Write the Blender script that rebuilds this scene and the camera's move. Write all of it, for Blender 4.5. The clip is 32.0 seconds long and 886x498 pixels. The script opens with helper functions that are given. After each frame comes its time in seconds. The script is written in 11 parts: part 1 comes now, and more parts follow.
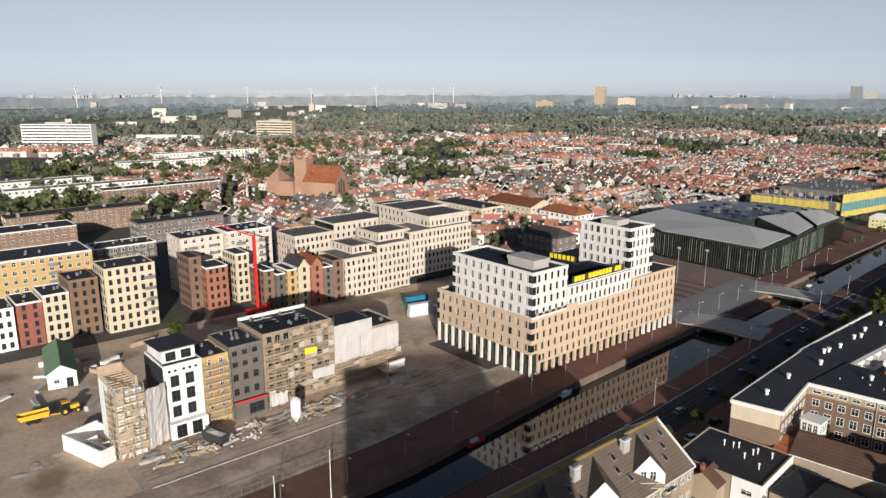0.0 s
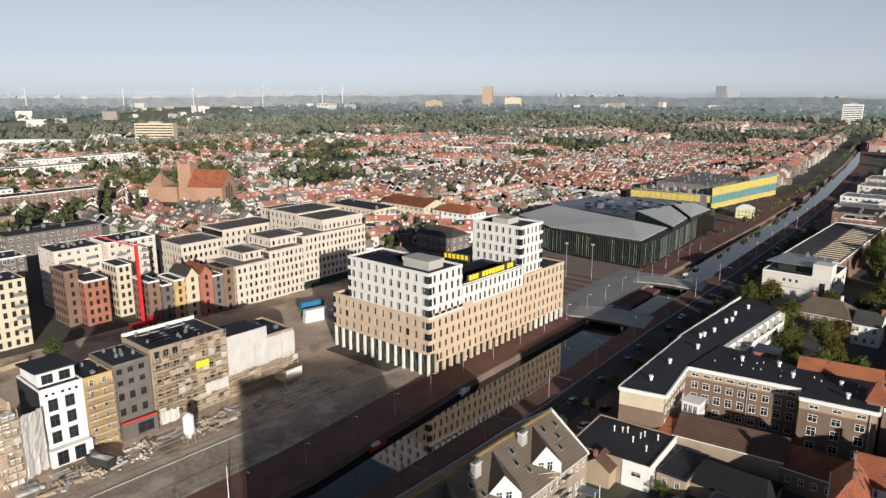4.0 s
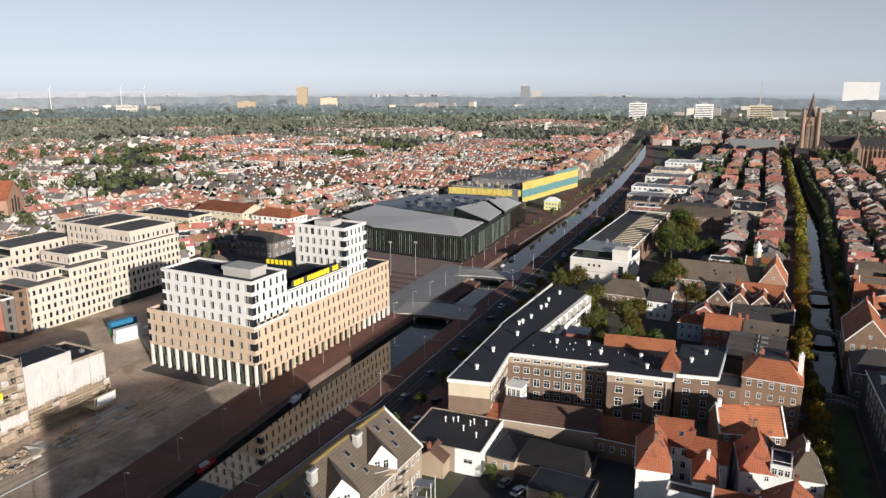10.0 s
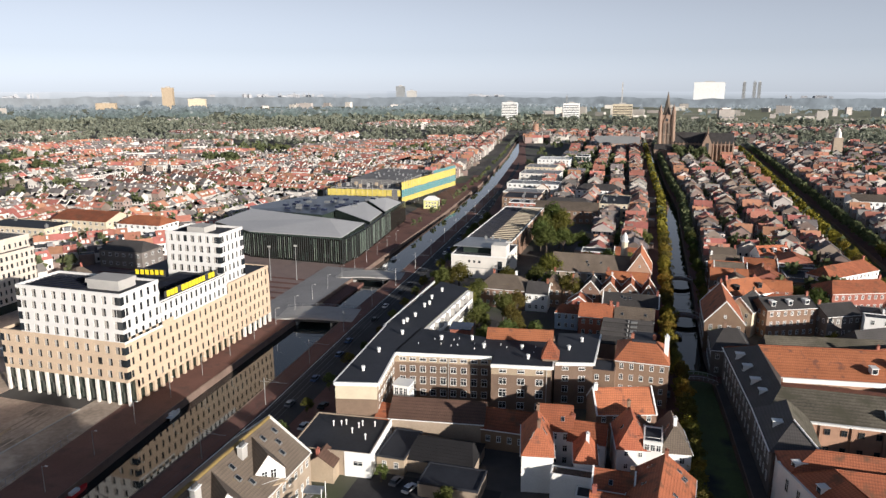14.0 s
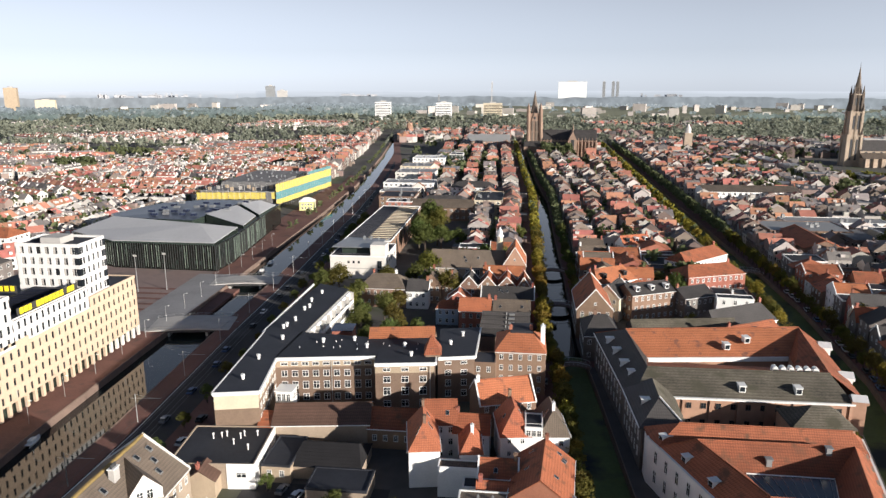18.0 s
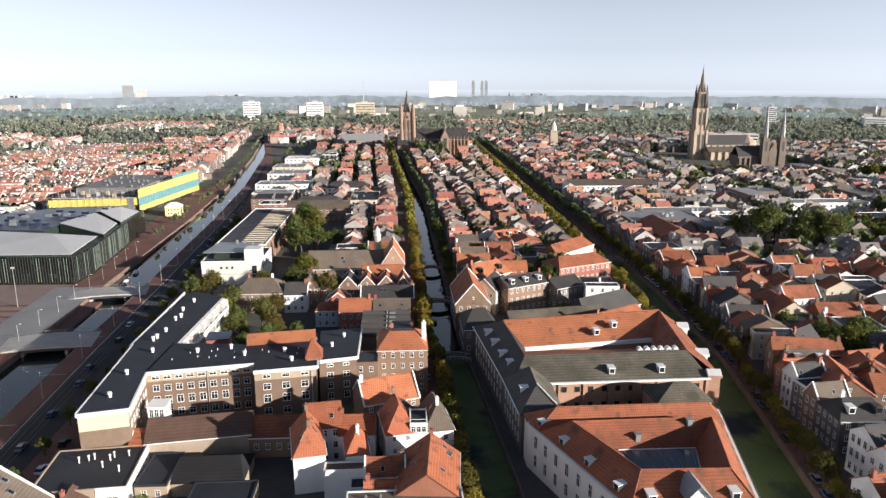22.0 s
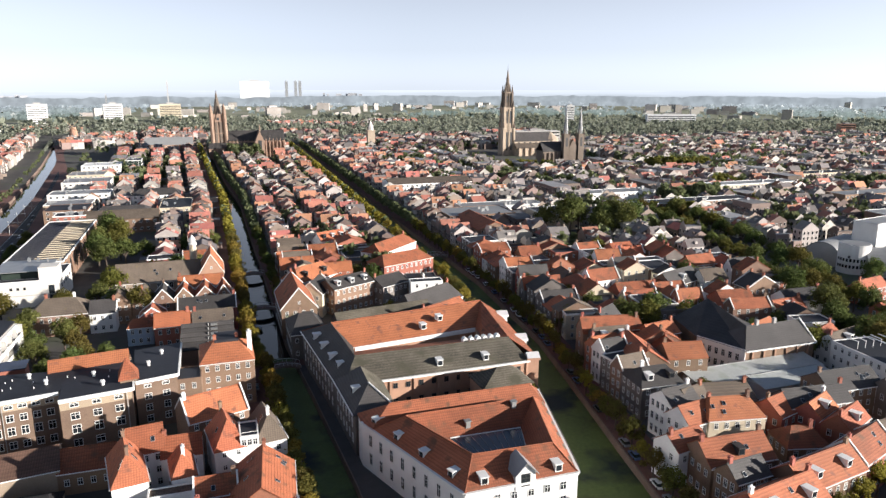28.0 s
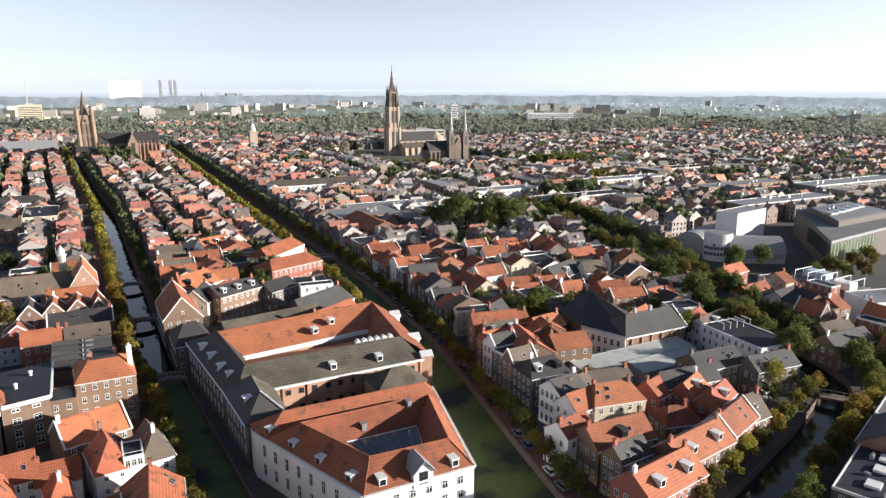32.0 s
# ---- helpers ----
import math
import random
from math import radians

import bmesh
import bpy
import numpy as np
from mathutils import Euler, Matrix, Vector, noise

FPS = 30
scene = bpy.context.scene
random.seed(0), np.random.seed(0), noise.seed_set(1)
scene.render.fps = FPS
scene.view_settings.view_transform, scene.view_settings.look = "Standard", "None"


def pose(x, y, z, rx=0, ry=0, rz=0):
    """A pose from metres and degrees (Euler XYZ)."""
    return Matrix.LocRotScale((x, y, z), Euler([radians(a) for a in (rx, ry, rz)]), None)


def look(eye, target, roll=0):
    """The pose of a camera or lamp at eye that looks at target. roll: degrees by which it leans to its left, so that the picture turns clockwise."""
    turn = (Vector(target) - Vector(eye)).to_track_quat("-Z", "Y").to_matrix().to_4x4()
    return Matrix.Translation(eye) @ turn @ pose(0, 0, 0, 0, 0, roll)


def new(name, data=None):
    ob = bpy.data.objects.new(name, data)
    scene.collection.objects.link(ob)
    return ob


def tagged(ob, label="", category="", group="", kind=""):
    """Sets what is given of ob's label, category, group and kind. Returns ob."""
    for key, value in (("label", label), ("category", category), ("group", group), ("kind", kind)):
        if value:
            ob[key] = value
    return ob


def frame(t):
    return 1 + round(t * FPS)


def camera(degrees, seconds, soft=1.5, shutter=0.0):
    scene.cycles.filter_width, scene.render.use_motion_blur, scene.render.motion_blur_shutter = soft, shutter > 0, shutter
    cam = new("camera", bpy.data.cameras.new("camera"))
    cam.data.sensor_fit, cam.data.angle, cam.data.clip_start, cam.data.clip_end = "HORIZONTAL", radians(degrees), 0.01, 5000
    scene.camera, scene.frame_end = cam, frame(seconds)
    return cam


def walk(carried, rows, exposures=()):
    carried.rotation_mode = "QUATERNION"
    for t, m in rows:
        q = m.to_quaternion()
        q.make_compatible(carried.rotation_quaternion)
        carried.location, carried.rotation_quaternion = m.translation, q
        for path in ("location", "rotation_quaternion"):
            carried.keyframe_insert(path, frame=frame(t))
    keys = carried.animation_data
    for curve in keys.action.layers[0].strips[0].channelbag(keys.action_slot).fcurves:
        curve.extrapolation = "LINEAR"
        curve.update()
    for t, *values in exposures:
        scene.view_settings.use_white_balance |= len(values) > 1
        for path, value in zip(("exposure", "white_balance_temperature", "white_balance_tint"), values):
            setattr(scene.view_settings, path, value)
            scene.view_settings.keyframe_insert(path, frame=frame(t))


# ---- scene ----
# The camera hangs at about 90 m, drifts by a few metres and turns to its right.
LENS, EYE, TURN = 63.93, 90.0, 49.5
cam = camera(LENS, 32.0, soft=1.4)
# seconds, turn, tilt, lean in degrees; drift in metres
PATH = [(0, -0, -13.16, 0.05, 0, 0, 0), (0.5, 0.99, -13.16, 0.02, 0.03, -0.01, 0.13), (1, 2, -13.15, -0.01, 0.07, -0.02, 0.25),
        (1.5, 3.01, -13.15, -0.02, 0.1, -0.03, 0.36), (2, 4.07, -13.15, -0.03, 0.13, -0.05, 0.47), (2.5, 5.16, -13.16, -0.03, 0.17, -0.06, 0.57),
        (3, 6.34, -13.16, -0.03, 0.2, -0.08, 0.66), (3.5, 7.51, -13.16, -0.02, 0.23, -0.1, 0.75), (5.5, 12.27, -13.17, 0.01, 0.34, -0.2, 1.02),
        (6, 13.48, -13.16, 0.02, 0.37, -0.23, 1.08), (7, 15.89, -13.16, 0.03, 0.42, -0.29, 1.17), (8, 18.31, -13.16, 0.04, 0.47, -0.36, 1.24),
        (9, 20.73, -13.15, 0.05, 0.52, -0.43, 1.3), (10, 23.17, -13.15, 0.05, 0.56, -0.51, 1.33), (11, 25.6, -13.14, 0.04, 0.6, -0.59, 1.36),
        (12, 28.05, -13.14, 0.03, 0.64, -0.68, 1.37), (13, 30.47, -13.13, 0.02, 0.67, -0.76, 1.37), (14, 32.95, -13.13, 0.01, 0.7, -0.86, 1.37),
        (14.5, 34.19, -13.13, 0, 0.71, -0.9, 1.36), (16.5, 39.16, -13.15, -0.02, 0.76, -1.1, 1.33), (17, 40.42, -13.15, -0.02, 0.76, -1.15, 1.31),
        (18, 42.95, -13.16, -0.02, 0.78, -1.25, 1.29), (19, 45.48, -13.17, -0.03, 0.79, -1.35, 1.27), (20, 48, -13.19, -0.02, 0.79, -1.45, 1.25),
        (21, 50.54, -13.2, -0.02, 0.79, -1.56, 1.24), (22, 53.04, -13.21, -0.02, 0.79, -1.66, 1.23), (23, 55.54, -13.21, -0.01, 0.78, -1.76, 1.23),
        (24, 58.02, -13.22, -0, 0.76, -1.87, 1.24), (25, 60.45, -13.22, 0, 0.75, -1.97, 1.26), (25.5, 61.65, -13.21, 0, 0.74, -2.02, 1.28),
        (27.5, 66.41, -13.2, 0.01, 0.68, -2.21, 1.38), (28, 67.56, -13.2, 0.01, 0.66, -2.26, 1.42), (29, 69.86, -13.19, 0.02, 0.62, -2.35, 1.51),
        (30, 72.14, -13.19, 0.03, 0.58, -2.44, 1.62), (31, 74.39, -13.21, 0.05, 0.53, -2.52, 1.75), (32, 76.67, -13.24, 0.08, 0.47, -2.6, 1.91)]
walk(cam, [(t, pose(dx, dy, EYE + dz, 90 + p, 0, TURN - a) @ pose(0, 0, 0, 0, 0, r)) for t, a, p, r, dx, dy, dz in PATH],
     exposures=[(0.0, 0.24, 5800, 9.5), (6.0, 0.31, 5800, 9.5), (13.0, 0.56, 5730, 11), (19.0, 0.86, 5740, 11), (25.0, 1.11, 5700, 11), (32.0, 1.16, 5680, 11)])

# ---- light ----
SUN_AZ, SUN_EL = 122.5, 13.0          # degrees clockwise from +y, and above the horizon
world = bpy.data.worlds.new("sky")
scene.world = world
world.use_nodes = True
wn = world.node_tree.nodes
sky = wn.new("ShaderNodeTexSky")
sky.sky_type = 'NISHITA'
sky.sun_disc = False
sky.sun_elevation, sky.sun_rotation = radians(SUN_EL), radians(SUN_AZ)
sky.air_density, sky.dust_density, sky.ozone_density = 0.62, 0.22, 1.0
wn["Background"].inputs["Strength"].default_value = 0.05
haze = wn.new("ShaderNodeHueSaturation")          # thin haze pales the blue
world.node_tree.links.new(sky.outputs["Color"], haze.inputs["Color"])
# low haze: a pale veil that thins out upwards and brightens towards the sun
wl = world.node_tree.links
tc, sx, dt = wn.new("ShaderNodeTexCoord"), wn.new("ShaderNodeSeparateXYZ"), wn.new("ShaderNodeVectorMath")
dt.operation = 'DOT_PRODUCT'
dt.inputs[1].default_value = (math.sin(radians(SUN_AZ)), math.cos(radians(SUN_AZ)), 0)
wl.new(tc.outputs["Generated"], sx.inputs[0])
wl.new(tc.outputs["Generated"], dt.inputs[0])


def world_math(op, a, b):
    n = wn.new("ShaderNodeMath")
    n.operation = op
    for i, v in enumerate((a, b)):
        if isinstance(v, (int, float)):
            n.inputs[i].default_value = v
        else:
            wl.new(v, n.inputs[i])
    return n.outputs[0]


# bluer overhead, paler towards the horizon
high = world_math('MAXIMUM', world_math('SUBTRACT', sx.outputs[2], 0.16), 0.0)
wl.new(world_math('ADD', world_math('MULTIPLY', high, 1.2), 0.18), haze.inputs["Saturation"])
veil = world_math('POWER', 2.718, world_math('MULTIPLY', world_math('MAXIMUM', sx.outputs[2], 0.0), -5.0))
lift = world_math('MULTIPLY', world_math('MAXIMUM', world_math('ADD', dt.outputs["Value"], 0.3), 0.0), 3.1)
veil = world_math('MULTIPLY', veil, world_math('ADD', lift, 3.0))
tint, total = wn.new("ShaderNodeVectorMath"), wn.new("ShaderNodeVectorMath")
tint.operation, total.operation = 'SCALE', 'ADD'
tint.inputs[0].default_value = (1.0, 0.995, 1.005)
wl.new(veil, tint.inputs["Scale"])
wl.new(tint.outputs[0], total.inputs[0])
wl.new(haze.outputs["Color"], total.inputs[1])
wl.new(total.outputs[0], wn["Background"].inputs["Color"])
sun = new("sun", bpy.data.lights.new("sun", 'SUN'))
sun.data.energy, sun.data.angle, sun.data.color = 5.0, radians(0.6), (1.0, 0.87, 0.70)
sd = Vector((math.sin(radians(SUN_AZ)) * math.cos(radians(SUN_EL)), math.cos(radians(SUN_AZ)) * math.cos(radians(SUN_EL)), math.sin(radians(SUN_EL))))
sun.matrix_basis = look(sd * 300, (0, 0, 0))

# ---- materials ----
MATS = {}


def mat(name, color, rough=0.8, metal=0.0, vary=0.25, scale=1.0, grain=12.0, bump=0.15, random_obj=0.0, island=0.0, rows=0.0, spec=0.4, stain=None, hue=0.0, streak=0.22, ribs=0.0, trans=0.0):
    """A procedural surface: coarse stains, fine grain, bump; rows = courses a metre up the slope; random_obj and island vary repeats."""
    m = bpy.data.materials.new(name)
    m.use_nodes = True
    nt = m.node_tree
    b = nt.nodes["Principled BSDF"]
    b.inputs["Roughness"].default_value, b.inputs["Metallic"].default_value = rough, metal
    b.inputs["Specular IOR Level"].default_value = spec
    geo = nt.nodes.new("ShaderNodeNewGeometry")

    def node(kind, **kw):
        n = nt.nodes.new(kind)
        for k, v in kw.items():
            n.inputs[k].default_value = v
        return n

    def math_node(op, a, c=None):
        n = nt.nodes.new("ShaderNodeMath")
        n.operation = op
        for i, v in enumerate((a, c)):
            if v is None:
                continue
            if isinstance(v, (int, float)):
                n.inputs[i].default_value = v
            else:
                nt.links.new(v, n.inputs[i])
        return n.outputs[0]
    n1, n2 = node("ShaderNodeTexNoise", Scale=scale * 0.25, Detail=4.0), node("ShaderNodeTexNoise", Scale=grain * 0.25, Detail=3.0)
    for n in (n1, n2):
        nt.links.new(geo.outputs["Position"], n.inputs["Vector"])
    val = math_node("ADD", math_node("MULTIPLY", n1.outputs[0], 1.2 * vary * 2), math_node("MULTIPLY", n2.outputs[0], 0.8 * vary * 2))
    val = math_node("ADD", val, 1 - 2 * vary)
    if random_obj:
        oi = nt.nodes.new("ShaderNodeObjectInfo")
        val = math_node("ADD", val, math_node("MULTIPLY", math_node("SUBTRACT", oi.outputs["Random"], 0.5), random_obj))
    if island:
        val = math_node("ADD", val, math_node("MULTIPLY", math_node("SUBTRACT", geo.outputs["Random Per Island"], 0.5), island))
    if rows:
        sepr = nt.nodes.new("ShaderNodeSeparateXYZ")
        nt.links.new(geo.outputs["Position"], sepr.inputs[0])
        n4 = node("ShaderNodeTexNoise", Scale=1.1, Detail=2.0)
        nt.links.new(geo.outputs["Position"], n4.inputs["Vector"])
        course = math_node("FRACT", math_node("ADD", math_node("MULTIPLY", sepr.outputs[2], rows), math_node("MULTIPLY", n4.outputs[0], 0.5)))
        val = math_node("MULTIPLY", val, math_node("ADD", math_node("MULTIPLY", course, streak), 1 - streak * 0.5))
        if ribs:
            sepn = nt.nodes.new("ShaderNodeSeparateXYZ")
            nt.links.new(geo.outputs["True Normal"], sepn.inputs[0])
            pick = math_node("GREATER_THAN", math_node("ABSOLUTE", sepn.outputs[0]), math_node("ABSOLUTE", sepn.outputs[1]))
            run = math_node("ADD", math_node("MULTIPLY", sepr.outputs[1], pick), math_node("MULTIPLY", sepr.outputs[0], math_node("SUBTRACT", 1.0, pick)))
            rib = math_node("PINGPONG", math_node("MULTIPLY", run, ribs * 2), 1.0)
            val = math_node("MULTIPLY", val, math_node("ADD", math_node("MULTIPLY", rib, 0.3), 0.85))
    hsv = node("ShaderNodeHueSaturation", Color=(*color, 1))
    nt.links.new(val, hsv.inputs["Value"])
    if hue:
        src = oi.outputs["Random"] if random_obj else geo.outputs["Random Per Island"]
        wob = math_node("FRACT", math_node("MULTIPLY", src, 7.31))
        nt.links.new(math_node("ADD", math_node("MULTIPLY", math_node("SUBTRACT", wob, 0.5), hue), 0.5), hsv.inputs["Hue"])
    out = hsv.outputs[0]
    if stain:
        mix = nt.nodes.new("ShaderNodeMix")
        mix.data_type = 'RGBA'
        n3 = node("ShaderNodeTexNoise", Scale=stain[1], Detail=5.0)
        nt.links.new(geo.outputs["Position"], n3.inputs["Vector"])
        ramp = nt.nodes.new("ShaderNodeMapRange")
        ramp.inputs[1].default_value, ramp.inputs[2].default_value = stain[2], stain[2] + 0.15
        nt.links.new(n3.outputs[0], ramp.inputs[0])
        nt.links.new(ramp.outputs[0], mix.inputs[0])
        nt.links.new(out, mix.inputs[6])
        mix.inputs[7].default_value = (*stain[0], 1)
        out = mix.outputs[2]
    nt.links.new(out, b.inputs["Base Color"])
    if bump:
        h = n2.outputs[0]
        if rows:
            sep = nt.nodes.new("ShaderNodeSeparateXYZ")
            nt.links.new(geo.outputs["Position"], sep.inputs[0])
            h = math_node("ADD", math_node("MULTIPLY", math_node("FRACT", math_node("MULTIPLY", sep.outputs[2], rows)), 1.0), h)
        bn = node("ShaderNodeBump", Strength=min(1.0, bump * 2), Distance=0.08)
        nt.links.new(h, bn.inputs["Height"])
        nt.links.new(bn.outputs[0], b.inputs["Normal"])
    if trans:
        tl, mx = nt.nodes.new("ShaderNodeBsdfTranslucent"), nt.nodes.new("ShaderNodeMixShader")
        mx.inputs[0].default_value = trans
        nt.links.new(out, tl.inputs["Color"])
        nt.links.new(b.outputs[0], mx.inputs[1])
        nt.links.new(tl.outputs[0], mx.inputs[2])
        nt.links.new(mx.outputs[0], nt.nodes["Material Output"].inputs["Surface"])
    MATS[name] = m
    return m


M_ASPH = mat("asphalt", (0.036, 0.035, 0.037), 0.9, vary=0.3, scale=0.3, grain=3, stain=((0.062, 0.06, 0.058), 0.06, 0.55))
M_GROUND = mat("town_ground", (0.085, 0.078, 0.07), 0.95, vary=0.35, scale=0.08, grain=1.0, stain=((0.075, 0.09, 0.045), 0.02, 0.52))
M_CLINKER = mat("red_clinker", (0.155, 0.075, 0.058), 0.85, vary=0.3, scale=0.4, grain=6, stain=((0.095, 0.055, 0.046), 0.15, 0.55))
M_PLAZA = mat("pink_square_paving", (0.225, 0.165, 0.145), 0.85, vary=0.25, scale=0.4, grain=5, stain=((0.15, 0.12, 0.11), 0.1, 0.55))
M_PAVE2 = mat("grey_road_paving", (0.23, 0.225, 0.225), 0.85, vary=0.25, scale=0.3, grain=4)
M_SAND = mat("building_sand", (0.52, 0.40, 0.30), 0.95, vary=0.4, scale=0.35, grain=3, bump=0.4, stain=((0.24, 0.19, 0.12), 0.06, 0.52))
M_LOT = mat("bare_earth", (0.33, 0.268, 0.21), 0.95, vary=0.55, scale=0.3, grain=3, bump=0.4, stain=((0.52, 0.44, 0.35), 0.12, 0.52))
M_WATER = mat("canal_water", (0.012, 0.018, 0.018), 0.04, vary=0.2, scale=0.3, grain=6, bump=0.012, spec=0.6)
M_DUCK = mat("duckweed", (0.11, 0.14, 0.034), 0.7, vary=0.35, scale=0.3, grain=4, stain=((0.016, 0.024, 0.02), 0.07, 0.5))
M_QUAY = mat("quay_brick", (0.20, 0.14, 0.11), 0.9, vary=0.3, rows=8)
M_WHITE = mat("white_panel", (0.70, 0.68, 0.645), 0.6, vary=0.08)
M_BEIGE = mat("beige_brick", (0.56, 0.43, 0.305), 0.8, vary=0.15, grain=8, rows=12, bump=0.08)
M_STONE = mat("cream_stone", (0.70, 0.66, 0.595), 0.75, vary=0.12)
M_BTILE = mat("dark_brown_roof_tile", (0.105, 0.06, 0.042), 0.8, vary=0.36, scale=0.9, grain=14, rows=2.3, bump=0.5, streak=0.35, ribs=1.9)
M_TAN = mat("tan_brick", (0.40, 0.315, 0.22), 0.85, vary=0.2, grain=10, rows=10)
M_OFFICE = mat("pinkish_stone", (0.60, 0.525, 0.44), 0.8, vary=0.14, random_obj=0.1)
M_PLASTER = mat("white_plaster", (0.80, 0.785, 0.75), 0.8, vary=0.14, scale=0.8, random_obj=0.12)
M_FRAME = mat("white_frame_paint", (0.78, 0.77, 0.73), 0.5, vary=0.06, bump=0.02)
M_DFRAME = mat("dark_frame_paint", (0.05, 0.05, 0.05), 0.5, vary=0.1, bump=0.02)
M_GLASS = mat("window_glass", (0.02, 0.024, 0.028), 0.08, vary=0.3, bump=0.0, spec=0.7, random_obj=0.6)
M_BITUMEN = mat("dark_bitumen", (0.023, 0.025, 0.032), 0.7, vary=0.35, scale=0.5, grain=4, bump=0.05, random_obj=0.3)
M_BROWNBRICK = mat("brown_brick", (0.24, 0.155, 0.105), 0.85, vary=0.25, grain=10, rows=10, random_obj=0.35, hue=0.02)
M_REDBRICK = mat("red_brick", (0.34, 0.13, 0.085), 0.85, vary=0.25, grain=10, rows=10, random_obj=0.35, hue=0.02)
M_YELBRICK = mat("yellow_brick", (0.55, 0.38, 0.16), 0.85, vary=0.18, grain=10, rows=10, random_obj=0.1)
M_CREAM = mat("cream_brick", (0.60, 0.515, 0.375), 0.85, vary=0.15, grain=10, rows=10, random_obj=0.1)
M_GREYBRICK = mat("grey_brick", (0.16, 0.14, 0.125), 0.85, vary=0.25, grain=10, rows=10, random_obj=0.3)
M_TILE = mat("orange_roof_tile", (0.345, 0.116, 0.053), 0.8, vary=0.34, scale=0.9, grain=14, rows=2.3, bump=0.5, random_obj=0.45, hue=0.012, stain=((0.17, 0.075, 0.048), 0.45, 0.56), streak=0.4, ribs=1.9)
M_TILE2 = mat("brown_red_roof_tile", (0.27, 0.088, 0.04), 0.8, vary=0.36, scale=0.9, grain=14, rows=2.3, bump=0.5, random_obj=0.4, stain=((0.14, 0.065, 0.035), 0.35, 0.54), streak=0.4, ribs=1.9)
M_DTILE = mat("dark_roof_tile", (0.056, 0.051, 0.048), 0.7, vary=0.35, scale=0.8, grain=14, rows=2.3, bump=0.5, random_obj=0.6, streak=0.35, ribs=1.9)
M_MOSSTILE = mat("mossy_dark_tile", (0.10, 0.088, 0.066), 0.95, vary=0.6, scale=0.5, grain=9, rows=2.3, bump=0.8, streak=0.55, stain=((0.066, 0.06, 0.04), 0.2, 0.52))
M_ROOFGLASS = mat("courtyard_roof_glass", (0.05, 0.07, 0.09), 0.12, vary=0.2, scale=0.3, grain=2, bump=0.05, spec=0.9)
M_GTILE = mat("grey_brown_roof_tile", (0.125, 0.098, 0.074), 0.85, vary=0.36, scale=0.8, grain=14, rows=2.3, bump=0.5, random_obj=0.35, streak=0.35, ribs=1.9, stain=((0.19, 0.15, 0.06), 0.5, 0.66))
M_SLATE = mat("grey_zinc_roof", (0.27, 0.27, 0.265), 0.55, metal=0.2, vary=0.12)
M_PANELROOF = mat("grey_metal_roof", (0.60, 0.585, 0.57), 0.6, vary=0.12, grain=3)
M_HALLROOF = mat("grey_hall_roof_sheet", (0.45, 0.445, 0.44), 0.6, vary=0.12, grain=3, scale=0.2)
M_SOLARROOF = mat("dark_solar_roof", (0.035, 0.042, 0.06), 0.35, vary=0.35, scale=0.5, grain=4, bump=0.05, spec=0.6)
M_PALEBLUE = mat("pale_blue_render", (0.42, 0.50, 0.58), 0.85, vary=0.15, scale=0.6)
M_PALEPANE = mat("pale_pane_half", (0.42, 0.39, 0.35), 0.9, vary=0.2, random_obj=0.6)
M_FIELD = mat("far_fields", (0.21, 0.215, 0.13), 0.95, vary=0.4, scale=0.012, grain=0.1, bump=0.0, stain=((0.30, 0.28, 0.21), 0.006, 0.55))
M_OLIVEGLASS = mat("green_tinted_glass", (0.12, 0.16, 0.09), 0.15, vary=0.35, scale=0.3, bump=0.0, spec=0.7)
M_FIN = mat("pale_green_glass_fin", (0.17, 0.205, 0.17), 0.3, vary=0.4, scale=0.5, grain=2, bump=0.0, random_obj=0.7)
M_SOLAR = mat("solar_glass", (0.02, 0.025, 0.05), 0.15, vary=0.3, bump=0.0, spec=0.7, random_obj=0.4)
M_DARKGLASS = mat("dark_facade_glass", (0.028, 0.038, 0.031), 0.12, vary=0.4, bump=0.0, spec=0.7, random_obj=1.2)
M_YELSIGN = mat("yellow_sign", (0.85, 0.68, 0.02), 0.5, vary=0.05, bump=0.0)
M_YELNET = mat("yellow_net", (0.56, 0.45, 0.10), 0.8, vary=0.2, scale=1.5)
M_PALEYEL = mat("pale_yellow_cladding", (0.62, 0.60, 0.26), 0.7, vary=0.12)
M_GREENNET = mat("green_net", (0.10, 0.24, 0.25), 0.8, vary=0.25, scale=1.5)
M_PLASTIC = mat("white_sheet", (0.56, 0.535, 0.505), 0.65, vary=0.15, scale=1.2, bump=0.5)
M_STEEL = mat("galvanised_steel", (0.42, 0.42, 0.41), 0.45, metal=0.7, vary=0.15)
M_RED = mat("red_machine_paint", (0.62, 0.03, 0.03), 0.45, vary=0.1)
M_WOOD = mat("scaffold_boards", (0.44, 0.34, 0.23), 0.85, vary=0.3, grain=10)
M_CONC = mat("concrete", (0.42, 0.40, 0.37), 0.85, vary=0.18)
M_BARK = mat("bark", (0.085, 0.065, 0.05), 0.95, vary=0.3, bump=0.5)
M_LEAF = mat("green_leaves", (0.118, 0.138, 0.04), 0.75, vary=0.3, island=0.7, random_obj=0.35, hue=0.05, bump=0.0, trans=0.4, spec=0.1)
M_LEAF2 = mat("yellowing_leaves", (0.25, 0.20, 0.034), 0.75, vary=0.3, island=0.7, random_obj=0.35, hue=0.05, bump=0.0, trans=0.4, spec=0.1)
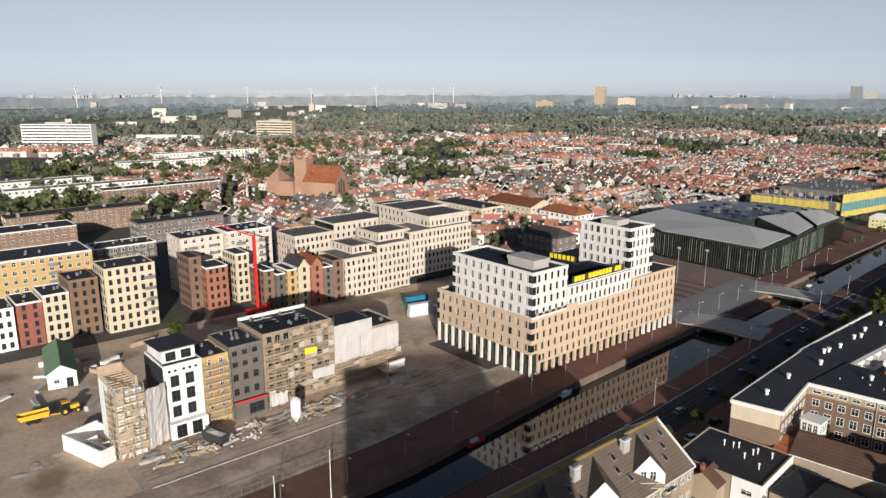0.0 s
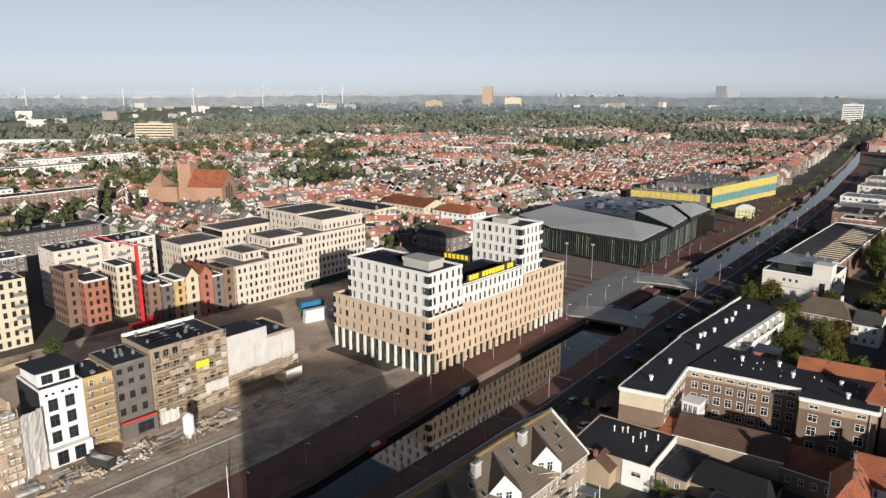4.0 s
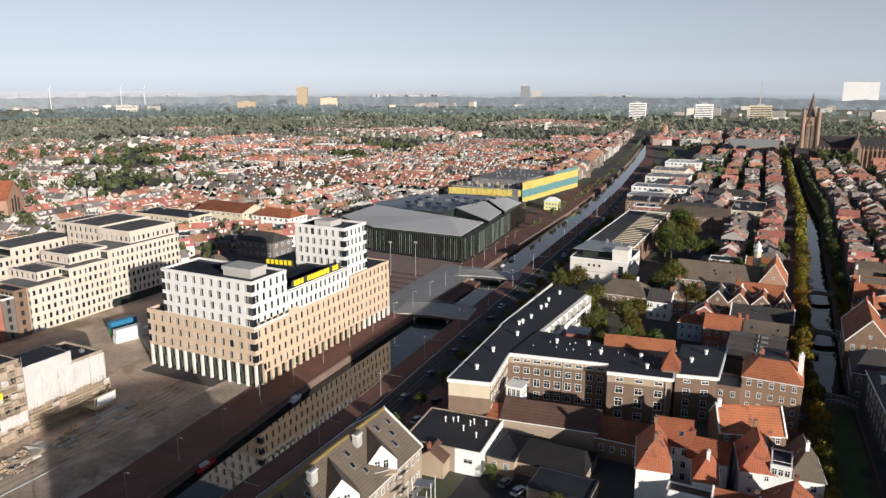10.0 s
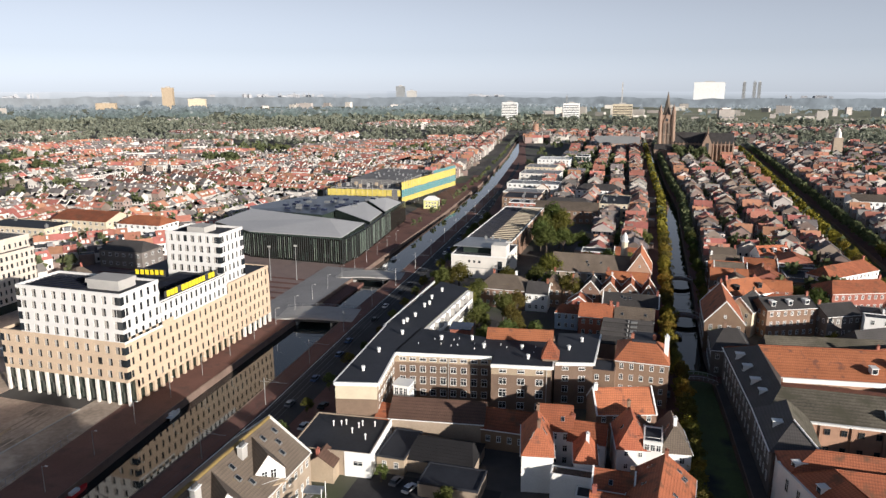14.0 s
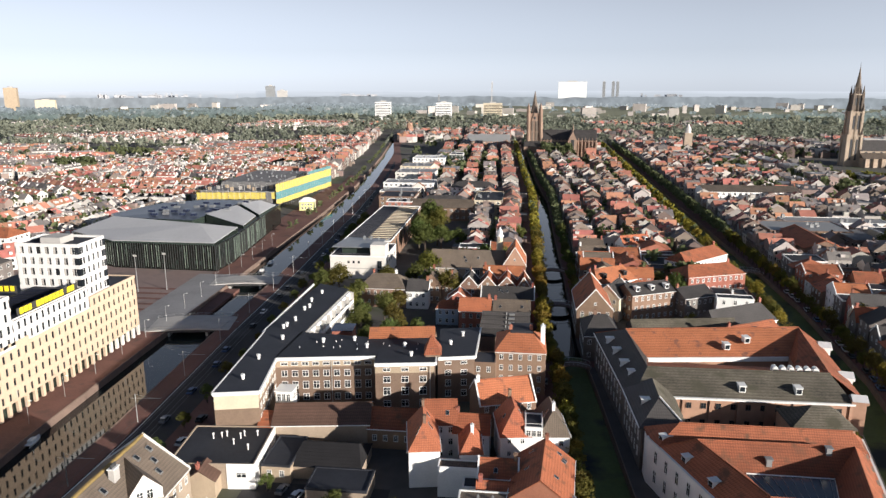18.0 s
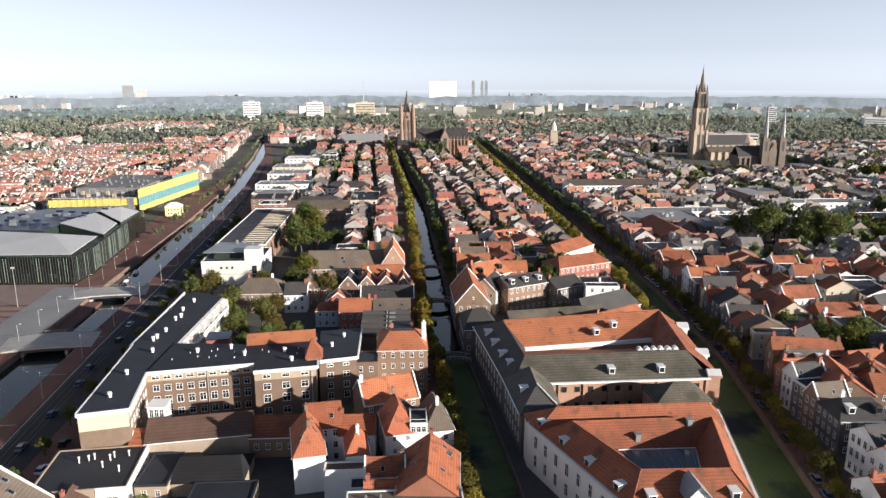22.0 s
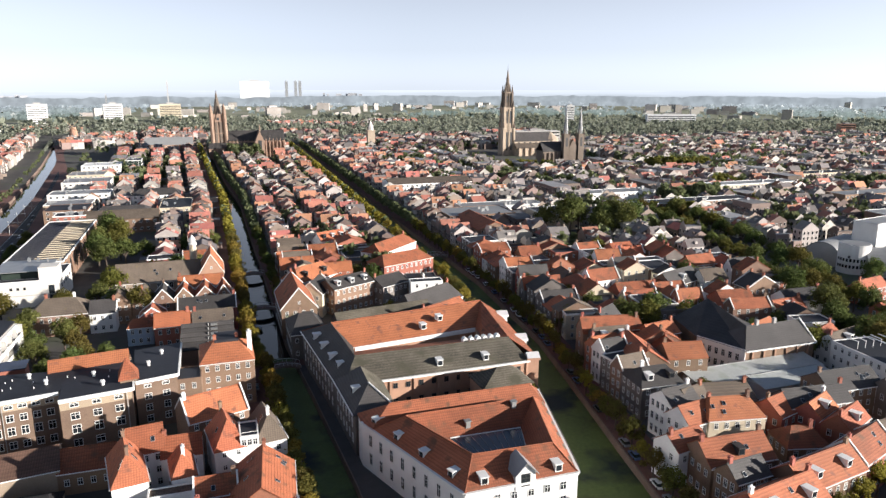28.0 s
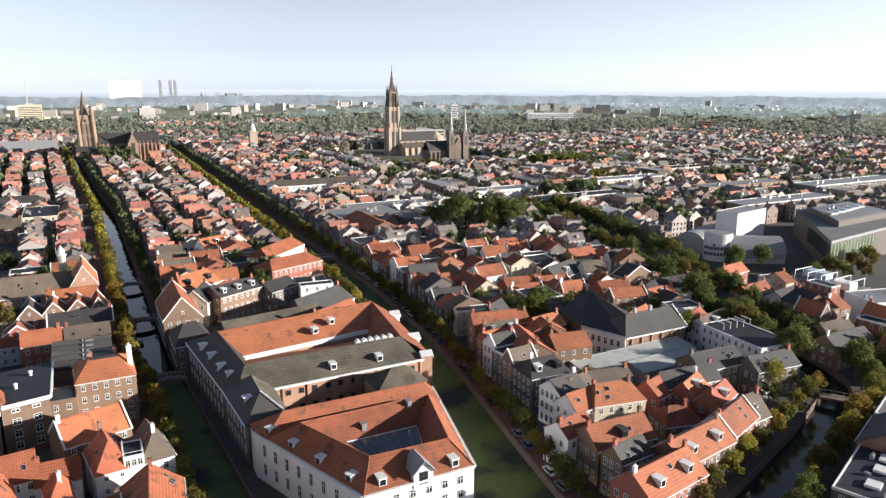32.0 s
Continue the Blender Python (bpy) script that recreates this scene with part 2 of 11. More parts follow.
M_LEAF3 = mat("olive_leaves", (0.145, 0.13, 0.032), 0.75, vary=0.3, island=0.7, random_obj=0.35, hue=0.05, bump=0.0, trans=0.4, spec=0.1)
# both wood colours are lightened in place of the haze over them
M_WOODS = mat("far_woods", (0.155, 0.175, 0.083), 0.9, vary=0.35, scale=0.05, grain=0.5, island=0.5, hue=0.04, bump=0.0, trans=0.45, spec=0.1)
M_HAZEPALEDWOODS = mat("haze_paled_woods", (0.285, 0.30, 0.228), 0.9, vary=0.3, scale=0.05, grain=0.5, island=0.45, hue=0.04, bump=0.0, trans=0.45, spec=0.1)
M_OLDBRICK = mat("dull_old_brick", (0.235, 0.18, 0.15), 0.9, vary=0.25, scale=0.2, grain=2, island=0.9, hue=0.04, bump=0.0)
M_SHEDROOF = mat("pale_sheet_roof", (0.40, 0.41, 0.385), 0.6, vary=0.22, scale=0.4, grain=5, ribs=1.2, stain=((0.31, 0.33, 0.28), 0.2, 0.55))
M_GREYROOF = mat("grey_roofing", (0.17, 0.165, 0.16), 0.85, vary=0.3, scale=0.5, grain=4, bump=0.05)
M_SANDSTONE = mat("weathered_sandstone", (0.42, 0.335, 0.25), 0.9, vary=0.3, scale=0.3, grain=3)
M_OLDTOWER = mat("dull_tower_brick", (0.29, 0.20, 0.145), 0.9, vary=0.3, scale=0.3, grain=3)
M_DARKSTONE = mat("dark_weathered_stone", (0.17, 0.135, 0.105), 0.9, vary=0.35, scale=0.3, grain=3)
M_CHURCHBRICK = mat("church_brick", (0.38, 0.23, 0.155), 0.9, vary=0.25, scale=0.3, grain=3)
M_CARW, M_CARG, M_CARB, M_CARR = (mat(n, c, 0.3, vary=0.04, bump=0.0, spec=0.6) for n, c in (("white_car_paint", (0.7, 0.7, 0.7)), ("grey_car_paint", (0.18, 0.18, 0.19)), ("blue_car_paint", (0.05, 0.09, 0.2)), ("dark_car_paint", (0.02, 0.02, 0.022))))
M_TYRE = mat("black_rubber", (0.02, 0.02, 0.02), 0.9, vary=0.1)
M_GREEN = mat("green_metal_roof", (0.16, 0.27, 0.15), 0.7, vary=0.15)
M_BLUE = mat("blue_container_paint", (0.03, 0.17, 0.32), 0.5, vary=0.1)
M_GRN2 = mat("green_container_paint", (0.10, 0.40, 0.12), 0.5, vary=0.1)
M_DUMP = mat("yellow_machine_paint", (0.70, 0.42, 0.03), 0.5, vary=0.12)
M_FARBLOCK = mat("far_blocks", (0.36, 0.36, 0.37), 0.9, vary=0.1, scale=0.05, grain=1, island=0.2, bump=0.0)
M_FARWALL = mat("far_walls", (0.47, 0.43, 0.385), 0.9, vary=0.2, scale=0.1, grain=1, island=0.8, hue=0.05, bump=0.0)
# the next two roof colours are greyed and lightened to suggest haze
M_FARRED = mat("far_orange_roofs", (0.40, 0.175, 0.118), 0.9, vary=0.3, scale=0.2, grain=2, island=0.6, hue=0.04, bump=0.0)
M_FARDARK = mat("far_dark_roofs", (0.185, 0.165, 0.155), 0.9, vary=0.3, scale=0.2, grain=2, island=0.8, hue=0.06, bump=0.0)
M_FARGREY = mat("far_flat_roofs", (0.20, 0.198, 0.2), 0.9, vary=0.3, scale=0.2, grain=2, island=1.2, bump=0.0)
M_FARWHITE = mat("far_white_blocks", (0.62, 0.58, 0.53), 0.9, vary=0.1, island=0.4, bump=0.0)
# horizon haze painted as a streaky glow, paler with height
M_HAZE = bpy.data.materials.new("glowing_horizon_haze")
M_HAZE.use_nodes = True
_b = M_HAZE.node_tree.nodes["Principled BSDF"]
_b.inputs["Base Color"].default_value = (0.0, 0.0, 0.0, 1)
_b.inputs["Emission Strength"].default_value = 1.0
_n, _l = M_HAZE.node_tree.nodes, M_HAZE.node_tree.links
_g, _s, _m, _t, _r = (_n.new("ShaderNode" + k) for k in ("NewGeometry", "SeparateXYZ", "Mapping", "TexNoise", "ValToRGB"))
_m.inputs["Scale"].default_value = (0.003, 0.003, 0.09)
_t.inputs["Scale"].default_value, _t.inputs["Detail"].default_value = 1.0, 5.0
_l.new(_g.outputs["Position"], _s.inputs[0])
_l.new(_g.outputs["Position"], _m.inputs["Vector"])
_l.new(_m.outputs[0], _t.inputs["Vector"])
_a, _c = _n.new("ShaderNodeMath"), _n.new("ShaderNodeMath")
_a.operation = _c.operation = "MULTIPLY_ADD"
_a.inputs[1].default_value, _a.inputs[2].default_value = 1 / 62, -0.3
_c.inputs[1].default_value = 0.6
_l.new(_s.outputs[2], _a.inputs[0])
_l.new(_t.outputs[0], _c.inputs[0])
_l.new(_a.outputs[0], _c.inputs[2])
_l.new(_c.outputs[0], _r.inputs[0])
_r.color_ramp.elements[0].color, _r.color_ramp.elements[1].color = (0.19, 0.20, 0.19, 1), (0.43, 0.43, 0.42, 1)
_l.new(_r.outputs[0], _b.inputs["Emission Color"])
# unlit woods: haze painted as a glow that brightens with distance
M_HAZEWOOD = bpy.data.materials.new("glowing_haze_woods")
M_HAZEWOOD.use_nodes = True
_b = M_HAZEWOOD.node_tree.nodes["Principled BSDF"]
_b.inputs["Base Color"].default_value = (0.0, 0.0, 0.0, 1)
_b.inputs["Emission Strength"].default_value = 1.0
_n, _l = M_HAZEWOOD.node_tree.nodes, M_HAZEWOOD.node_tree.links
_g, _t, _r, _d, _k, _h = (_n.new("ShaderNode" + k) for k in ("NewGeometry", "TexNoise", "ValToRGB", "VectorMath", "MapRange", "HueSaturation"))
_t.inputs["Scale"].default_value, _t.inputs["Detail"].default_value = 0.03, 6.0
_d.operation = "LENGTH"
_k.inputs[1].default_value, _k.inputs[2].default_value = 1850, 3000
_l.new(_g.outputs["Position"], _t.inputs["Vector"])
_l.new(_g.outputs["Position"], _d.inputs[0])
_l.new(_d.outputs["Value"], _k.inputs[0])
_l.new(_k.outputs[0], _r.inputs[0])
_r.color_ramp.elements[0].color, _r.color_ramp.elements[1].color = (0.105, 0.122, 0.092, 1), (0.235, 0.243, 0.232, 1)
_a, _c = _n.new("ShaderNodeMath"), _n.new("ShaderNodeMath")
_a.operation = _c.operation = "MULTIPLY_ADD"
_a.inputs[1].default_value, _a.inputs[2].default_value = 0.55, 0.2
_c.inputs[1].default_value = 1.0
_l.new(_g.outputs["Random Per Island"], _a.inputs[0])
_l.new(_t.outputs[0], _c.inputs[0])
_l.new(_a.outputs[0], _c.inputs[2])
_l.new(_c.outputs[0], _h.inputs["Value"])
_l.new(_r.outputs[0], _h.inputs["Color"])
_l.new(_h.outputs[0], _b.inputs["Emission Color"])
M_DARKPANEL = mat("dark_bronze_cladding", (0.105, 0.085, 0.068), 0.6, vary=0.2, scale=0.3, grain=3)
M_BLACKTILE = mat("black_slate", (0.02, 0.019, 0.02), 0.8, vary=0.35, scale=0.8, grain=14, rows=2.3, bump=0.4, spec=0.2)
M_SCHOOL = mat("school_brick", (0.215, 0.15, 0.104), 0.85, vary=0.25, grain=10, rows=10)
M_SCHOOL2 = mat("brown_court_brick", (0.19, 0.13, 0.092), 0.85, vary=0.25, grain=10, rows=10)
M_TAUPE = mat("taupe_brick", (0.34, 0.27, 0.20), 0.85, vary=0.22, grain=10, rows=10)
M_NET = mat("brown_scaffold_net", (0.42, 0.335, 0.265), 0.9, vary=0.35, scale=2.5, grain=14, bump=0.4)
M_TRACK = mat("rutted_site_road", (0.44, 0.355, 0.275), 0.95, vary=0.35, scale=0.5, grain=4, bump=0.4, stain=((0.20, 0.165, 0.13), 0.12, 0.5))
M_PATCHWATER = mat("dim_canal_water", (0.022, 0.03, 0.022), 0.12, vary=0.3, scale=0.3, grain=6, bump=0.02, stain=((0.045, 0.065, 0.02), 0.06, 0.6))


# ---- mesh helpers ----
class MB:
    """Gathers vertices and faces; all coordinates are local to the thing."""

    def __init__(self):
        self.v, self.f = [], []

    def add(self, vs, fs):
        o = len(self.v)
        self.v.extend(vs)
        self.f.extend([tuple(i + o for i in f) for f in fs])
        return self

    def box(self, x0, x1, y0, y1, z0, z1):
        return self.add([(x0, y0, z0), (x1, y0, z0), (x1, y1, z0), (x0, y1, z0), (x0, y0, z1), (x1, y0, z1), (x1, y1, z1), (x0, y1, z1)],
                        [(3, 2, 1, 0), (4, 5, 6, 7), (0, 1, 5, 4), (1, 2, 6, 5), (2, 3, 7, 6), (3, 0, 4, 7)])

    def prism(self, pts, z0, z1):
        """pts counter-clockwise; z1 may be a list of heights."""
        n = len(pts)
        zt = z1 if isinstance(z1, (list, tuple)) else [z1] * n
        vs = [(x, y, z0) for x, y in pts] + [(x, y, z) for (x, y), z in zip(pts, zt)]
        return self.add(vs, [tuple(range(n - 1, -1, -1)), tuple(range(n, 2 * n))] + [(i, (i + 1) % n, n + (i + 1) % n, n + i) for i in range(n)])

    def slab(self, quad, t):
        """A sheet through 3 or 4 points, t thick downwards."""
        n = len(quad)
        vs = [tuple(q) for q in quad] + [(q[0], q[1], q[2] - t) for q in quad]
        return self.add(vs, [tuple(range(n)), tuple(range(2 * n - 1, n - 1, -1))] + [(i, n + i, n + (i + 1) % n, (i + 1) % n) for i in range(n)])

    def tube(self, p, q, r0, r1=None, n=6):
        r1 = r0 if r1 is None else r1
        p, q = Vector(p), Vector(q)
        d = (q - p).normalized()
        a = d.orthogonal().normalized()
        b = d.cross(a)
        vs = [tuple(c + (a * math.cos(2 * math.pi * i / n) + b * math.sin(2 * math.pi * i / n)) * r) for c, r in ((p, r0), (q, r1)) for i in range(n)]
        return self.add(vs, [tuple(range(n - 1, -1, -1)), tuple(range(n, 2 * n))] + [(i, (i + 1) % n, n + (i + 1) % n, n + i) for i in range(n)])

    def path(self, pts, r, n=5):
        """A bent tube of one piece through the points."""
        pts = [Vector(p) for p in pts]
        rings = []
        for i, p in enumerate(pts):
            d = (pts[min(i + 1, len(pts) - 1)] - pts[max(i - 1, 0)]).normalized()
            a = d.cross(Vector((0.13, 0.21, 0.97))).normalized()
            b = d.cross(a)
            rings += [tuple(p + (a * math.cos(2 * math.pi * k / n) + b * math.sin(2 * math.pi * k / n)) * r) for k in range(n)]
        return self.add(rings, [(i * n + k, i * n + (k + 1) % n, (i + 1) * n + (k + 1) % n, (i + 1) * n + k) for i in range(len(pts) - 1) for k in range(n)])

    def deck(self, xs, zs, y0, y1, t):
        """A bent slab of one piece along x."""
        n = len(xs)
        vs = [(x, y, z + d) for d in (0, -t) for y in (y0, y1) for x, z in zip(xs, zs)]
        fs = []
        for i in range(n - 1):
            fs += [(i, i + 1, n + i + 1, n + i), (2 * n + i + 1, 2 * n + i, 3 * n + i, 3 * n + i + 1), (2 * n + i, 2 * n + i + 1, i + 1, i), (n + i, n + i + 1, 3 * n + i + 1, 3 * n + i)]
        return self.add(vs, fs + [(0, n, 3 * n, 2 * n), (n - 1, 3 * n - 1, 4 * n - 1, 2 * n - 1)])

    def sheet(self, p, q, z0, z1, amp=0.12, seed=1, nu=14, nv=8):
        """A rumpled hanging sheet from p to q, 3 cm thick."""
        r = random.Random(seed)
        d = Vector((q[0] - p[0], q[1] - p[1], 0)).normalized()
        nn = Vector((d.y, -d.x, 0))
        vs = []
        for b in (0, -0.03):
            rr = random.Random(seed)
            for k in range(nv + 1):
                for i in range(nu + 1):
                    o = nn * (b + rr.gauss(0, amp * 0.3) + amp * 0.35 * math.sin(i * 1.3 + seed))
                    u, v = i / nu, k / nv
                    vs.append((p[0] + (q[0] - p[0]) * u + o.x, p[1] + (q[1] - p[1]) * u + o.y, z0 + (z1 - z0) * v + (rr.gauss(0, amp) if k in (0, nv) else 0)))
        N = (nu + 1) * (nv + 1)
        fs = []
        for k in range(nv):
            for i in range(nu):
                a = k * (nu + 1) + i
                fs += [(a, a + 1, a + nu + 2, a + nu + 1), (N + a, N + a + nu + 1, N + a + nu + 2, N + a + 1)]
        return self.add(vs, fs)

    def mesh(self, name, material):
        me = bpy.data.meshes.new(name)
        me.from_pydata(self.v, [], self.f)
        me.materials.append(material)
        return me


def part(name, mb, material, parent, label="", at=None):
    me = mb if isinstance(mb, bpy.types.Mesh) else mb.mesh(name, material)
    ob = new(name, me)
    ob.parent = parent
    if at is not None:
        ob.matrix_basis = at
    if label:
        tagged(ob, label)
    return ob


def thing(name, x, y, rz=0.0, label="", category="", group="", z=0.0, kind=""):
    ob = new(name)
    ob.empty_display_size = 0.5
    ob.matrix_basis = pose(x, y, z, 0, 0, rz)
    return tagged(ob, label, category, group, kind)


def one(name, mb, material, label="", category="", kind="", group="", at=None):
    ob = new(name, mb.mesh(name, material))
    if at is not None:
        ob.matrix_basis = at
    return tagged(ob, label, category, group, kind)


def interp(table, y):
    if y <= table[0][0]:
        return table[0][1]
    for (a, p), (b, q) in zip(table, table[1:]):
        if y <= b:
            return p + (q - p) * (y - a) / (b - a)
    return table[-1][1]


WIN = {}


def grid_sheet(xs, zs, solid, y0, y1):
    """A sheet of one piece on a grid of lines, with holes where solid(i, k) is false; front at y0, back at y1."""
    nx, nz = len(xs), len(zs)
    vs = [(x, y, z) for y in (y0, y1) for z in zs for x in xs]
    fs = []

    def at(i, k, b):
        return b * nx * nz + k * nx + i

    def s(i, k):
        return 0 <= i < nx - 1 and 0 <= k < nz - 1 and solid(i, k)
    for k in range(nz - 1):
        for i in range(nx - 1):
            if not s(i, k):
                continue
            fs.append((at(i, k, 0), at(i + 1, k, 0), at(i + 1, k + 1, 0), at(i, k + 1, 0)))
            if not s(i - 1, k):
                fs.append((at(i, k, 1), at(i, k, 0), at(i, k + 1, 0), at(i, k + 1, 1)))
            if not s(i + 1, k):
                fs.append((at(i + 1, k, 0), at(i + 1, k, 1), at(i + 1, k + 1, 1), at(i + 1, k + 1, 0)))
            if not s(i, k - 1):
                fs.append((at(i, k, 1), at(i + 1, k, 1), at(i + 1, k, 0), at(i, k, 0)))
            if not s(i, k + 1):
                fs.append((at(i, k + 1, 0), at(i + 1, k + 1, 0), at(i + 1, k + 1, 1), at(i, k + 1, 1)))
    used = sorted({i for f in fs for i in f})
    new_i = {o: n for n, o in enumerate(used)}
    return [vs[o] for o in used], [tuple(new_i[i] for i in f) for f in fs]


def window_meshes(w, h, style):
    """Shared meshes of a w by h window: frame, pane, and both in one; facing -y, origin at the centre of the wall face."""
    key = (round(w, 2), round(h, 2), style)
    if key not in WIN:
        t = 0.12 if style not in ("slot", "half_pale") else 0.05
        if style in ("slot", "half_pale"):
            xs, zs = [-w / 2, -w / 2 + t, w / 2 - t, w / 2], [-h / 2, -h / 2 + t, h / 2 - t, h / 2]
            hole = lambda i, k: i == 1 and k == 1
        else:
            xs, zs = [-w / 2, -w / 2 + t, -0.045, 0.045, w / 2 - t, w / 2], [-h / 2 - 0.05, -h / 2 + t, h * 0.12, h * 0.12 + 0.08, h / 2 - t, h / 2]
            hole = lambda i, k: i in (1, 3) and k in (1, 3)
        f = MB().add(*grid_sheet(xs, zs, lambda i, k: not hole(i, k), -0.08, 0.02))
        p = MB().box(-w / 2 + t / 2, w / 2 - t / 2, -0.03, 0.0, -h / 2 + t / 2, h / 2 - t / 2)
        fm = M_DFRAME if style in ("slot", "dark", "half_pale") else M_FRAME
        both = MB().add(f.v, f.f)
        nf = len(both.f)
        both.add(p.v, p.f)
        bm_ = both.mesh("window", fm)
        bm_.materials.append(M_GLASS)
        bm_.polygons.foreach_set("material_index", [0] * nf + [1] * (len(both.f) - nf))
        # a pale strip covers one half of the pane
        if style == "half_pale":
            cur = MB().box(-w / 2 + t, 0.0, -0.06, -0.032, -h / 2 + t, h / 2 - t)
            nb = len(both.f)
            both.add(cur.v, cur.f)
            bm_ = both.mesh("window", fm)
            bm_.materials.append(M_GLASS)
            bm_.materials.append(M_PALEPANE)
            bm_.polygons.foreach_set("material_index", [0] * nf + [1] * (nb - nf) + [2] * (len(both.f) - nb))
        WIN[key] = (f.mesh("window", fm), p.mesh("pane", M_GLASS), bm_, both, nf)
    return WIN[key]


def put_window(parent, x, y, z, rz, w, h, style="cross", pane=True):
    """A window on the wall through (x, y), which faces local -y turned by rz."""
    f, p, both = window_meshes(w, h, style)[:3]
    if not pane:
        return part("window", both, None, parent, at=pose(x, y, z, 0, 0, rz))
    ob = part("window", f, None, parent, at=pose(x, y, z, 0, 0, rz))
    part("pane", p, None, ob)
    return ob


def windows_on(parent, x0, y0, x1, y1, zs, n, w, h, style="cross", edge=1.2, pane=True, joined=None):
    """Rows of n windows at heights zs on the wall from (x0, y0) to (x1, y1); seen from outside the wall runs left to right."""
    L = math.hypot(x1 - x0, y1 - y0)
    rz = math.degrees(math.atan2(y1 - y0, x1 - x0))
    for z in zs:
        for i in range(n):
            k = (edge + (L - 2 * edge) * ((i + 0.5) / n)) / L
            x, y = x0 + (x1 - x0) * k, y0 + (y1 - y0) * k
            if joined is None:
                put_window(parent, x, y, z, rz, w, h, style, pane)
            else:
                mm = pose(x, y, z, 0, 0, rz)
                _, _, _, both, nf = window_meshes(w, h, style)
                joined[0].add([tuple(mm @ Vector(v)) for v in both.v], both.f)
                joined[1].extend([0] * nf + [1] * (len(both.f) - nf))


# ---- ground, canals, roads ----
C1L = [(-400, -117), (95, -122), (156, -128), (216, -131), (330, -136), (490, -143), (640, -153), (900, -182), (1300, -236), (1301, -232)]
C1R = [(-400, -103), (100, -108), (163, -109), (242, -114), (330, -117.5), (490, -126.5), (640, -138), (900, -168), (1300, -228), (1301, -232)]
C2L = [(-400, 18), (100, 18), (145, 17.3), (200, 15.5), (245, 12), (430, 11), (560, 10.5), (700, 3.5), (900, -4), (1150, -14), (1151, -10)]
C2R = [(-400, 28), (100, 28), (145, 27.5), (200, 24.5), (245, 21.5), (430, 20), (560, 19.5), (700, 11.5), (900, 4), (1150, -6), (1151, -10)]
C3L = [(-400, 10), (60, 57), (116, 70), (157, 80.5), (181, 87), (221, 95), (300, 103), (493, 105), (847, 111), (1150, 115), (1151, 119)]
C3R = [(85, 87), (116, 91), (144, 96), (181, 103), (221, 110), (300, 116.5), (493, 118), (847, 123), (1150, 124), (1151, 119)]
C4L = [(85, 86), (96, 124), (111, 166), (123, 195), (135, 203), (162, 213), (215, 231), (296, 265), (362, 277), (500, 300)]
C4R = [(-400, 25), (60, 74), (75, 97), (91, 140), (102, 166), (114, 198), (125, 210), (135, 215), (162, 225), (215, 244), (296, 277), (362, 289), (500, 300)]
WL = -2.2                                     # level of the canal water


def ribbon(left, right, y0, y1, z, thick, extra=()):
    ys = sorted({y0, y1, *[y for tab in (left, right) if isinstance(tab, list) for y, _ in tab if y0 < y < y1], *[y for y in extra if y0 < y < y1]})
    L = [((interp(left, y) if isinstance(left, list) else left), y) for y in ys]
    R = [((interp(right, y) if isinstance(right, list) else right), y) for y in ys]
    n = len(ys)
    vs = [(x, y, z) for x, y in L] + [(x, y, z) for x, y in R]
    fs = [(i, n + i, n + i + 1, i + 1) for i in range(n - 1)]
    if thick:
        vs += [(x, y, z - thick) for x, y in L] + [(x, y, z - thick) for x, y in R]
        fs += [(2 * n + i + 1, 3 * n + i + 1, 3 * n + i, 2 * n + i) for i in range(n - 1)]
        fs += [(2 * n + i, i, i + 1, 2 * n + i + 1) for i in range(n - 1)] + [(n + i, 3 * n + i, 3 * n + i + 1, n + i + 1) for i in range(n - 1)]
        fs += [(0, 2 * n, 3 * n, n), (n - 1, 2 * n - 1, 4 * n - 1, 3 * n - 1)]
    return vs, fs


def off(tab, d):
    return [(y, x + d) for y, x in tab]


g = MB()
FAR = 5200.0
g.add(*ribbon(-FAR, C1L, -400, 1301, 0, 0)).add(*ribbon(C1R, C2L, -400, 1151, 0, 0)).add(*ribbon(C2R, C3L, -400, 1151, 0, 0))
g.add(*ribbon(C3R, C4L, 85, 500, 0, 0)).add(*ribbon(C4R, FAR, -400, 500, 0, 0))
g.add([(interp(C3R, 500), 500, 0), (FAR, 500, 0), (FAR, 1151, 0), (119, 1151, 0), (123, 847, 0)], [(0, 1, 2, 3, 4)])
g.add([(-232, 1301, 0), (-230, 1151, 0), (FAR, 1151, 0), (FAR, 1301, 0)], [(0, 1, 2, 3)])
g.add([(-FAR, 1301, 0), (FAR, 1301, 0), (FAR, FAR, 0), (-FAR, FAR, 0)], [(0, 1, 2, 3)])
one("ground", g, M_GROUND, "grey-brown town ground with patches of green", "ground", "structure")
# canal beds: water and quay walls
water = MB()
water.add(*ribbon(off(C1L, -0.5), off(C1R, 0.5), -400, 1300, WL, 0)).add(*ribbon(off(C2L, -0.5), off(C2R, 0.5), 236, 1150, WL, 0))
one("water", water, M_WATER, "dark still canal water between brick quays", "canal", "structure")
weed = MB()
weed.add(*ribbon(off(C2L, -0.5), off(C2R, 0.5), -400, 236, WL, 0))
weed.add(*ribbon(off(C3L, -0.5), off(C4R, 0.5), -400, 85, WL, 0)).add(*ribbon(off(C3L, -0.5), off(C3R, 0.5), 85, 1150, WL, 0))
one("water", MB().add(*ribbon(off(C4L, -0.5), off(C4R, 0.5), 85.01, 500, WL, 0)), M_PATCHWATER, "dim greenish canal water with some duckweed", "canal", "structure")
one("water_duckweed", weed, M_DUCK, "canal water covered with green duckweed", "canal", "structure")
q = MB()
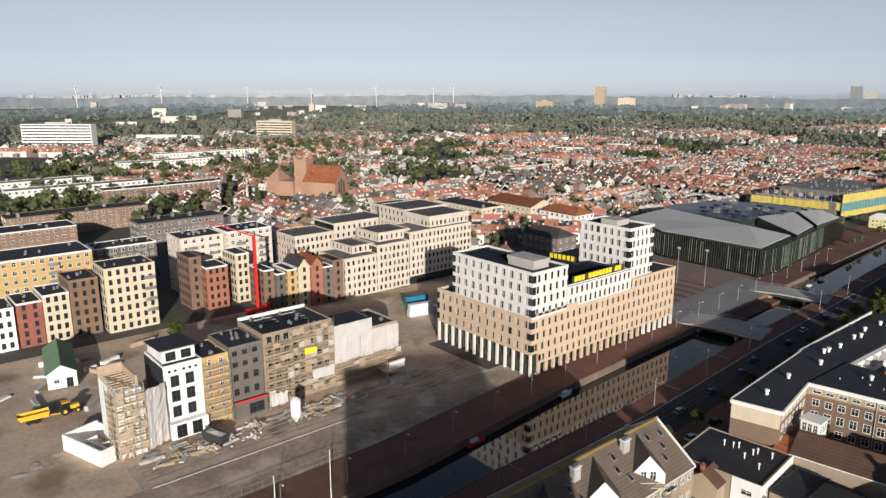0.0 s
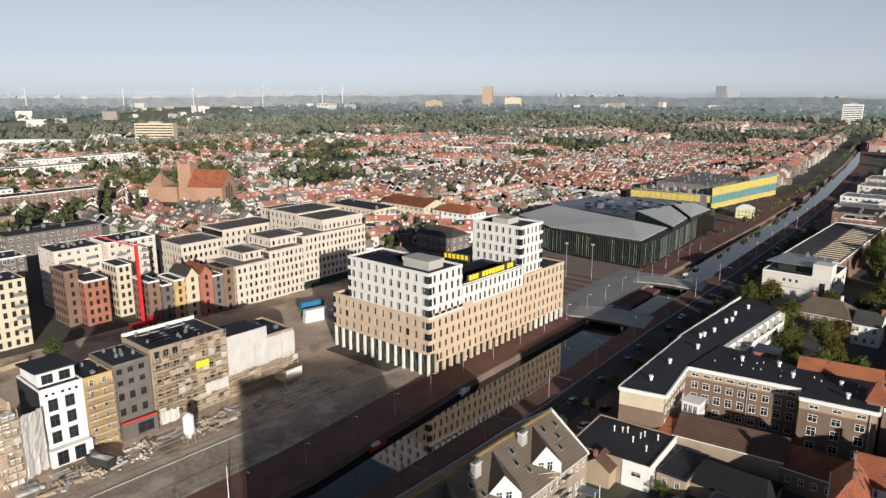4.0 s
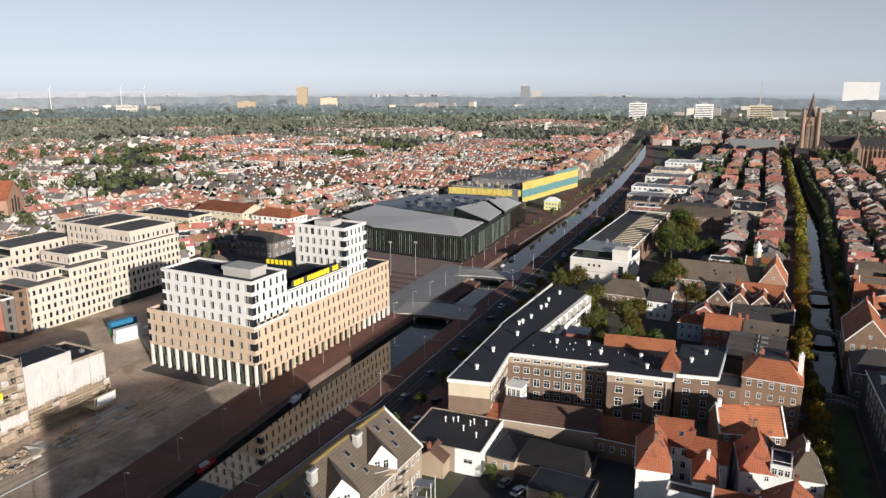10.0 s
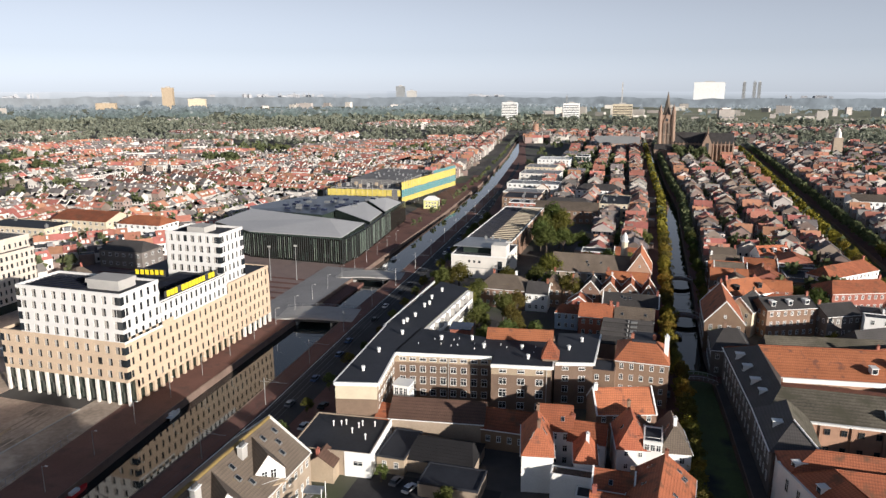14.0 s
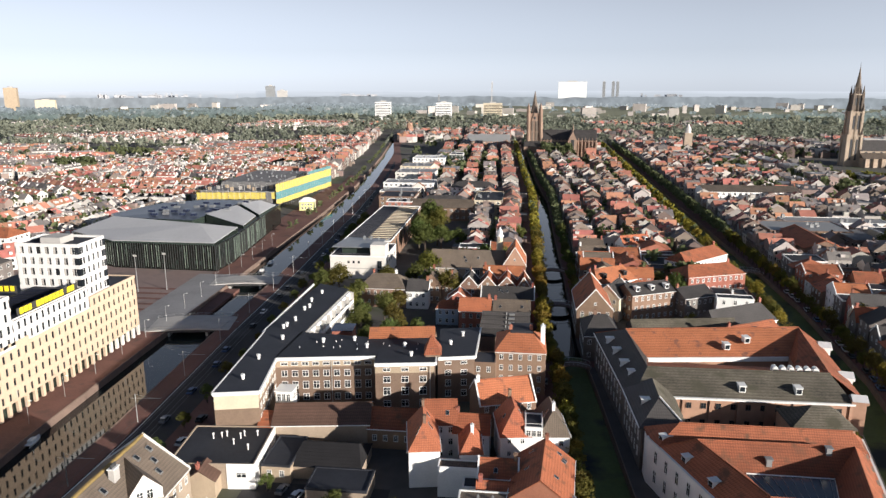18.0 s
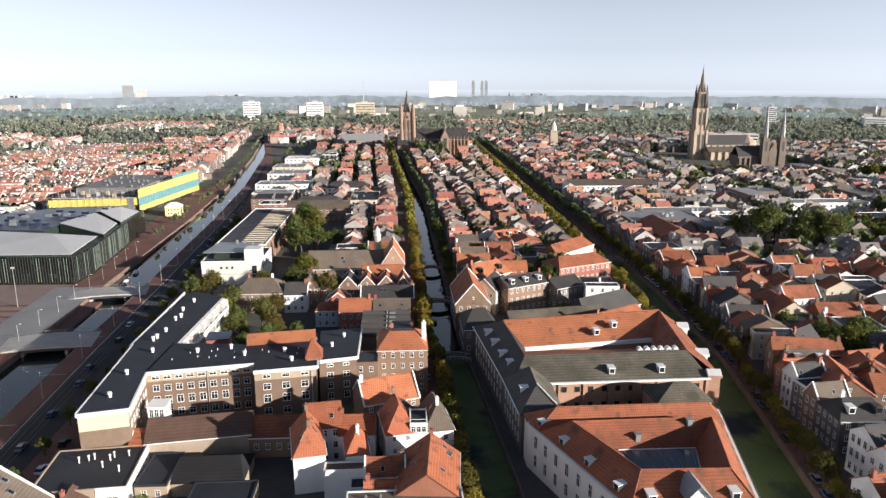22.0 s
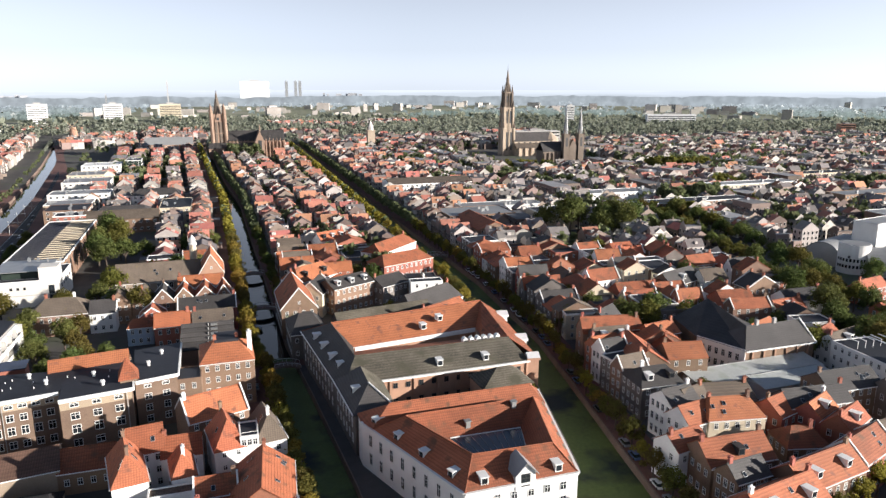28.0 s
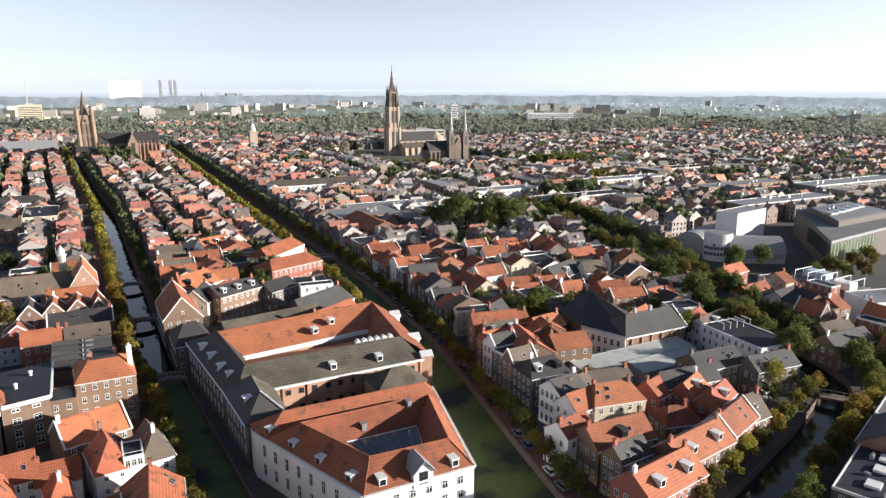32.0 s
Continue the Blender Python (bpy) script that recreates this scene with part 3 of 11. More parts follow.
for tab, y0, y1, s in ((C1L, -400, 1301, 1), (C1R, -400, 1301, -1), (C2L, -400, 1151, 1), (C2R, -400, 1151, -1), (C3L, -400, 1151, 1), (C3R, 85, 1151, -1), (C4L, 85, 500, 1), (C4R, -400, 500, -1)):
    vs, fs = ribbon(off(tab, -0.35 if s > 0 else 0.05), off(tab, -0.05 if s > 0 else 0.35), y0, y1, 0.18, 2.9)
    q.add(vs, fs)
one("quay_wall", q, M_QUAY, "old brick quay walls with a stone edge", "quay", "structure")
# left promenade and building site
EAST = [(-400, -72), (100, -79), (230, -85), (350, -92), (500, -104), (786, -135), (1157, -205), (1300, -214)]
for nm, a, b, y0, y1, z, m, lab in (
        ("pavement", off(C1L, -15), off(C1L, -0.5), -60, 700, 0.12, M_CLINKER, "red clinker promenade along the canal"),
        ("pavement", off(C1R, 0.5), off(C1R, 6.9), -100, 1300, 0.1, M_CLINKER, "brown clinker quay path beside the canal"),
        ("road", off(C1R, 7), off(EAST, -9), -100, 1300, 0.02, M_ASPH, "dark asphalt road with tram lanes"),
        ("pavement", off(EAST, -9), off(EAST, 0), -100, 1300, 0.12, M_CLINKER, "clinker pavement with parked cars"),
        ("pavement", off(C2L, -10), off(C2L, -0.5), -100, 1100, 0.10, M_CLINKER, "brick street along the tree-lined canal"),
        ("pavement", off(C2R, 0.5), off(C2R, 6.5), 222, 1100, 0.10, M_CLINKER, "brick street along the canal houses"),
        ("pavement", off(C3R, 0.5), off(C3R, 9.5), 100, 1100, 0.10, M_CLINKER, "brick street with parked cars beside the canal"),
        ("pavement", off(C3L, -7), off(C3L, -0.5), 222, 1100, 0.10, M_CLINKER, "brick street along the canal"),
        ("site_ground", -260, off(C1L, -15), -60, 150, 0.02, M_SAND, "sandy ground of a building site"),
        ("site_ground", -262, -184, 150.01, 236, 0.02, M_SAND, "trodden sand between the office and the hotel"),
        ("site_lot", -153.4, off(C1L, -15), 20, 160, 0.05, M_LOT, "bare dark earth lot with weeds"),
        ("site_road", -166, -153.5, 42, 150, 0.04, M_TRACK, "rutted site road of packed sand"),
        ("road", off(C1L, -21), off(C1L, -0.6), 238, 320, 0.14, M_PAVE2, "grey paved road curving between two bridges"),
        ("plaza", -330, off(C1L, -15), 236, 330, 0.06, M_PLAZA, "pinkish clinker station square"),
        ("promenade", off(C1L, -24), off(C1L, -15), 330, 640, 0.08, M_CLINKER, "red clinker station forecourt")):
    one(nm, MB().add(*ribbon(a, b, y0, y1, z, 0.3)), m, lab, nm if nm != "site_ground" else "ground", "structure")
# tram rails, white lines
rails = MB()
for d in (8.2, 9.6, 11.6, 13.0):
    rails.add(*ribbon(off(C1R, d), off(C1R, d + 0.12), -50, 900, 0.045, 0.05))
one("tram_rails", rails, M_GREYROOF, "steel tram rails set in the road", "rail", "structure")
lines = MB()
lines.add(*ribbon(off(C1R, 7.3), off(C1R, 7.5), -50, 600, 0.03, 0.02))
one("road_line", lines, M_FRAME, "white painted road edge line", "marking", "structure")
# station square: tram lane strips
for i in range(5):
    one("tram_lane", MB().box(-262 + 0, -150, 262 + i * 7.5, 264.5 + i * 7.5, 0.0, 0.075), M_CLINKER, "red brick lane strip on the square", "paving", "structure")
# bridges over the first canal
for yb, w, nm in ((246, 16, "low concrete bridge with railings over the canal"), (308, 13, "flat grey concrete bridge over the canal")):
    xl, xr = interp(C1L, yb) - 9, interp(C1R, yb) + 4
    br = thing("bridge", (xl + xr) / 2, yb + 2, 10, nm, "bridge", "canal bridges")
    L = (xr - xl) / 2
    n = 10
    xs = [-L + 2 * L * i / n for i in range(n + 1)]
    zs = [0.15 + 0.9 * (1 - (a / L) ** 2) for a in xs]
    part("deck", MB().deck(xs, zs, -w / 2, w / 2, 0.55), M_CONC, br)
    for s in (-1, 1):
        yy = s * (w / 2 - 0.15)
        part("handrail", MB().path([(a, yy, z + 1.05) for a, z in zip(xs, zs)], 0.06), M_STEEL, br)
        part("rail", MB().path([(a, yy, z + 0.55) for a, z in zip(xs, zs)], 0.04), M_STEEL, br)
        for a, z in zip(xs, zs):
            part("post", MB().tube((a, yy, z - 0.1), (a, yy, z + 1.05), 0.05), M_STEEL, br)
        part("girder", MB().box(-L + 2, L - 2, s * (w / 2 - 0.3) - 0.12, s * (w / 2 - 0.3) + 0.12, -0.6, 0.3), M_DFRAME, br)
    for xx in (-L * 0.45, L * 0.45):
        part("pier", MB().box(xx - 0.4, xx + 0.4, -w / 2 + 0.6, w / 2 - 0.6, -3.2, 0.35), M_CONC, br)
# quay strip between the bridges, narrowing the water
one("landing", MB().add(*ribbon(off(C1L, 0.2), off(C1L, 6.2), 256, 301, -1.2, 1.8)), M_CLINKER, "low clinker landing along the canal", "quay", "structure")
# fields and playing grounds beyond the town
fd = MB()
for i in range(60):
    a, b = radians(-100 + 3 * i), radians(-97 + 3 * i)
    fd.add([(r * math.sin(c), r * math.cos(c), 0.06) for c in (a, b) for r in (1780, 3040)], [(0, 1, 3, 2)])
one("far_ground", fd, M_FIELD, "pale green fields beyond the town", "ground", "structure")
# glowing band that stands in for the hazy distance behind everything
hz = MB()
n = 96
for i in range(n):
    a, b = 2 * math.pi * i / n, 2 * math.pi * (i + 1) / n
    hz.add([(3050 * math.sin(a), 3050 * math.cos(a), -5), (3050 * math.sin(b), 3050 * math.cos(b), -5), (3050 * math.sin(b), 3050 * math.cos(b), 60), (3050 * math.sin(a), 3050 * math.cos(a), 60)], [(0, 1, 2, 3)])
one("backdrop", hz, M_HAZE, "glowing band painted as pale horizon haze", "backdrop", "structure")
# tree-line ring that glows to give the haze over the last woods
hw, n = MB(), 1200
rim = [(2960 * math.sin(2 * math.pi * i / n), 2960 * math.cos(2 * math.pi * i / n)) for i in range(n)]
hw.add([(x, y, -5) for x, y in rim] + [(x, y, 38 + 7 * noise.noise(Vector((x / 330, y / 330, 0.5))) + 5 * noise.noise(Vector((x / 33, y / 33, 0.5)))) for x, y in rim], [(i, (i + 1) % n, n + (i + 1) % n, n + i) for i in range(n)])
one("backdrop_woods", hw, M_HAZEWOOD, "line of far woods with haze painted as glow", "backdrop", "structure")

# plank edge and wheel ruts of the site road
one("road_edge", MB().add(*ribbon(-153.5, -152.9, 44, 150, 0.22, 0.2)), M_CONC, "long concrete edge of the site road", "edge board", "structure")
for k, xx in enumerate((-163.8, -161.7, -158.9, -156.6, -147, -144.8)):
    pts = [(xx + 0.9 * math.sin(y * 0.06 + k // 2), y) for y in range(44, 150, 4)]
    vs = [(x - 0.28, y, 0.062) for x, y in pts] + [(x + 0.28, y, 0.062) for x, y in pts]
    one("wheel_rut", MB().add(vs, [(i, len(pts) + i, len(pts) + i + 1, i + 1) for i in range(len(pts) - 1)]), M_LOT, "dark wheel rut pressed into the sand", "rut", "structure")
# ---- large buildings ----
RESERVED = []                                  # x0, x1, y0, y1 kept free of row houses


def reserve(x0, x1, y0, y1):
    RESERVED.append((min(x0, x1), max(x0, x1), min(y0, y1), max(y0, y1)))


def grid_facade(parent, x0, y0, x1, y1, z0, floors, fh, cols, ww, wh, depth, material, shift=0.0, edge=0.8, sill=0.75, style="slot", label="", joined=False, pale_share=0.45):
    """A wall of piers and bands in front of set-back windows; seen from outside it runs from (x0, y0) to (x1, y1)."""
    L = math.hypot(x1 - x0, y1 - y0)
    ux, uy = (x1 - x0) / L, (y1 - y0) / L
    rz = math.degrees(math.atan2(uy, ux))
    m = MB()
    step = (L - 2 * edge) / cols
    for f in range(floors):
        zb = z0 + f * fh
        m.box(0, L, -0.02, depth, zb, zb + sill)
        m.box(0, L, -0.02, depth, zb + sill + wh, zb + fh)
        o = edge + (shift if f % 2 else 0.0)
        xs = [o + step * (i + 0.5) for i in range(cols)]
        a = 0.0
        for xc in xs:
            m.box(a, xc - ww / 2, 0, depth, zb + sill, zb + sill + wh)
            a = xc + ww / 2
        m.box(a, L, 0, depth, zb + sill, zb + sill + wh)
    fac = part("facade", m, material, parent, label, at=pose(x0, y0, 0, 0, 0, rz))
    pm = window_meshes(ww + 0.02, wh + 0.02, style)[2]
    pc = window_meshes(ww + 0.02, wh + 0.02, "half_pale" if style == "slot" else style)[2]
    rnd = random.Random(int(L * 10) + floors)
    if joined:
        jm = MB()
        for f in range(floors):
            o = edge + (shift if f % 2 else 0.0)
            for i in range(cols):
                xc, zc = o + step * (i + 0.5), z0 + f * fh + sill
                jm.box(xc - ww / 2, xc + ww / 2, depth - 0.08, depth - 0.03, zc, zc + wh)
        tagged(part("window_set", jm, M_GLASS, fac), kind="stuff")
        return fac
    for f in range(floors):
        o = edge + (shift if f % 2 else 0.0)
        for i in range(cols):
            ob = part("window", pc if rnd.random() < pale_share else pm, None, fac, at=pose(o + step * (i + 0.5), depth - 0.04, z0 + f * fh + sill + wh / 2, 0, 0, 0))
    return fac


def roof_bits(parent, x0, x1, y0, y1, z, rnd, n=6, s=1.0):
    for _ in range(n):
        x, y, w, d, h = rnd.uniform(x0, x1), rnd.uniform(y0, y1), rnd.uniform(0.4, 0.9) * s, rnd.uniform(0.4, 0.9) * s, rnd.uniform(0.5, 1.2) * s
        part("roof_vent", MB().box(x - w / 2, x + w / 2, y - d / 2, y + d / 2, z, z + h * 0.7).box(x - w / 2 - 0.1, x + w / 2 + 0.1, y - d / 2 - 0.1, y + d / 2 + 0.1, z + h * 0.7, z + h * 0.7 + 0.15).tube((x, y, z + h * 0.7), (x, y, z + h + 0.3), 0.14), M_STEEL, parent)




def solar(parent, x0, x1, y0, y1, z, dx=2.0, dy=1.6):
    y = y0
    while y <= y1:
        part("solar_strip", MB().slab([(x0 - dx * 0.46, y - 0.5, z + 0.4), (x1 + dx * 0.46, y - 0.5, z + 0.4), (x1 + dx * 0.46, y + 0.5, z + 0.14), (x0 - dx * 0.46, y + 0.5, z + 0.14)], 0.13), M_SOLAR, parent)
        y += dy


R1 = random.Random(11)
# the white and beige corner building with the yellow roof sign
hb = thing("hotel_building", -162, 195, 0, "white and beige hotel block with slot windows and yellow roof sign", "building")
hx, hy = -162, 195
reserve(-190, -136, 150, 240)


def P(x, y):
    return x - hx, y - hy


x0, y0 = P(-185, 155.5)
x1, y1 = P(-140, 235)
BZ, BF, WZ, WF = 7.6, 3.75, 19.0, 3.62          # foot and storey of the beige and of the white storeys
part("core", MB().box(x0 + 1.2, x1 - 1.2, y0 + 1.2, y1 - 1.2, 0.05, 3.8).box(x0 + 0.9, x1 - 0.9, y0 + 0.9, y1 - 0.9, 3.8, BZ).box(x0 + 0.3, x1 - 0.3, y0 + 0.3, y1 - 0.3, BZ, 18.5).box(x0 + 0.3, x1 - 0.3, y0 + 52.5, y1 - 0.3, 18.5, 22.4), M_DARKGLASS, hb)
part("soffit", MB().box(x0, x1 - 0.32, y0, y1, BZ - 0.3, BZ - 0.02), M_BEIGE, hb)
# tall colonnade under the front, lower one along the canal
for i in range(13):
    xx = x0 + 0.5 + (x1 - x0 - 1.0) * i / 12
    part("column", MB().box(xx - 0.36, xx + 0.36, y0, y0 + 0.8, 0, BZ - 0.3), M_STONE, hb)
for i in range(1, 23):
    yy = y0 + 0.5 + (y1 - y0 - 1.0) * i / 22
    part("column", MB().box(x1 - 0.8, x1, yy - 0.55, yy + 0.55, 0, 3.85 if i > 1 else BZ - 0.3), M_BEIGE if i < 17 else M_STONE, hb)
grid_facade(hb, x0, y0, x1, y0, BZ, 3, BF, 12, 1.6, 2.25, 0.3, M_BEIGE, 0.6, label="beige brick facade", pale_share=0.95)
grid_facade(hb, x1, y0 + 3.6, x1, y1, BZ - BF, 1, BF, 25, 1.0, 2.2, 0.3, M_BEIGE, 0.3, label="beige brick facade", pale_share=0.1)
grid_facade(hb, x1, y0, x1, y1, BZ, 3, BF, 26, 1.0, 2.25, 0.3, M_BEIGE, 0.6, label="beige brick facade", pale_share=0.1)
grid_facade(hb, x0, y1 - 0.3, x0, y0, BZ, 3, BF, 18, 1.7, 2.25, 0.3, M_BEIGE, 0.5, label="beige brick facade", joined=True)
part("parapet", MB().box(x0, x1, y0, y0 + 0.5, 18.85, 19.5).box(x1 - 0.5, x1, y0 + 0.5, y0 + 22, 18.85, 20.6).box(x1 - 0.5, x1, y0 + 22, y0 + 52, 18.85, 19.3).box(x0, x0 + 0.5, y0 + 0.5, y1 - 0.5, 18.85, 19.5).box(x0, x1, y1 - 0.5, y1, 18.85, 22.9), M_BEIGE, hb)
grid_facade(hb, x1, y0 + 52, x1, y1, 18.85, 1, 3.4, 9, 1.0, 2.2, 0.3, M_BEIGE, label="beige brick facade", pale_share=0.1)
part("terrace", MB().box(x0 + 0.5, x1 - 0.5, y0 + 0.5, y0 + 52, 18.51, 18.6).box(x0 + 0.5, x1 - 0.55, y0 + 52, y1 - 0.5, 22.41, 22.5), M_BITUMEN, hb)
part("parapet", MB().box(x1 - 0.5, x1, y0 + 52, y1 - 0.5, 22.25, 22.9), M_BEIGE, hb)
# white upper block towards the lot
wx0, wx1, wy0, wy1 = -177 - hx, -140 - hx, 155.6 - hy, 172 - hy
part("upper_core", MB().box(wx0 + 0.29, wx1 - 0.29, wy0 + 0.29, wy1 - 0.3, 18.5, 33.2), M_DARKGLASS, hb)
grid_facade(hb, wx0, wy0, wx1, wy0, WZ, 4, WF, 10, 1.6, 2.35, 0.28, M_WHITE, 0.5, label="white panel facade", pale_share=0.95)
grid_facade(hb, wx1, wy0, wx1, wy1, WZ, 4, WF, 5, 1.1, 2.35, 0.28, M_WHITE, 0.5, label="white panel facade", pale_share=0.1)
grid_facade(hb, wx0, wy1, wx0, wy0, WZ, 4, WF, 4, 2.1, 2.35, 0.28, M_WHITE, 0.5, label="white panel facade", joined=True)
part("plinth_shadow_gap", MB().box(wx0 + 0.2, wx1 - 0.2, wy0 + 0.2, wy0 + 0.5, 18.55, WZ), M_DFRAME, hb, "dark recess under the white storeys")
part("roof", MB().box(wx0 + 0.4, wx1 - 0.4, wy0 + 0.4, wy1, 33.2, 33.3), M_BITUMEN, hb)
part("parapet", MB().box(wx0, wx1, wy0, wy0 + 0.4, 33.2, 34.0).box(wx0, wx1, wy1 - 0.4, wy1, 18.5, 34.0).box(wx0, wx0 + 0.4, wy0 + 0.4, wy1 - 0.4, 33.2, 34.0).box(wx1 - 0.4, wx1, wy0 + 0.4, wy1 - 0.4, 33.2, 34.0), M_WHITE, hb)
part("plant_room", MB().box(-155 - hx, -144 - hx, 160 - hy, 167 - hy, 33.3, 36.0).box(-155.3 - hx, -143.7 - hx, 159.7 - hy, 167.3 - hy, 35.2, 36.3), M_CONC, hb, "grey plant room")
solar(hb, wx0 + 2, -157 - hx, wy0 + 2, wy1 - 2, 33.3)
# white middle strip and the yellow sign
mx0, mx1, my0, my1 = -158 - hx, -140.2 - hx, 172 - hy, 207 - hy
part("middle_core", MB().box(mx0, mx1 - 0.29, my0, my1, 18.5, 26.3), M_DARKGLASS, hb)
grid_facade(hb, mx1, my0, mx1, my1, WZ, 2, 3.66, 13, 1.05, 2.35, 0.28, M_WHITE, 0.5, label="white panel facade", pale_share=0.1)
part("roof", MB().box(mx0, mx1 - 0.3, my0, my1, 26.3, 26.4), M_BITUMEN, hb)
part("parapet", MB().box(mx1 - 0.3, mx1, my0, my1, 26.6, 27.0), M_WHITE, hb)
solar(hb, mx0 + 2, mx1 - 4, my0 + 2, my1 - 3, 26.4)
sg = part("sign_backing", MB().box(mx1 - 1.4, mx1 - 1.25, 176 - hy, 204 - hy, 26.9, 28.9).box(mx1 - 1.5, mx1 - 1.4, 178 - hy, 178.2 - hy, 26.4, 28).box(mx1 - 1.5, mx1 - 1.4, 202 - hy, 202.2 - hy, 26.4, 28), M_DFRAME, hb, "dark frame of the roof sign")


def lettering(parent, body, size, at, material, label=""):
    cu = bpy.data.curves.new("lettering", 'FONT')
    cu.body, cu.size, cu.extrude, cu.align_x = body, size, 0.08, 'CENTER'
    tmp = bpy.data.objects.new("tmp", cu)
    scene.collection.objects.link(tmp)
    bpy.context.view_layer.update()
    me = bpy.data.meshes.new_from_object(tmp.evaluated_get(bpy.context.evaluated_depsgraph_get()))
    bpy.data.objects.remove(tmp)
    me.name = "lettering"
    me.materials.clear()
    me.materials.append(material)
    return part("lettering", me, material, parent, label, at=at)


yy = 177.0 - hy
for i in range(14):
    w = (1.35, 1.5, 1.2)[i % 3]
    if i not in (3, 11):
        part("sign_block", MB().box(mx1 - 1.2, mx1 - 1.0, yy, yy + w, 27.0, 28.8), M_YELSIGN, hb, "yellow block of the roof sign")
    yy += w + 0.45
for i in range(6):
    part("sign_block", MB().box(-168.6 - hx + i * 1.75, -167.3 - hx + i * 1.75, 196.0 - hy + i * 0.3, 196.2 - hy + i * 0.3, 27.2, 28.9), M_YELSIGN, hb, "yellow block of the roof sign")
part("sign_backing", MB().box(-169 - hx, -158 - hx, 198.0 - hy, 198.12 - hy, 26.4, 29.0), M_DFRAME, hb)
# white tower
tx0, tx1, ty0, ty1 = -163 - hx, -141 - hx, 206 - hy, 220.5 - hy
part("tower_core", MB().box(tx0 + 0.29, tx1 - 0.29, ty0 + 0.29, ty1 - 0.29, 18.5, 40.0), M_DARKGLASS, hb)
for a, b in (((tx0, ty0), (tx1, ty0)), ((tx1, ty0), (tx1, ty1)), ((tx0, ty1), (tx0, ty0))):
    n, w = (7, 1.5) if a[1] == b[1] else (5, 1.05)
    grid_facade(hb, *a, *b, 22.5, 5, 3.56, n, w, 2.3, 0.28, M_WHITE, 0.4, label="white panel facade", pale_share=0.95 if n == 7 else 0.1)
part("roof", MB().box(tx0 + 0.4, tx1 - 0.4, ty0 + 0.4, ty1 - 0.4, 40.0, 40.1), M_BITUMEN, hb)
part("parapet", MB().box(tx0, tx1, ty0, ty0 + 0.4, 40.1, 40.9).box(tx0, tx1, ty1 - 0.5, ty1, 18.5, 40.9).box(tx0, tx0 + 0.4, ty0 + 0.4, ty1 - 0.4, 40.1, 40.9).box(tx1 - 0.4, tx1, ty0 + 0.4, ty1 - 0.4, 40.1, 40.9), M_WHITE, hb)
part("plant_room", MB().box(-156 - hx, -149 - hx, 209 - hy, 216 - hy, 40.1, 42.2), M_CONC, hb, "grey plant room")
solar(hb, tx0 + 2, -157.5 - hx, ty0 + 2, ty1 - 2, 40.1)

for f in range(4):
    z = WZ + f * WF + 0.75
    part("corner_window", MB().box(wx1 - 1.6, wx1 + 0.03, wy0 - 0.03, wy0 + 1.4, z, z + 2.35), M_GLASS, hb)
    part("corner_window", MB().box(wx0 - 0.03, wx0 + 1.5, wy0 - 0.03, wy0 + 1.4, z, z + 2.35), M_GLASS, hb)
for f in range(5):
    z = 22.5 + f * 3.56 + 0.75
    part("corner_window", MB().box(tx1 - 1.4, tx1 + 0.03, ty0 - 0.03, ty0 + 1.4, z, z + 2.3), M_GLASS, hb)
    part("corner_window", MB().box(tx1 - 1.2, tx1 + 0.03, ty1 - 1.4, ty1 + 0.03, z, z + 2.3), M_GLASS, hb)
for f in range(3):
    z = BZ + f * BF + 0.75
    part("corner_window", MB().box(x1 - 1.2, x1 + 0.03, y0 - 0.03, y0 + 1.5, z, z + 2.25), M_GLASS, hb)
    part("corner_window", MB().box(x0 - 0.03, x0 + 1.2, y0 - 0.03, y0 + 1.2, z, z + 2.25), M_GLASS, hb)
# the stepped cream stone block behind
bl = thing("office_block", -270, 195, 0, "cream stone office block stepping up in roof terraces", "building")
bx, by = -270, 195
reserve(-322, -244, 150, 250)


def stone_volume(X0, X1, Y0, Y1, z0, z1, cols_e, cols_s, fh=3.25, dark_base=0.0, joined=False):
    a0, a1, b0, b1 = X0 - bx, X1 - bx, Y0 - by, Y1 - by
    part("volume", MB().box(a0 + 0.5, a1 - 0.5, b0 + 0.5, b1 - 0.5, z0, z1 - 0.4), M_DARKGLASS, bl)
    if dark_base:
        part("glass_base", MB().box(a0 + 0.3, a1 - 0.12, b0 + 0.1, b1 - 0.1, 0, dark_base), M_DARKGLASS, bl)
    n = max(1, int((z1 - z0 - 0.6 - dark_base) / fh))
    f = (z1 - z0 - 0.8 - dark_base) / n
    if cols_e:
        grid_facade(bl, a1, b0, a1, b1, z0 + dark_base, n, f, cols_e, 1.2, 1.95, 0.3, M_OFFICE, 0.35, label="cream stone facade", joined=joined)
    if cols_s:
        grid_facade(bl, a0, b0, a1, b0, z0 + dark_base, n, f, cols_s, 1.2, 1.95, 0.3, M_OFFICE, 0.35, label="cream stone facade", joined=joined)
    part("parapet", MB().box(a0, a1, b0, b0 + 0.45, z1 - 0.8, z1).box(a0, a1, b1 - 0.5, b1, z0, z1).box(a0, a0 + 0.5, b0 + 0.45, b1 - 0.5, z0, z1).box(a1 - 0.45, a1, b0 + 0.45, b1 - 0.5, z1 - 0.8, z1), M_OFFICE, bl)
    part("roof", MB().box(a0 + 0.5, a1 - 0.45, b0 + 0.45, b1 - 0.5, z1 - 0.39, z1 - 0.3), M_GREYROOF, bl)
    if joined or z0 > 10:
        solar(bl, a0 + 2, a1 - 3, b0 + 2, b1 - 2, z1 - 0.3, 2.2, 2.4)


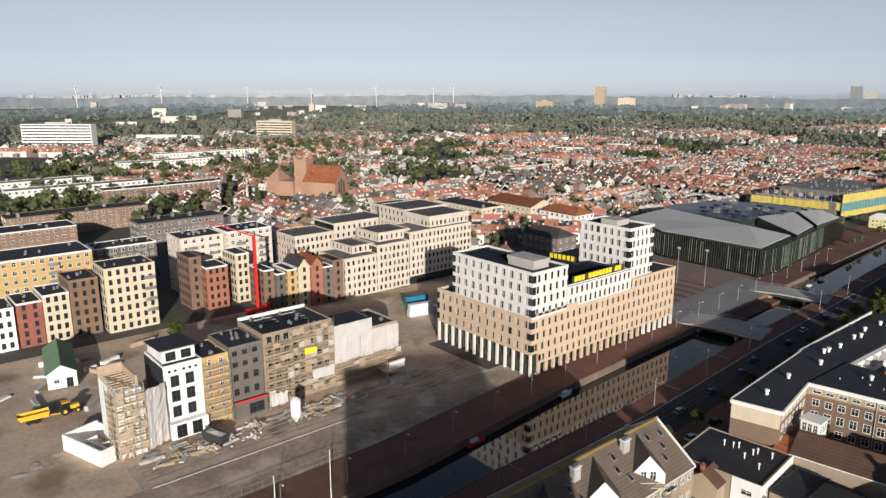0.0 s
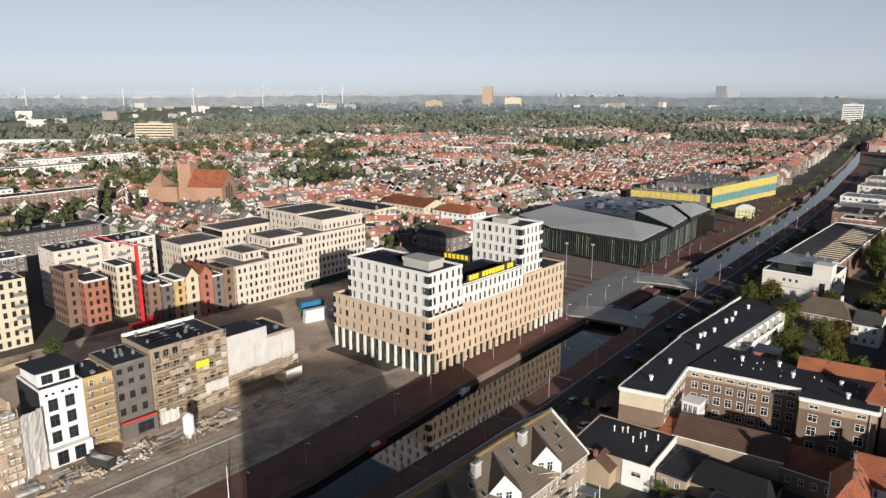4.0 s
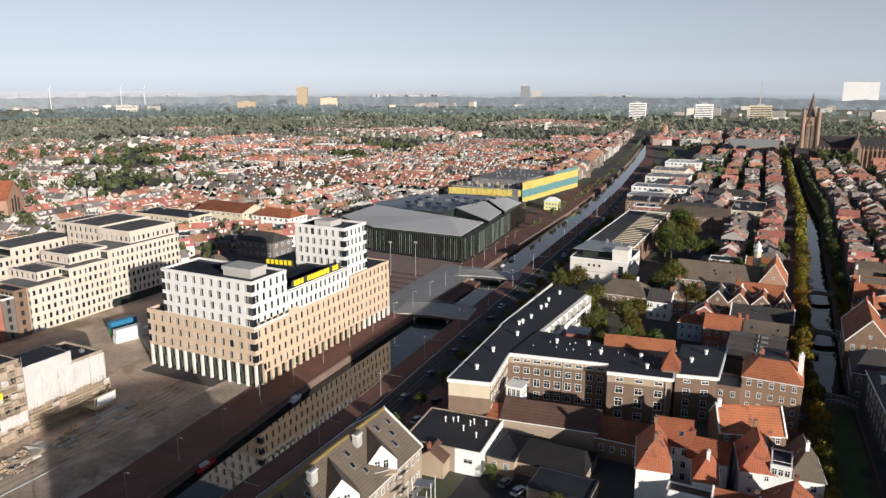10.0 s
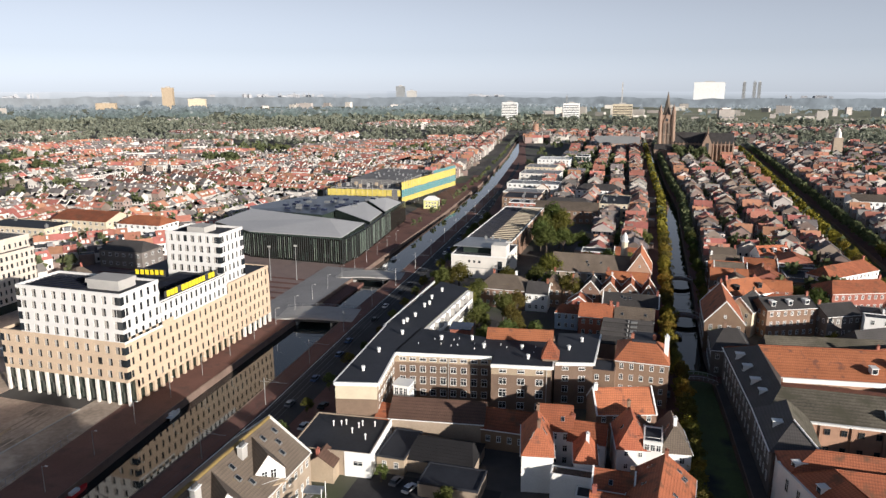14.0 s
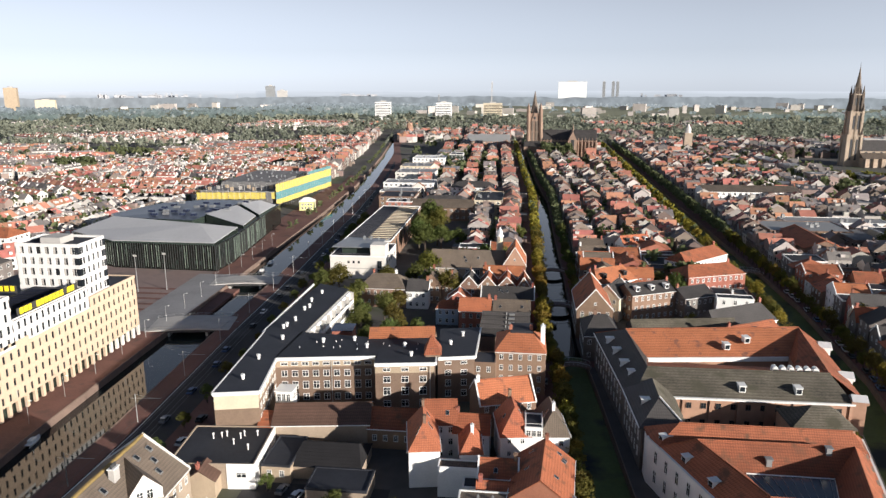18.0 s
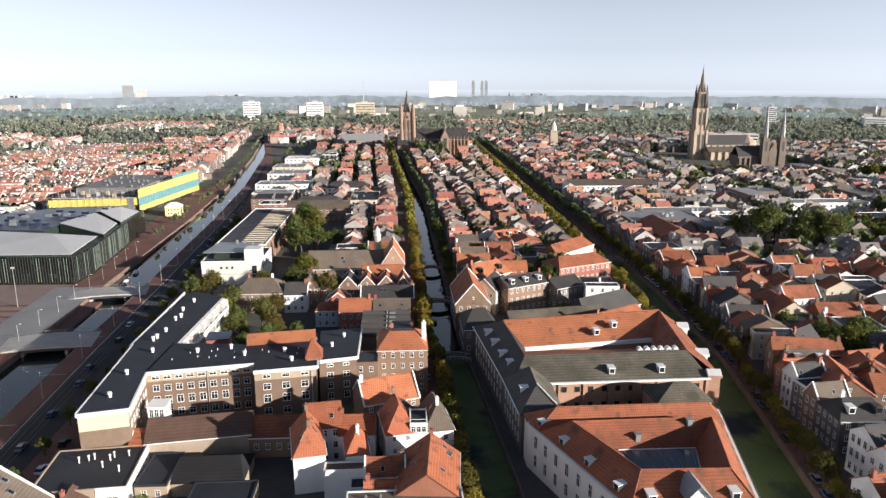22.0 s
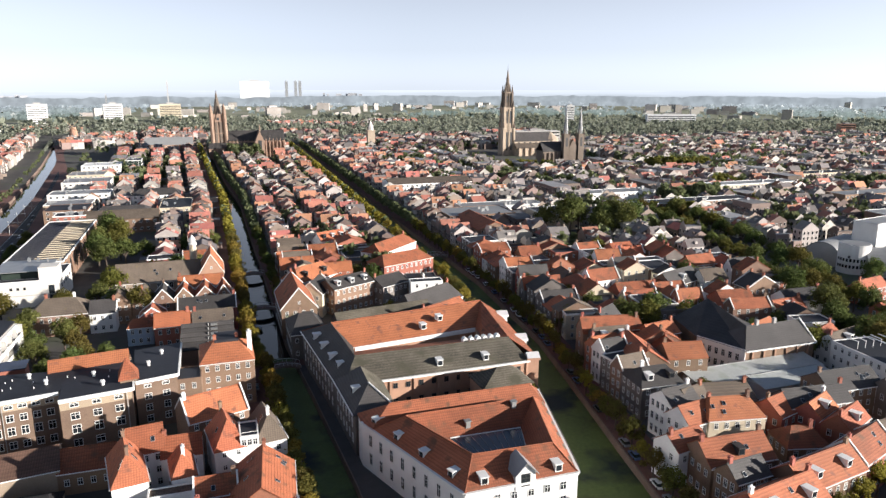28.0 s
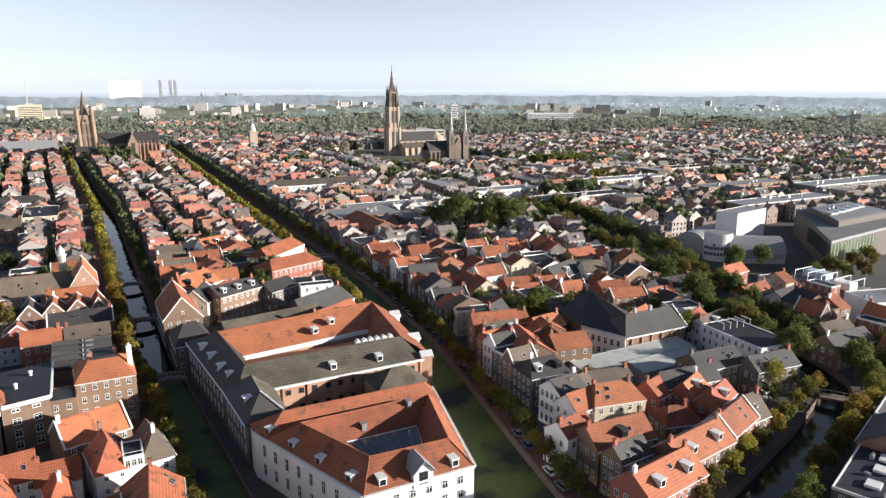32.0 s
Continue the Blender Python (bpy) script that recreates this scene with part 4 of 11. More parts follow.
stone_volume(-268, -248, 157, 174, 0, 17.6, 6, 7)
stone_volume(-268, -248, 174.01, 192, 0, 21.0, 7, 0)
stone_volume(-268, -248, 192.01, 230, 0, 24.5, 15, 0, dark_base=3.6)
stone_volume(-270, -253, 164, 176, 17.7, 21.2, 4, 5)
stone_volume(-270, -253, 178, 196, 21.1, 25.2, 6, 4)
stone_volume(-270, -250, 205, 230, 24.6, 29.8, 9, 6)
stone_volume(-290, -268.5, 205, 232, 0, 30.5, 0, 6, joined=True)
stone_volume(-316, -296, 160, 182, 0, 19.0, 8, 7, joined=True)
stone_volume(-316, -296, 182.01, 215, 0, 22.5, 10, 0, joined=True)
stone_volume(-312, -290.5, 215.01, 235, 0, 27.5, 0, 8, joined=True)

# the black glass station hall with the folded grey roof
st = thing("station_hall", -200, 380, 0, "black glass station hall under a folded grey roof", "building")
sx, sy = -200, 380
reserve(-250, -140, 315, 470)
foot = [(-150, 325), (-149, 345), (-152, 375), (-156, 410), (-160, 450), (-200, 458), (-240, 430), (-246, 385), (-238, 345), (-205, 327)]
fl = [(x - sx, y - sy) for x, y in foot]
part("glass_body", MB().prism(fl, 0.0, 13.2), M_DARKGLASS, st)
part("flat_roof", MB().prism([(x * 0.985, y * 0.985) for x, y in fl], 13.2, 13.4), M_BITUMEN, st)


def shard(pts, label="grey folded roof sheet"):
    """A folded roof plate on black glass sides; pts are x, y, z round its edge."""
    p = [(x - sx, y - sy) for x, y, _ in pts]
    part("roof_side", MB().prism(p, 13.0, [z - 0.3 for _, _, z in pts]), M_DARKGLASS, st)
    part("roof_plane", MB().slab([(x - sx, y - sy, z) for x, y, z in pts], 0.3), M_SOLARROOF if "solar" in label else M_HALLROOF, st, label)


shard([(-150.2, 325.2, 14.6), (-170.5, 353, 18.5), (-228, 368, 18.5), (-238, 345.4, 14.4), (-205, 327.2, 14.2)])
shard([(-150.2, 325.2, 14.6), (-150.6, 356, 16.4), (-170.5, 353, 18.5)])
shard([(-151.6, 366, 15.3), (-155.2, 394, 15.6), (-173, 410, 18.8), (-179, 379, 19.0)])
shard([(-155.6, 400, 15.2), (-159.5, 440, 14.2), (-169, 437, 17.4), (-174, 417, 18.8)])
shard([(-181, 366, 17.6), (-178, 412, 17.6), (-178, 440, 16.4), (-205, 450, 15.6), (-232, 430, 15.6), (-240, 385, 16.6), (-229, 371, 17.6)], "dark roof field with solar panels")
for i in range(30):
    xx, yy = R1.uniform(-215, -172) - sx, R1.uniform(375, 425) - sy
    part("roof_unit", MB().box(xx - 1.6, xx + 1.6, yy - 1.0, yy + 1.0, 18.0, 19.2).box(xx - 1.4, xx + 1.4, yy - 0.8, yy + 0.8, 19.2, 19.3), M_SOLAR if i % 3 else M_STEEL, st)
# vertical glass fins along the two seen sides
fin = MB().box(-0.06, 0.06, -0.22, 0.0, 0.4, 13.2).mesh("fin", M_DFRAME)
pale_fin = MB().box(-0.09, 0.09, -0.22, 0.0, 1.2, 12.6).mesh("pale_fin", M_FIN)
cell = MB().box(-0.48, 0.48, -0.06, 0.0, 0.0, 1.9).mesh("glass_cell", M_DARKGLASS)
for (xa, ya), (xb, yb), n in (((-205, 327), (-150, 325), 44), ((-150, 325), (-149, 345), 14), ((-149, 345), (-152, 375), 20), ((-152, 375), (-156, 410), 22), ((-238, 345), (-205, 327), 20)):
    a = math.degrees(math.atan2(yb - ya, xb - xa))
    for i in range(n + 1):
        k = i / n
        part("fin", fin if R1.random() < 0.55 else pale_fin, None, st, at=pose(xa + (xb - xa) * k - sx, ya + (yb - ya) * k - sy, 0, 0, 0, a))
        for r in range(1 if i % 2 else 0):
            if i < n:
                k2 = (i + 0.5) / n
                part("glass_cell", cell, None, st, at=pose(xa + (xb - xa) * k2 - sx, ya + (yb - ya) * k2 - sy, R1.choice((1.0, 3.2, 5.4, 7.6, 9.8)) + 0.01, 0, 0, a))

# building wrapped in yellow and green nets
wr = thing("wrapped_building", -205, 550, 0, "unfinished building wrapped in yellow and green scaffold nets", "building")
reserve(-245, -172, 490, 612)
for k, (a, b, z0, z1) in enumerate(((-38, 20, 0, 12.0), (-30, 18, 12.0, 16.4))):
    part("concrete_frame", MB().box(a + 1.2, b - 1.2, -45 + k * 22, 54 - k * 3, z0, z1), M_GREYROOF, wr, "raw concrete storeys under construction")
for k in range(12):
    part("scaffold_frame", MB().path([(-34 + k * 4.4, -40 + (k % 3) * 9, 12.0), (-34 + k * 4.4, -40 + (k % 3) * 9, 16.8), (-30 + k * 4.4, -40 + (k % 3) * 9, 16.8), (-30 + k * 4.4, -40 + (k % 3) * 9, 12.0)], 0.14, 4), M_CONC, wr)
    part("shuttering", MB().box(-33 + k * 4.4, -30.4 + k * 4.4, -39 + (k % 4) * 6, -38.6 + (k % 4) * 6, 12.0, 14.6), M_CONC if k % 2 else M_WOOD, wr)
for i in range(9):
    for z0, z1, m in ((2.6, 6.4, M_YELNET), (6.45, 12.0, M_GREENNET), (12.05, 18.0, M_YELNET), (18.05, 20.6, M_GREENNET)):
        if z1 < 20 or i > 4:
            part("net", MB().sheet((22.5 + i * 1.5, -45 + i * 11.6), (22.5 + (i + 1) * 1.5, -45 + (i + 1) * 11.6 - 0.15), z0, z1, 0.15, i + int(z0)), m, wr)
for i in range(5):
    part("net", MB().sheet((-36 + i * 11.6, -52 + i * 1.6), (-36 + (i + 1) * 11.6 - 0.15, -52 + (i + 1) * 1.6), 7.0, 12.0, 0.15, i + 20), M_YELNET, wr)
    part("floor_edge", MB().box(-36 + i * 11.6, -25 + i * 11.6, -46.4, -46.0, 12.2, 12.7), M_CONC, wr)
for i in range(26):
    part("scaffold_pole", MB().tube((22.9 + i * 0.52, -45 + i * 4, 0), (22.9 + i * 0.52, -45 + i * 4, 21), 0.07), M_STEEL, wr)
for i in range(14):
    part("scaffold_pole", MB().tube((-36 + i * 4, -53.4 + i * 0.55, 0), (-36 + i * 4, -53.4 + i * 0.55, 16), 0.07), M_STEEL, wr)
roof_bits(wr, -26, 14, -20, 46, 16.4, R1, 24, 1.6)
kiosk = thing("site_cabin", -158, 503, 10, "pale yellow site cabin with a white hipped roof", "cabin")
part("body", MB().box(-5.5, 5.5, -4.5, 4.5, 0, 6.4), M_PALEYEL, kiosk)
part("roof", MB().add([(-6, -5, 6.4), (6, -5, 6.4), (6, 5, 6.4), (-6, 5, 6.4), (-2, 0, 9.2), (2, 0, 9.2)], [(0, 1, 5, 4), (1, 2, 5), (2, 3, 4, 5), (3, 0, 4), (3, 2, 1, 0)]), M_PLASTER, kiosk)
windows_on(kiosk, -5.5, -4.5, 5.5, -4.5, [2.0, 4.6], 4, 1.3, 1.4)
windows_on(kiosk, 5.5, -4.5, 5.5, 4.5, [2.0, 4.6], 3, 1.3, 1.4)
# ---- houses ----
CHIM = MB().box(-0.45, 0.45, -0.35, 0.35, -1.6, 1.2).box(-0.55, 0.55, -0.45, 0.45, 1.2, 1.38).tube((-0.2, 0, 1.38), (-0.2, 0, 1.75), 0.12).tube((0.2, 0, 1.38), (0.2, 0, 1.75), 0.12)
CHIM_M = [CHIM.mesh("chimney", m) for m in (M_REDBRICK, M_BROWNBRICK, M_PLASTER)]
DORM = [MB().box(-0.8, 0.8, -0.9, 1.6, -0.2, 1.5).box(-1.0, 1.0, -1.05, 1.7, 1.5, 1.66).mesh("dormer", m) for m in (M_FRAME, M_DTILE, M_SLATE)]
DORMWIN = MB().box(-0.62, 0.62, -0.94, -0.88, 0.05, 1.3).mesh("dormer_pane", M_GLASS)
SKYL = MB().box(-0.45, 0.45, -0.6, 0.6, 0.0, 0.09).mesh("skylight", M_STEEL)
SKYLP = MB().box(-0.37, 0.37, -0.52, 0.52, 0.09, 0.11).mesh("skylight_pane", M_GLASS)
H0 = random.Random(5)


def house(name, x, y, w, d, h, rh=0.0, ridge="x", wall=None, roof=None, rz=0.0, hip=0.0, win="se", floors=None, chim=1, dormers=0, sky=0, label="", group="", wstyle="cross", over=0.25, gut=True, z=0.0, par=0.0, cat="house", wgap=2.6, wsize=(1.15, 1.7), top=None, pane=False, far=False, rim=None):
    """One house: walls with gables, roof slabs, gutters, chimneys, windows; ridge x, y or flat. hip: how far the ridge ends lie in."""
    far = far or (name == "town_house" and math.hypot(x, y) > 225)
    rnd = H0
    t = thing(name, x, y, rz, label, cat, group, z)
    a, b = w / 2, d / 2
    m = MB()
    if ridge == "flat":
        m.box(-a, a, -b, b, 0, h)
        part("wall", m, wall, t)
        ro = MB().box(-a + 0.3, a - 0.3, -b + 0.3, b - 0.3, h, h + 0.08)
        part("roof", ro, roof, t)
        p = par or 0.35
        part("parapet", MB().box(-a - 0.06, a + 0.06, -b - 0.06, -b + 0.3, h - 0.3, h + p).box(-a - 0.06, a + 0.06, b - 0.3, b + 0.06, h - 0.3, h + p).box(-a - 0.06, -a + 0.3, -b + 0.3, b - 0.3, h - 0.3, h + p).box(a - 0.3, a + 0.06, -b + 0.3, b - 0.3, h - 0.3, h + p), rim or (M_FRAME if rnd.random() < 0.6 else wall), t)
    else:
        sw = ridge == "y"                       # swap so that the ridge runs along local x in (p, q)
        A, B = (b, a) if sw else (a, b)

        def o(p, q, zz):
            return (-q, p, zz) if sw else (p, q, zz)
        if hip:
            m.box(-a, a, -b, b, 0, h)
        else:
            vs = [o(-A, -B, 0), o(A, -B, 0), o(A, B, 0), o(-A, B, 0), o(-A, -B, h), o(A, -B, h), o(A, B, h), o(-A, B, h), o(-A, 0, h + rh - 0.06), o(A, 0, h + rh - 0.06)]
            m.add(vs, [(3, 2, 1, 0), (0, 1, 5, 4), (2, 3, 7, 6), (1, 2, 6, 9, 5), (3, 0, 4, 8, 7), (4, 5, 9, 8), (6, 7, 8, 9)])
        part("wall", m, wall, t)
        k = rh / B
        e, zo = over, h - over * k
        g = (-0.12 if top == "parapet" else 0.15)
        r = MB()
        if hip:
            R = A - hip
            Ae = A + e
            vs = [o(-Ae, -B - e, zo), o(Ae, -B - e, zo), o(Ae, B + e, zo), o(-Ae, B + e, zo), o(-R, 0, h + rh), o(R, 0, h + rh)]
            r.add(vs, [(3, 2, 1, 0), (0, 1, 5, 4), (1, 2, 5), (2, 3, 4, 5), (3, 0, 4)])
            part("roof", r, roof, t)
        else:
            th = 0.22
            for s in (-1, 1):
                q4 = [o(-A - g, s * (B + e), zo + 0.1), o(A + g, s * (B + e), zo + 0.1), o(A + g, 0, h + rh + 0.1), o(-A - g, 0, h + rh + 0.1)]
                r.slab(q4, th)
            part("roof", r, roof, t)
            part("ridge_tiles", MB().tube(o(-A - g, 0, h + rh + 0.1), o(A + g, 0, h + rh + 0.1), 0.17), M_TILE2 if roof in (M_TILE, M_TILE2) else roof, t)
            if top == "parapet":
                for s in (-1, 1):
                    pm = MB()
                    p0, p1 = s * (A + 0.1), s * (A - 0.3)
                    prof = [(-B - 0.3, h - 0.35), (0, h + rh + 0.1), (B + 0.3, h - 0.35), (B + 0.3, h + 0.2), (0, h + rh + 0.62), (-B - 0.3, h + 0.2)]
                    pm.add([o(p0, q, zz) for q, zz in prof] + [o(p1, q, zz) for q, zz in prof], [(0, 1, 4, 5), (1, 2, 3, 4), (6, 11, 10, 7), (7, 10, 9, 8), (5, 4, 10, 11), (4, 3, 9, 10), (0, 6, 7, 1), (1, 7, 8, 2), (0, 5, 11, 6), (2, 8, 9, 3)])
                    part("gable_parapet", pm, M_FRAME, t)
        if gut:
            for s in (-1, 1):
                gm = MB()
                p0, p1 = o(-A, s * (B + e + 0.08), 0), o(A, s * (B + e + 0.08), 0)
                gm.box(min(p0[0], p1[0]) - 0.1, max(p0[0], p1[0]) + 0.1, min(p0[1], p1[1]) - 0.1, max(p0[1], p1[1]) + 0.1, zo - 0.12, zo + 0.08)
                part("gutter", gm, M_FRAME, t)
        for i in range(chim):
            p = rnd.choice((-1, 1)) * (A - max(hip, 0.6) - 0.2) if i < 2 else rnd.uniform(-A / 2, A / 2)
            if i == 1:
                p = -lastp
            lastp = p
            part("chimney", CHIM_M[rnd.randrange(3) if rnd.random() < 0.5 else 0], None, t, at=pose(*o(p, rnd.uniform(-0.4, 0.4), h + rh + 0.1), 0, 0, 90 if sw else 0))
        for i in range(dormers):
            for s in ((-1,) if not sw else (1, -1)):
                p = -A + 2 * A * (i + 0.5) / dormers
                q = s * B * 0.62
                pos = o(p, q, h + rh * 0.38)
                ang = {(-1, False): 0, (1, False): 180, (-1, True): 90, (1, True): -90}[(s, sw)]
                dm = part("dormer", DORM[0 if rnd.random() < 0.7 else 1], None, t, at=pose(*pos, 0, 0, ang))
                part("dormer_pane", DORMWIN, None, dm)
        for i in range(sky):
            s = -1 if (rnd.random() < 0.5 or not sw) else 1
            p, f = rnd.uniform(-A * 0.75, A * 0.75), rnd.uniform(0.3, 0.7)
            q = s * B * (1 - f)
            pos = o(p, q, h + rh * f + 0.13)
            tilt = math.degrees(math.atan2(rh, B))
            mm = pose(*pos, 0, 0, 90 if sw else 0) @ pose(0, 0, 0, -s * tilt, 0, 0)
            sk = part("skylight", SKYL, None, t, at=mm)
            part("skylight_pane", SKYLP, None, sk)
    fl = floors or max(1, int(h / 3.1))
    fh = h / fl
    zs = [fh * (i + 0.55) for i in range(fl)]
    ww, wh = wsize
    joined = (MB(), []) if far else None
    for c, p in (("s", (-a, -b, a, -b)), ("e", (a, -b, a, b)), ("n", (a, b, -a, b)), ("w", (-a, b, -a, -b))):
        if c in win:
            L = math.hypot(p[2] - p[0], p[3] - p[1])
            n = max(1, int((L - 0.6) / wgap))
            windows_on(t, *p, zs, n, ww, min(wh, fh * 0.62), wstyle, edge=0.5, pane=pane, joined=joined)
    if far and joined[0].v:
        me = joined[0].mesh("window_set", M_DFRAME if name == "canal_house" else M_FRAME)
        me.materials.append(M_GLASS)
        me.polygons.foreach_set("material_index", joined[1])
        tagged(part("window_set", me, None, t), kind="stuff")
    if ridge != "flat" and not hip and rh > 2.6:
        # attic window in the gable that looks south or east
        c, p = ("s", (0, -b)) if ridge == "y" else ("e", (a, 0))
        if c in win and not far:
            put_window(t, p[0], p[1], h + rh * 0.32, 0 if c == "s" else 90, 0.9, 1.1, wstyle, pane)
    return t
# ---- building site row ----
reserve(-300, -120, -80, 158)
SITE = "new canal houses on the building site"


def scaffold(parent, x0, y0, x1, y1, h, bay=2.0, lift=2.0, dist=0.5, wide=0.9, net=0.0, seed=3):
    """Tube scaffold along a wall: poles, plank decks, guard boards, braces, and here and there a hanging net."""
    rnd = random.Random(seed)
    L = math.hypot(x1 - x0, y1 - y0)
    ux, uy = (x1 - x0) / L, (y1 - y0) / L
    nx, ny = uy, -ux
    n = max(1, round(L / bay))
    for d in (dist, dist + wide):
        for i in range(n + 1):
            px, py = x0 + ux * L * i / n + nx * d, y0 + uy * L * i / n + ny * d
            part("scaffold_pole", MB().tube((px, py, 0), (px, py, h + rnd.uniform(0.4, 1.6)), 0.075, n=4), M_WOOD if rnd.random() < 0.6 else M_STEEL, parent)
    z, d = lift, dist + wide
    while z < h:
        q = [(x0 + nx * dist, y0 + ny * dist, z), (x1 + nx * dist, y1 + ny * dist, z), (x1 + nx * d, y1 + ny * d, z), (x0 + nx * d, y0 + ny * d, z)]
        part("scaffold_deck", MB().slab(q, 0.1), M_WOOD, parent)
        for k, t_ in ((1.05, 0.09), (0.55, 0.08), (0.12, 0.14)):
            part("guard_board", MB().tube((x0 + nx * d, y0 + ny * d, z + k), (x1 + nx * d, y1 + ny * d, z + k + rnd.gauss(0, 0.05)), t_, n=4), M_WOOD, parent)
        for i in range(n):
            if rnd.random() < 0.3:
                s0, s1 = L * i / n, L * (i + 1) / n
                part("brace", MB().tube((x0 + ux * s0 + nx * d, y0 + uy * s0 + ny * d, z), (x0 + ux * s1 + nx * d, y0 + uy * s1 + ny * d, z + lift), 0.05, n=4), M_STEEL, parent)
            if rnd.random() < net:
                s0, s1 = L * i / n, L * (i + 1) / n
                part("net", MB().sheet((x0 + ux * s0 + nx * (d - 0.1), y0 + uy * s0 + ny * (d - 0.1)), (x0 + ux * s1 + nx * (d - 0.1), y0 + uy * s1 + ny * (d - 0.1)), z + 0.1, z + rnd.uniform(1.2, 1.9), 0.05, rnd.randrange(99), 4, 3), M_NET if rnd.random() < 0.75 else M_PLASTIC, parent)
        z += lift


XF = -174.3
# white house with set-back attic
t = house("canal_house", XF - 7, 60.4, 14, 10, 19.4, ridge="flat", wall=M_PLASTER, roof=M_BITUMEN, win="", label="new white plastered canal house with large dark windows", group=SITE)
for i, z in enumerate((2.3, 6.8, 11.1, 15.2)):
    for k in (-2.3, 1.6):
        put_window(t, 7, k, z, 90, 2.2, 3.0 if i else 3.8, "dark")
for k in (-3.5, -2.0, 0.2, 1.8, 3.4):
    put_window(t, 7, k, 18.0, 90, 0.7, 0.6, "slot")
part("attic", MB().box(-6.6, 4.4, -4.2, 4.4, 19.5, 22.7), M_PLASTER, t)
for k in (-2, 2):
    put_window(t, 4.4, k, 21.1, 90, 2.6, 2.3, "dark")
part("attic_roof", MB().slab([(-7, -5, 22.8), (5.2, -5, 23.5), (5.2, 5, 23.5), (-7, 5, 22.8)], 0.3), M_BITUMEN, t)
part("side_wall", MB().box(-6.9, 6.7, -5.2, -5.02, 0.0, 19.2), M_BITUMEN, t, "black sheeted side wall")
part("entrance_block", MB().box(7.0, 9.2, -4.9, 4.9, 0, 4.4), M_PLASTER, t)
for k in (-2.3, 1.8):
    put_window(t, 9.2, k, 2.1, 90, 2.6, 3.5, "dark")
# yellow brick house in scaffold
t = house("canal_house", XF - 7, 69.2, 13, 7.4, 19.0, ridge="flat", wall=M_YELBRICK, roof=M_BITUMEN, win="e", wstyle="cross", label="unfinished yellow brick canal house behind scaffolding", group=SITE)
scaffold(t, 6.5, -3.5, 6.5, 3.5, 17)
roof_bits(t, -5, 5, -3, 3, 19.1, R1, 5)
# dark grey house
t = house("canal_house", XF - 7, 77.8, 14, 9.6, 20.2, ridge="flat", wall=M_GREYBRICK, roof=M_BITUMEN, win="", label="dark grey brick canal house with deep square windows", group=SITE)
for z in (7.2, 11.4, 15.2, 18.4):
    for k in (-3.3, -0.4, 2.6):
        put_window(t, 7, k, z, 90, 1.5, 2.0 if z < 12 else 1.4, "dark")
part("porch", MB().box(7.0, 9.0, -4.8, 4.8, 0, 4.6), M_GREYBRICK, t)
put_window(t, 9.0, 1.4, 2.3, 90, 4.4, 3.0, "dark")
part("porch_rail", MB().box(8.8, 9.0, -4.8, 4.8, 4.6, 5.1), M_RED, t, "red edge strip on the porch roof")
roof_bits(t, -5, 5, -4, 4, 20.3, R1, 7)
# large scaffolded block
t = house("apartment_block", XF - 8, 94, 16, 22, 21.6, ridge="flat", wall=M_TAUPE, roof=M_BITUMEN, win="e", wsize=(1.5, 1.8), wstyle="dark", label="brown brick block under construction behind timber scaffolds", group=SITE, cat="apartment block")
scaffold(t, 8, -11, 8, -3.0, 19.6, dist=0.9, wide=1.4, net=0.25)
scaffold(t, 8, -2.7, 8, 11, 21.6, net=0.45, seed=8)
part("site_banner", MB().sheet((9.62, 1.0), (9.62, 5.0), 13.4, 15.2, 0.05, 5), M_YELSIGN, t, "yellow banner on the scaffold")
part("sheeting", MB().sheet((9.7, 3.4), (9.7, 10.6), 5.0, 8.0, 0.1, 6), M_PLASTIC, t)
part("sheeting", MB().sheet((10.6, -10.8), (10.6, -5.6), 1.0, 4.6, 0.15, 7), M_PLASTIC, t)
part("upper_parapet", MB().box(-8, -7.4, -11, 11, 21.7, 22.7), M_FRAME, t)
for i in range(8):
    part("solar_panel", MB().slab([(-5 + (i % 4) * 2.4, -8 + (i // 4) * 8, 21.9), (-3 + (i % 4) * 2.4, -8 + (i // 4) * 8, 22.3), (-3 + (i % 4) * 2.4, -2 + (i // 4) * 8, 22.3), (-5 + (i % 4) * 2.4, -2 + (i // 4) * 8, 21.9)], 0.06), M_SOLAR, t)
roof_bits(t, -7, 6, -10, 10, 21.7, R1, 9, 0.9)
# white wrapped block
t = house("apartment_block", XF - 8, 117.4, 16, 24, 15.2, ridge="flat", wall=M_TAUPE, roof=M_BITUMEN, win="", label="low block wrapped in white plastic sheeting", group=SITE, cat="apartment block", par=0.8)
for k in range(5):
    part("sheeting", MB().sheet((8.5, -11.9 + k * 4.78), (8.5, -7.2 + k * 4.78), 7.2 + 0.4 * (k % 2), 15.6 - 0.3 * (k > 2), 0.09, 11 + k, 8, 10), M_PLASTIC, t, "taut white plastic sheet")
part("sheeting", MB().sheet((8.4, 12.3), (-6.0, 12.3), 5.6, 15.2, 0.12, 21), M_PLASTIC, t)
part("sheeting", MB().sheet((8.5, -11.8), (8.5, 2.0), 15.7, 19.2, 0.08, 22), M_PLASTIC, t)
part("upper_store", MB().box(-2.0, 8.2, -11.8, 1.8, 15.3, 19.0), M_PLASTIC, t)
part("upper_roof", MB().box(-1.6, 7.8, -11.4, 1.4, 19.01, 19.1), M_BITUMEN, t)
scaffold(t, 8.2, -12, 8.2, 12, 7.4, wide=1.3, net=0.3, seed=12)
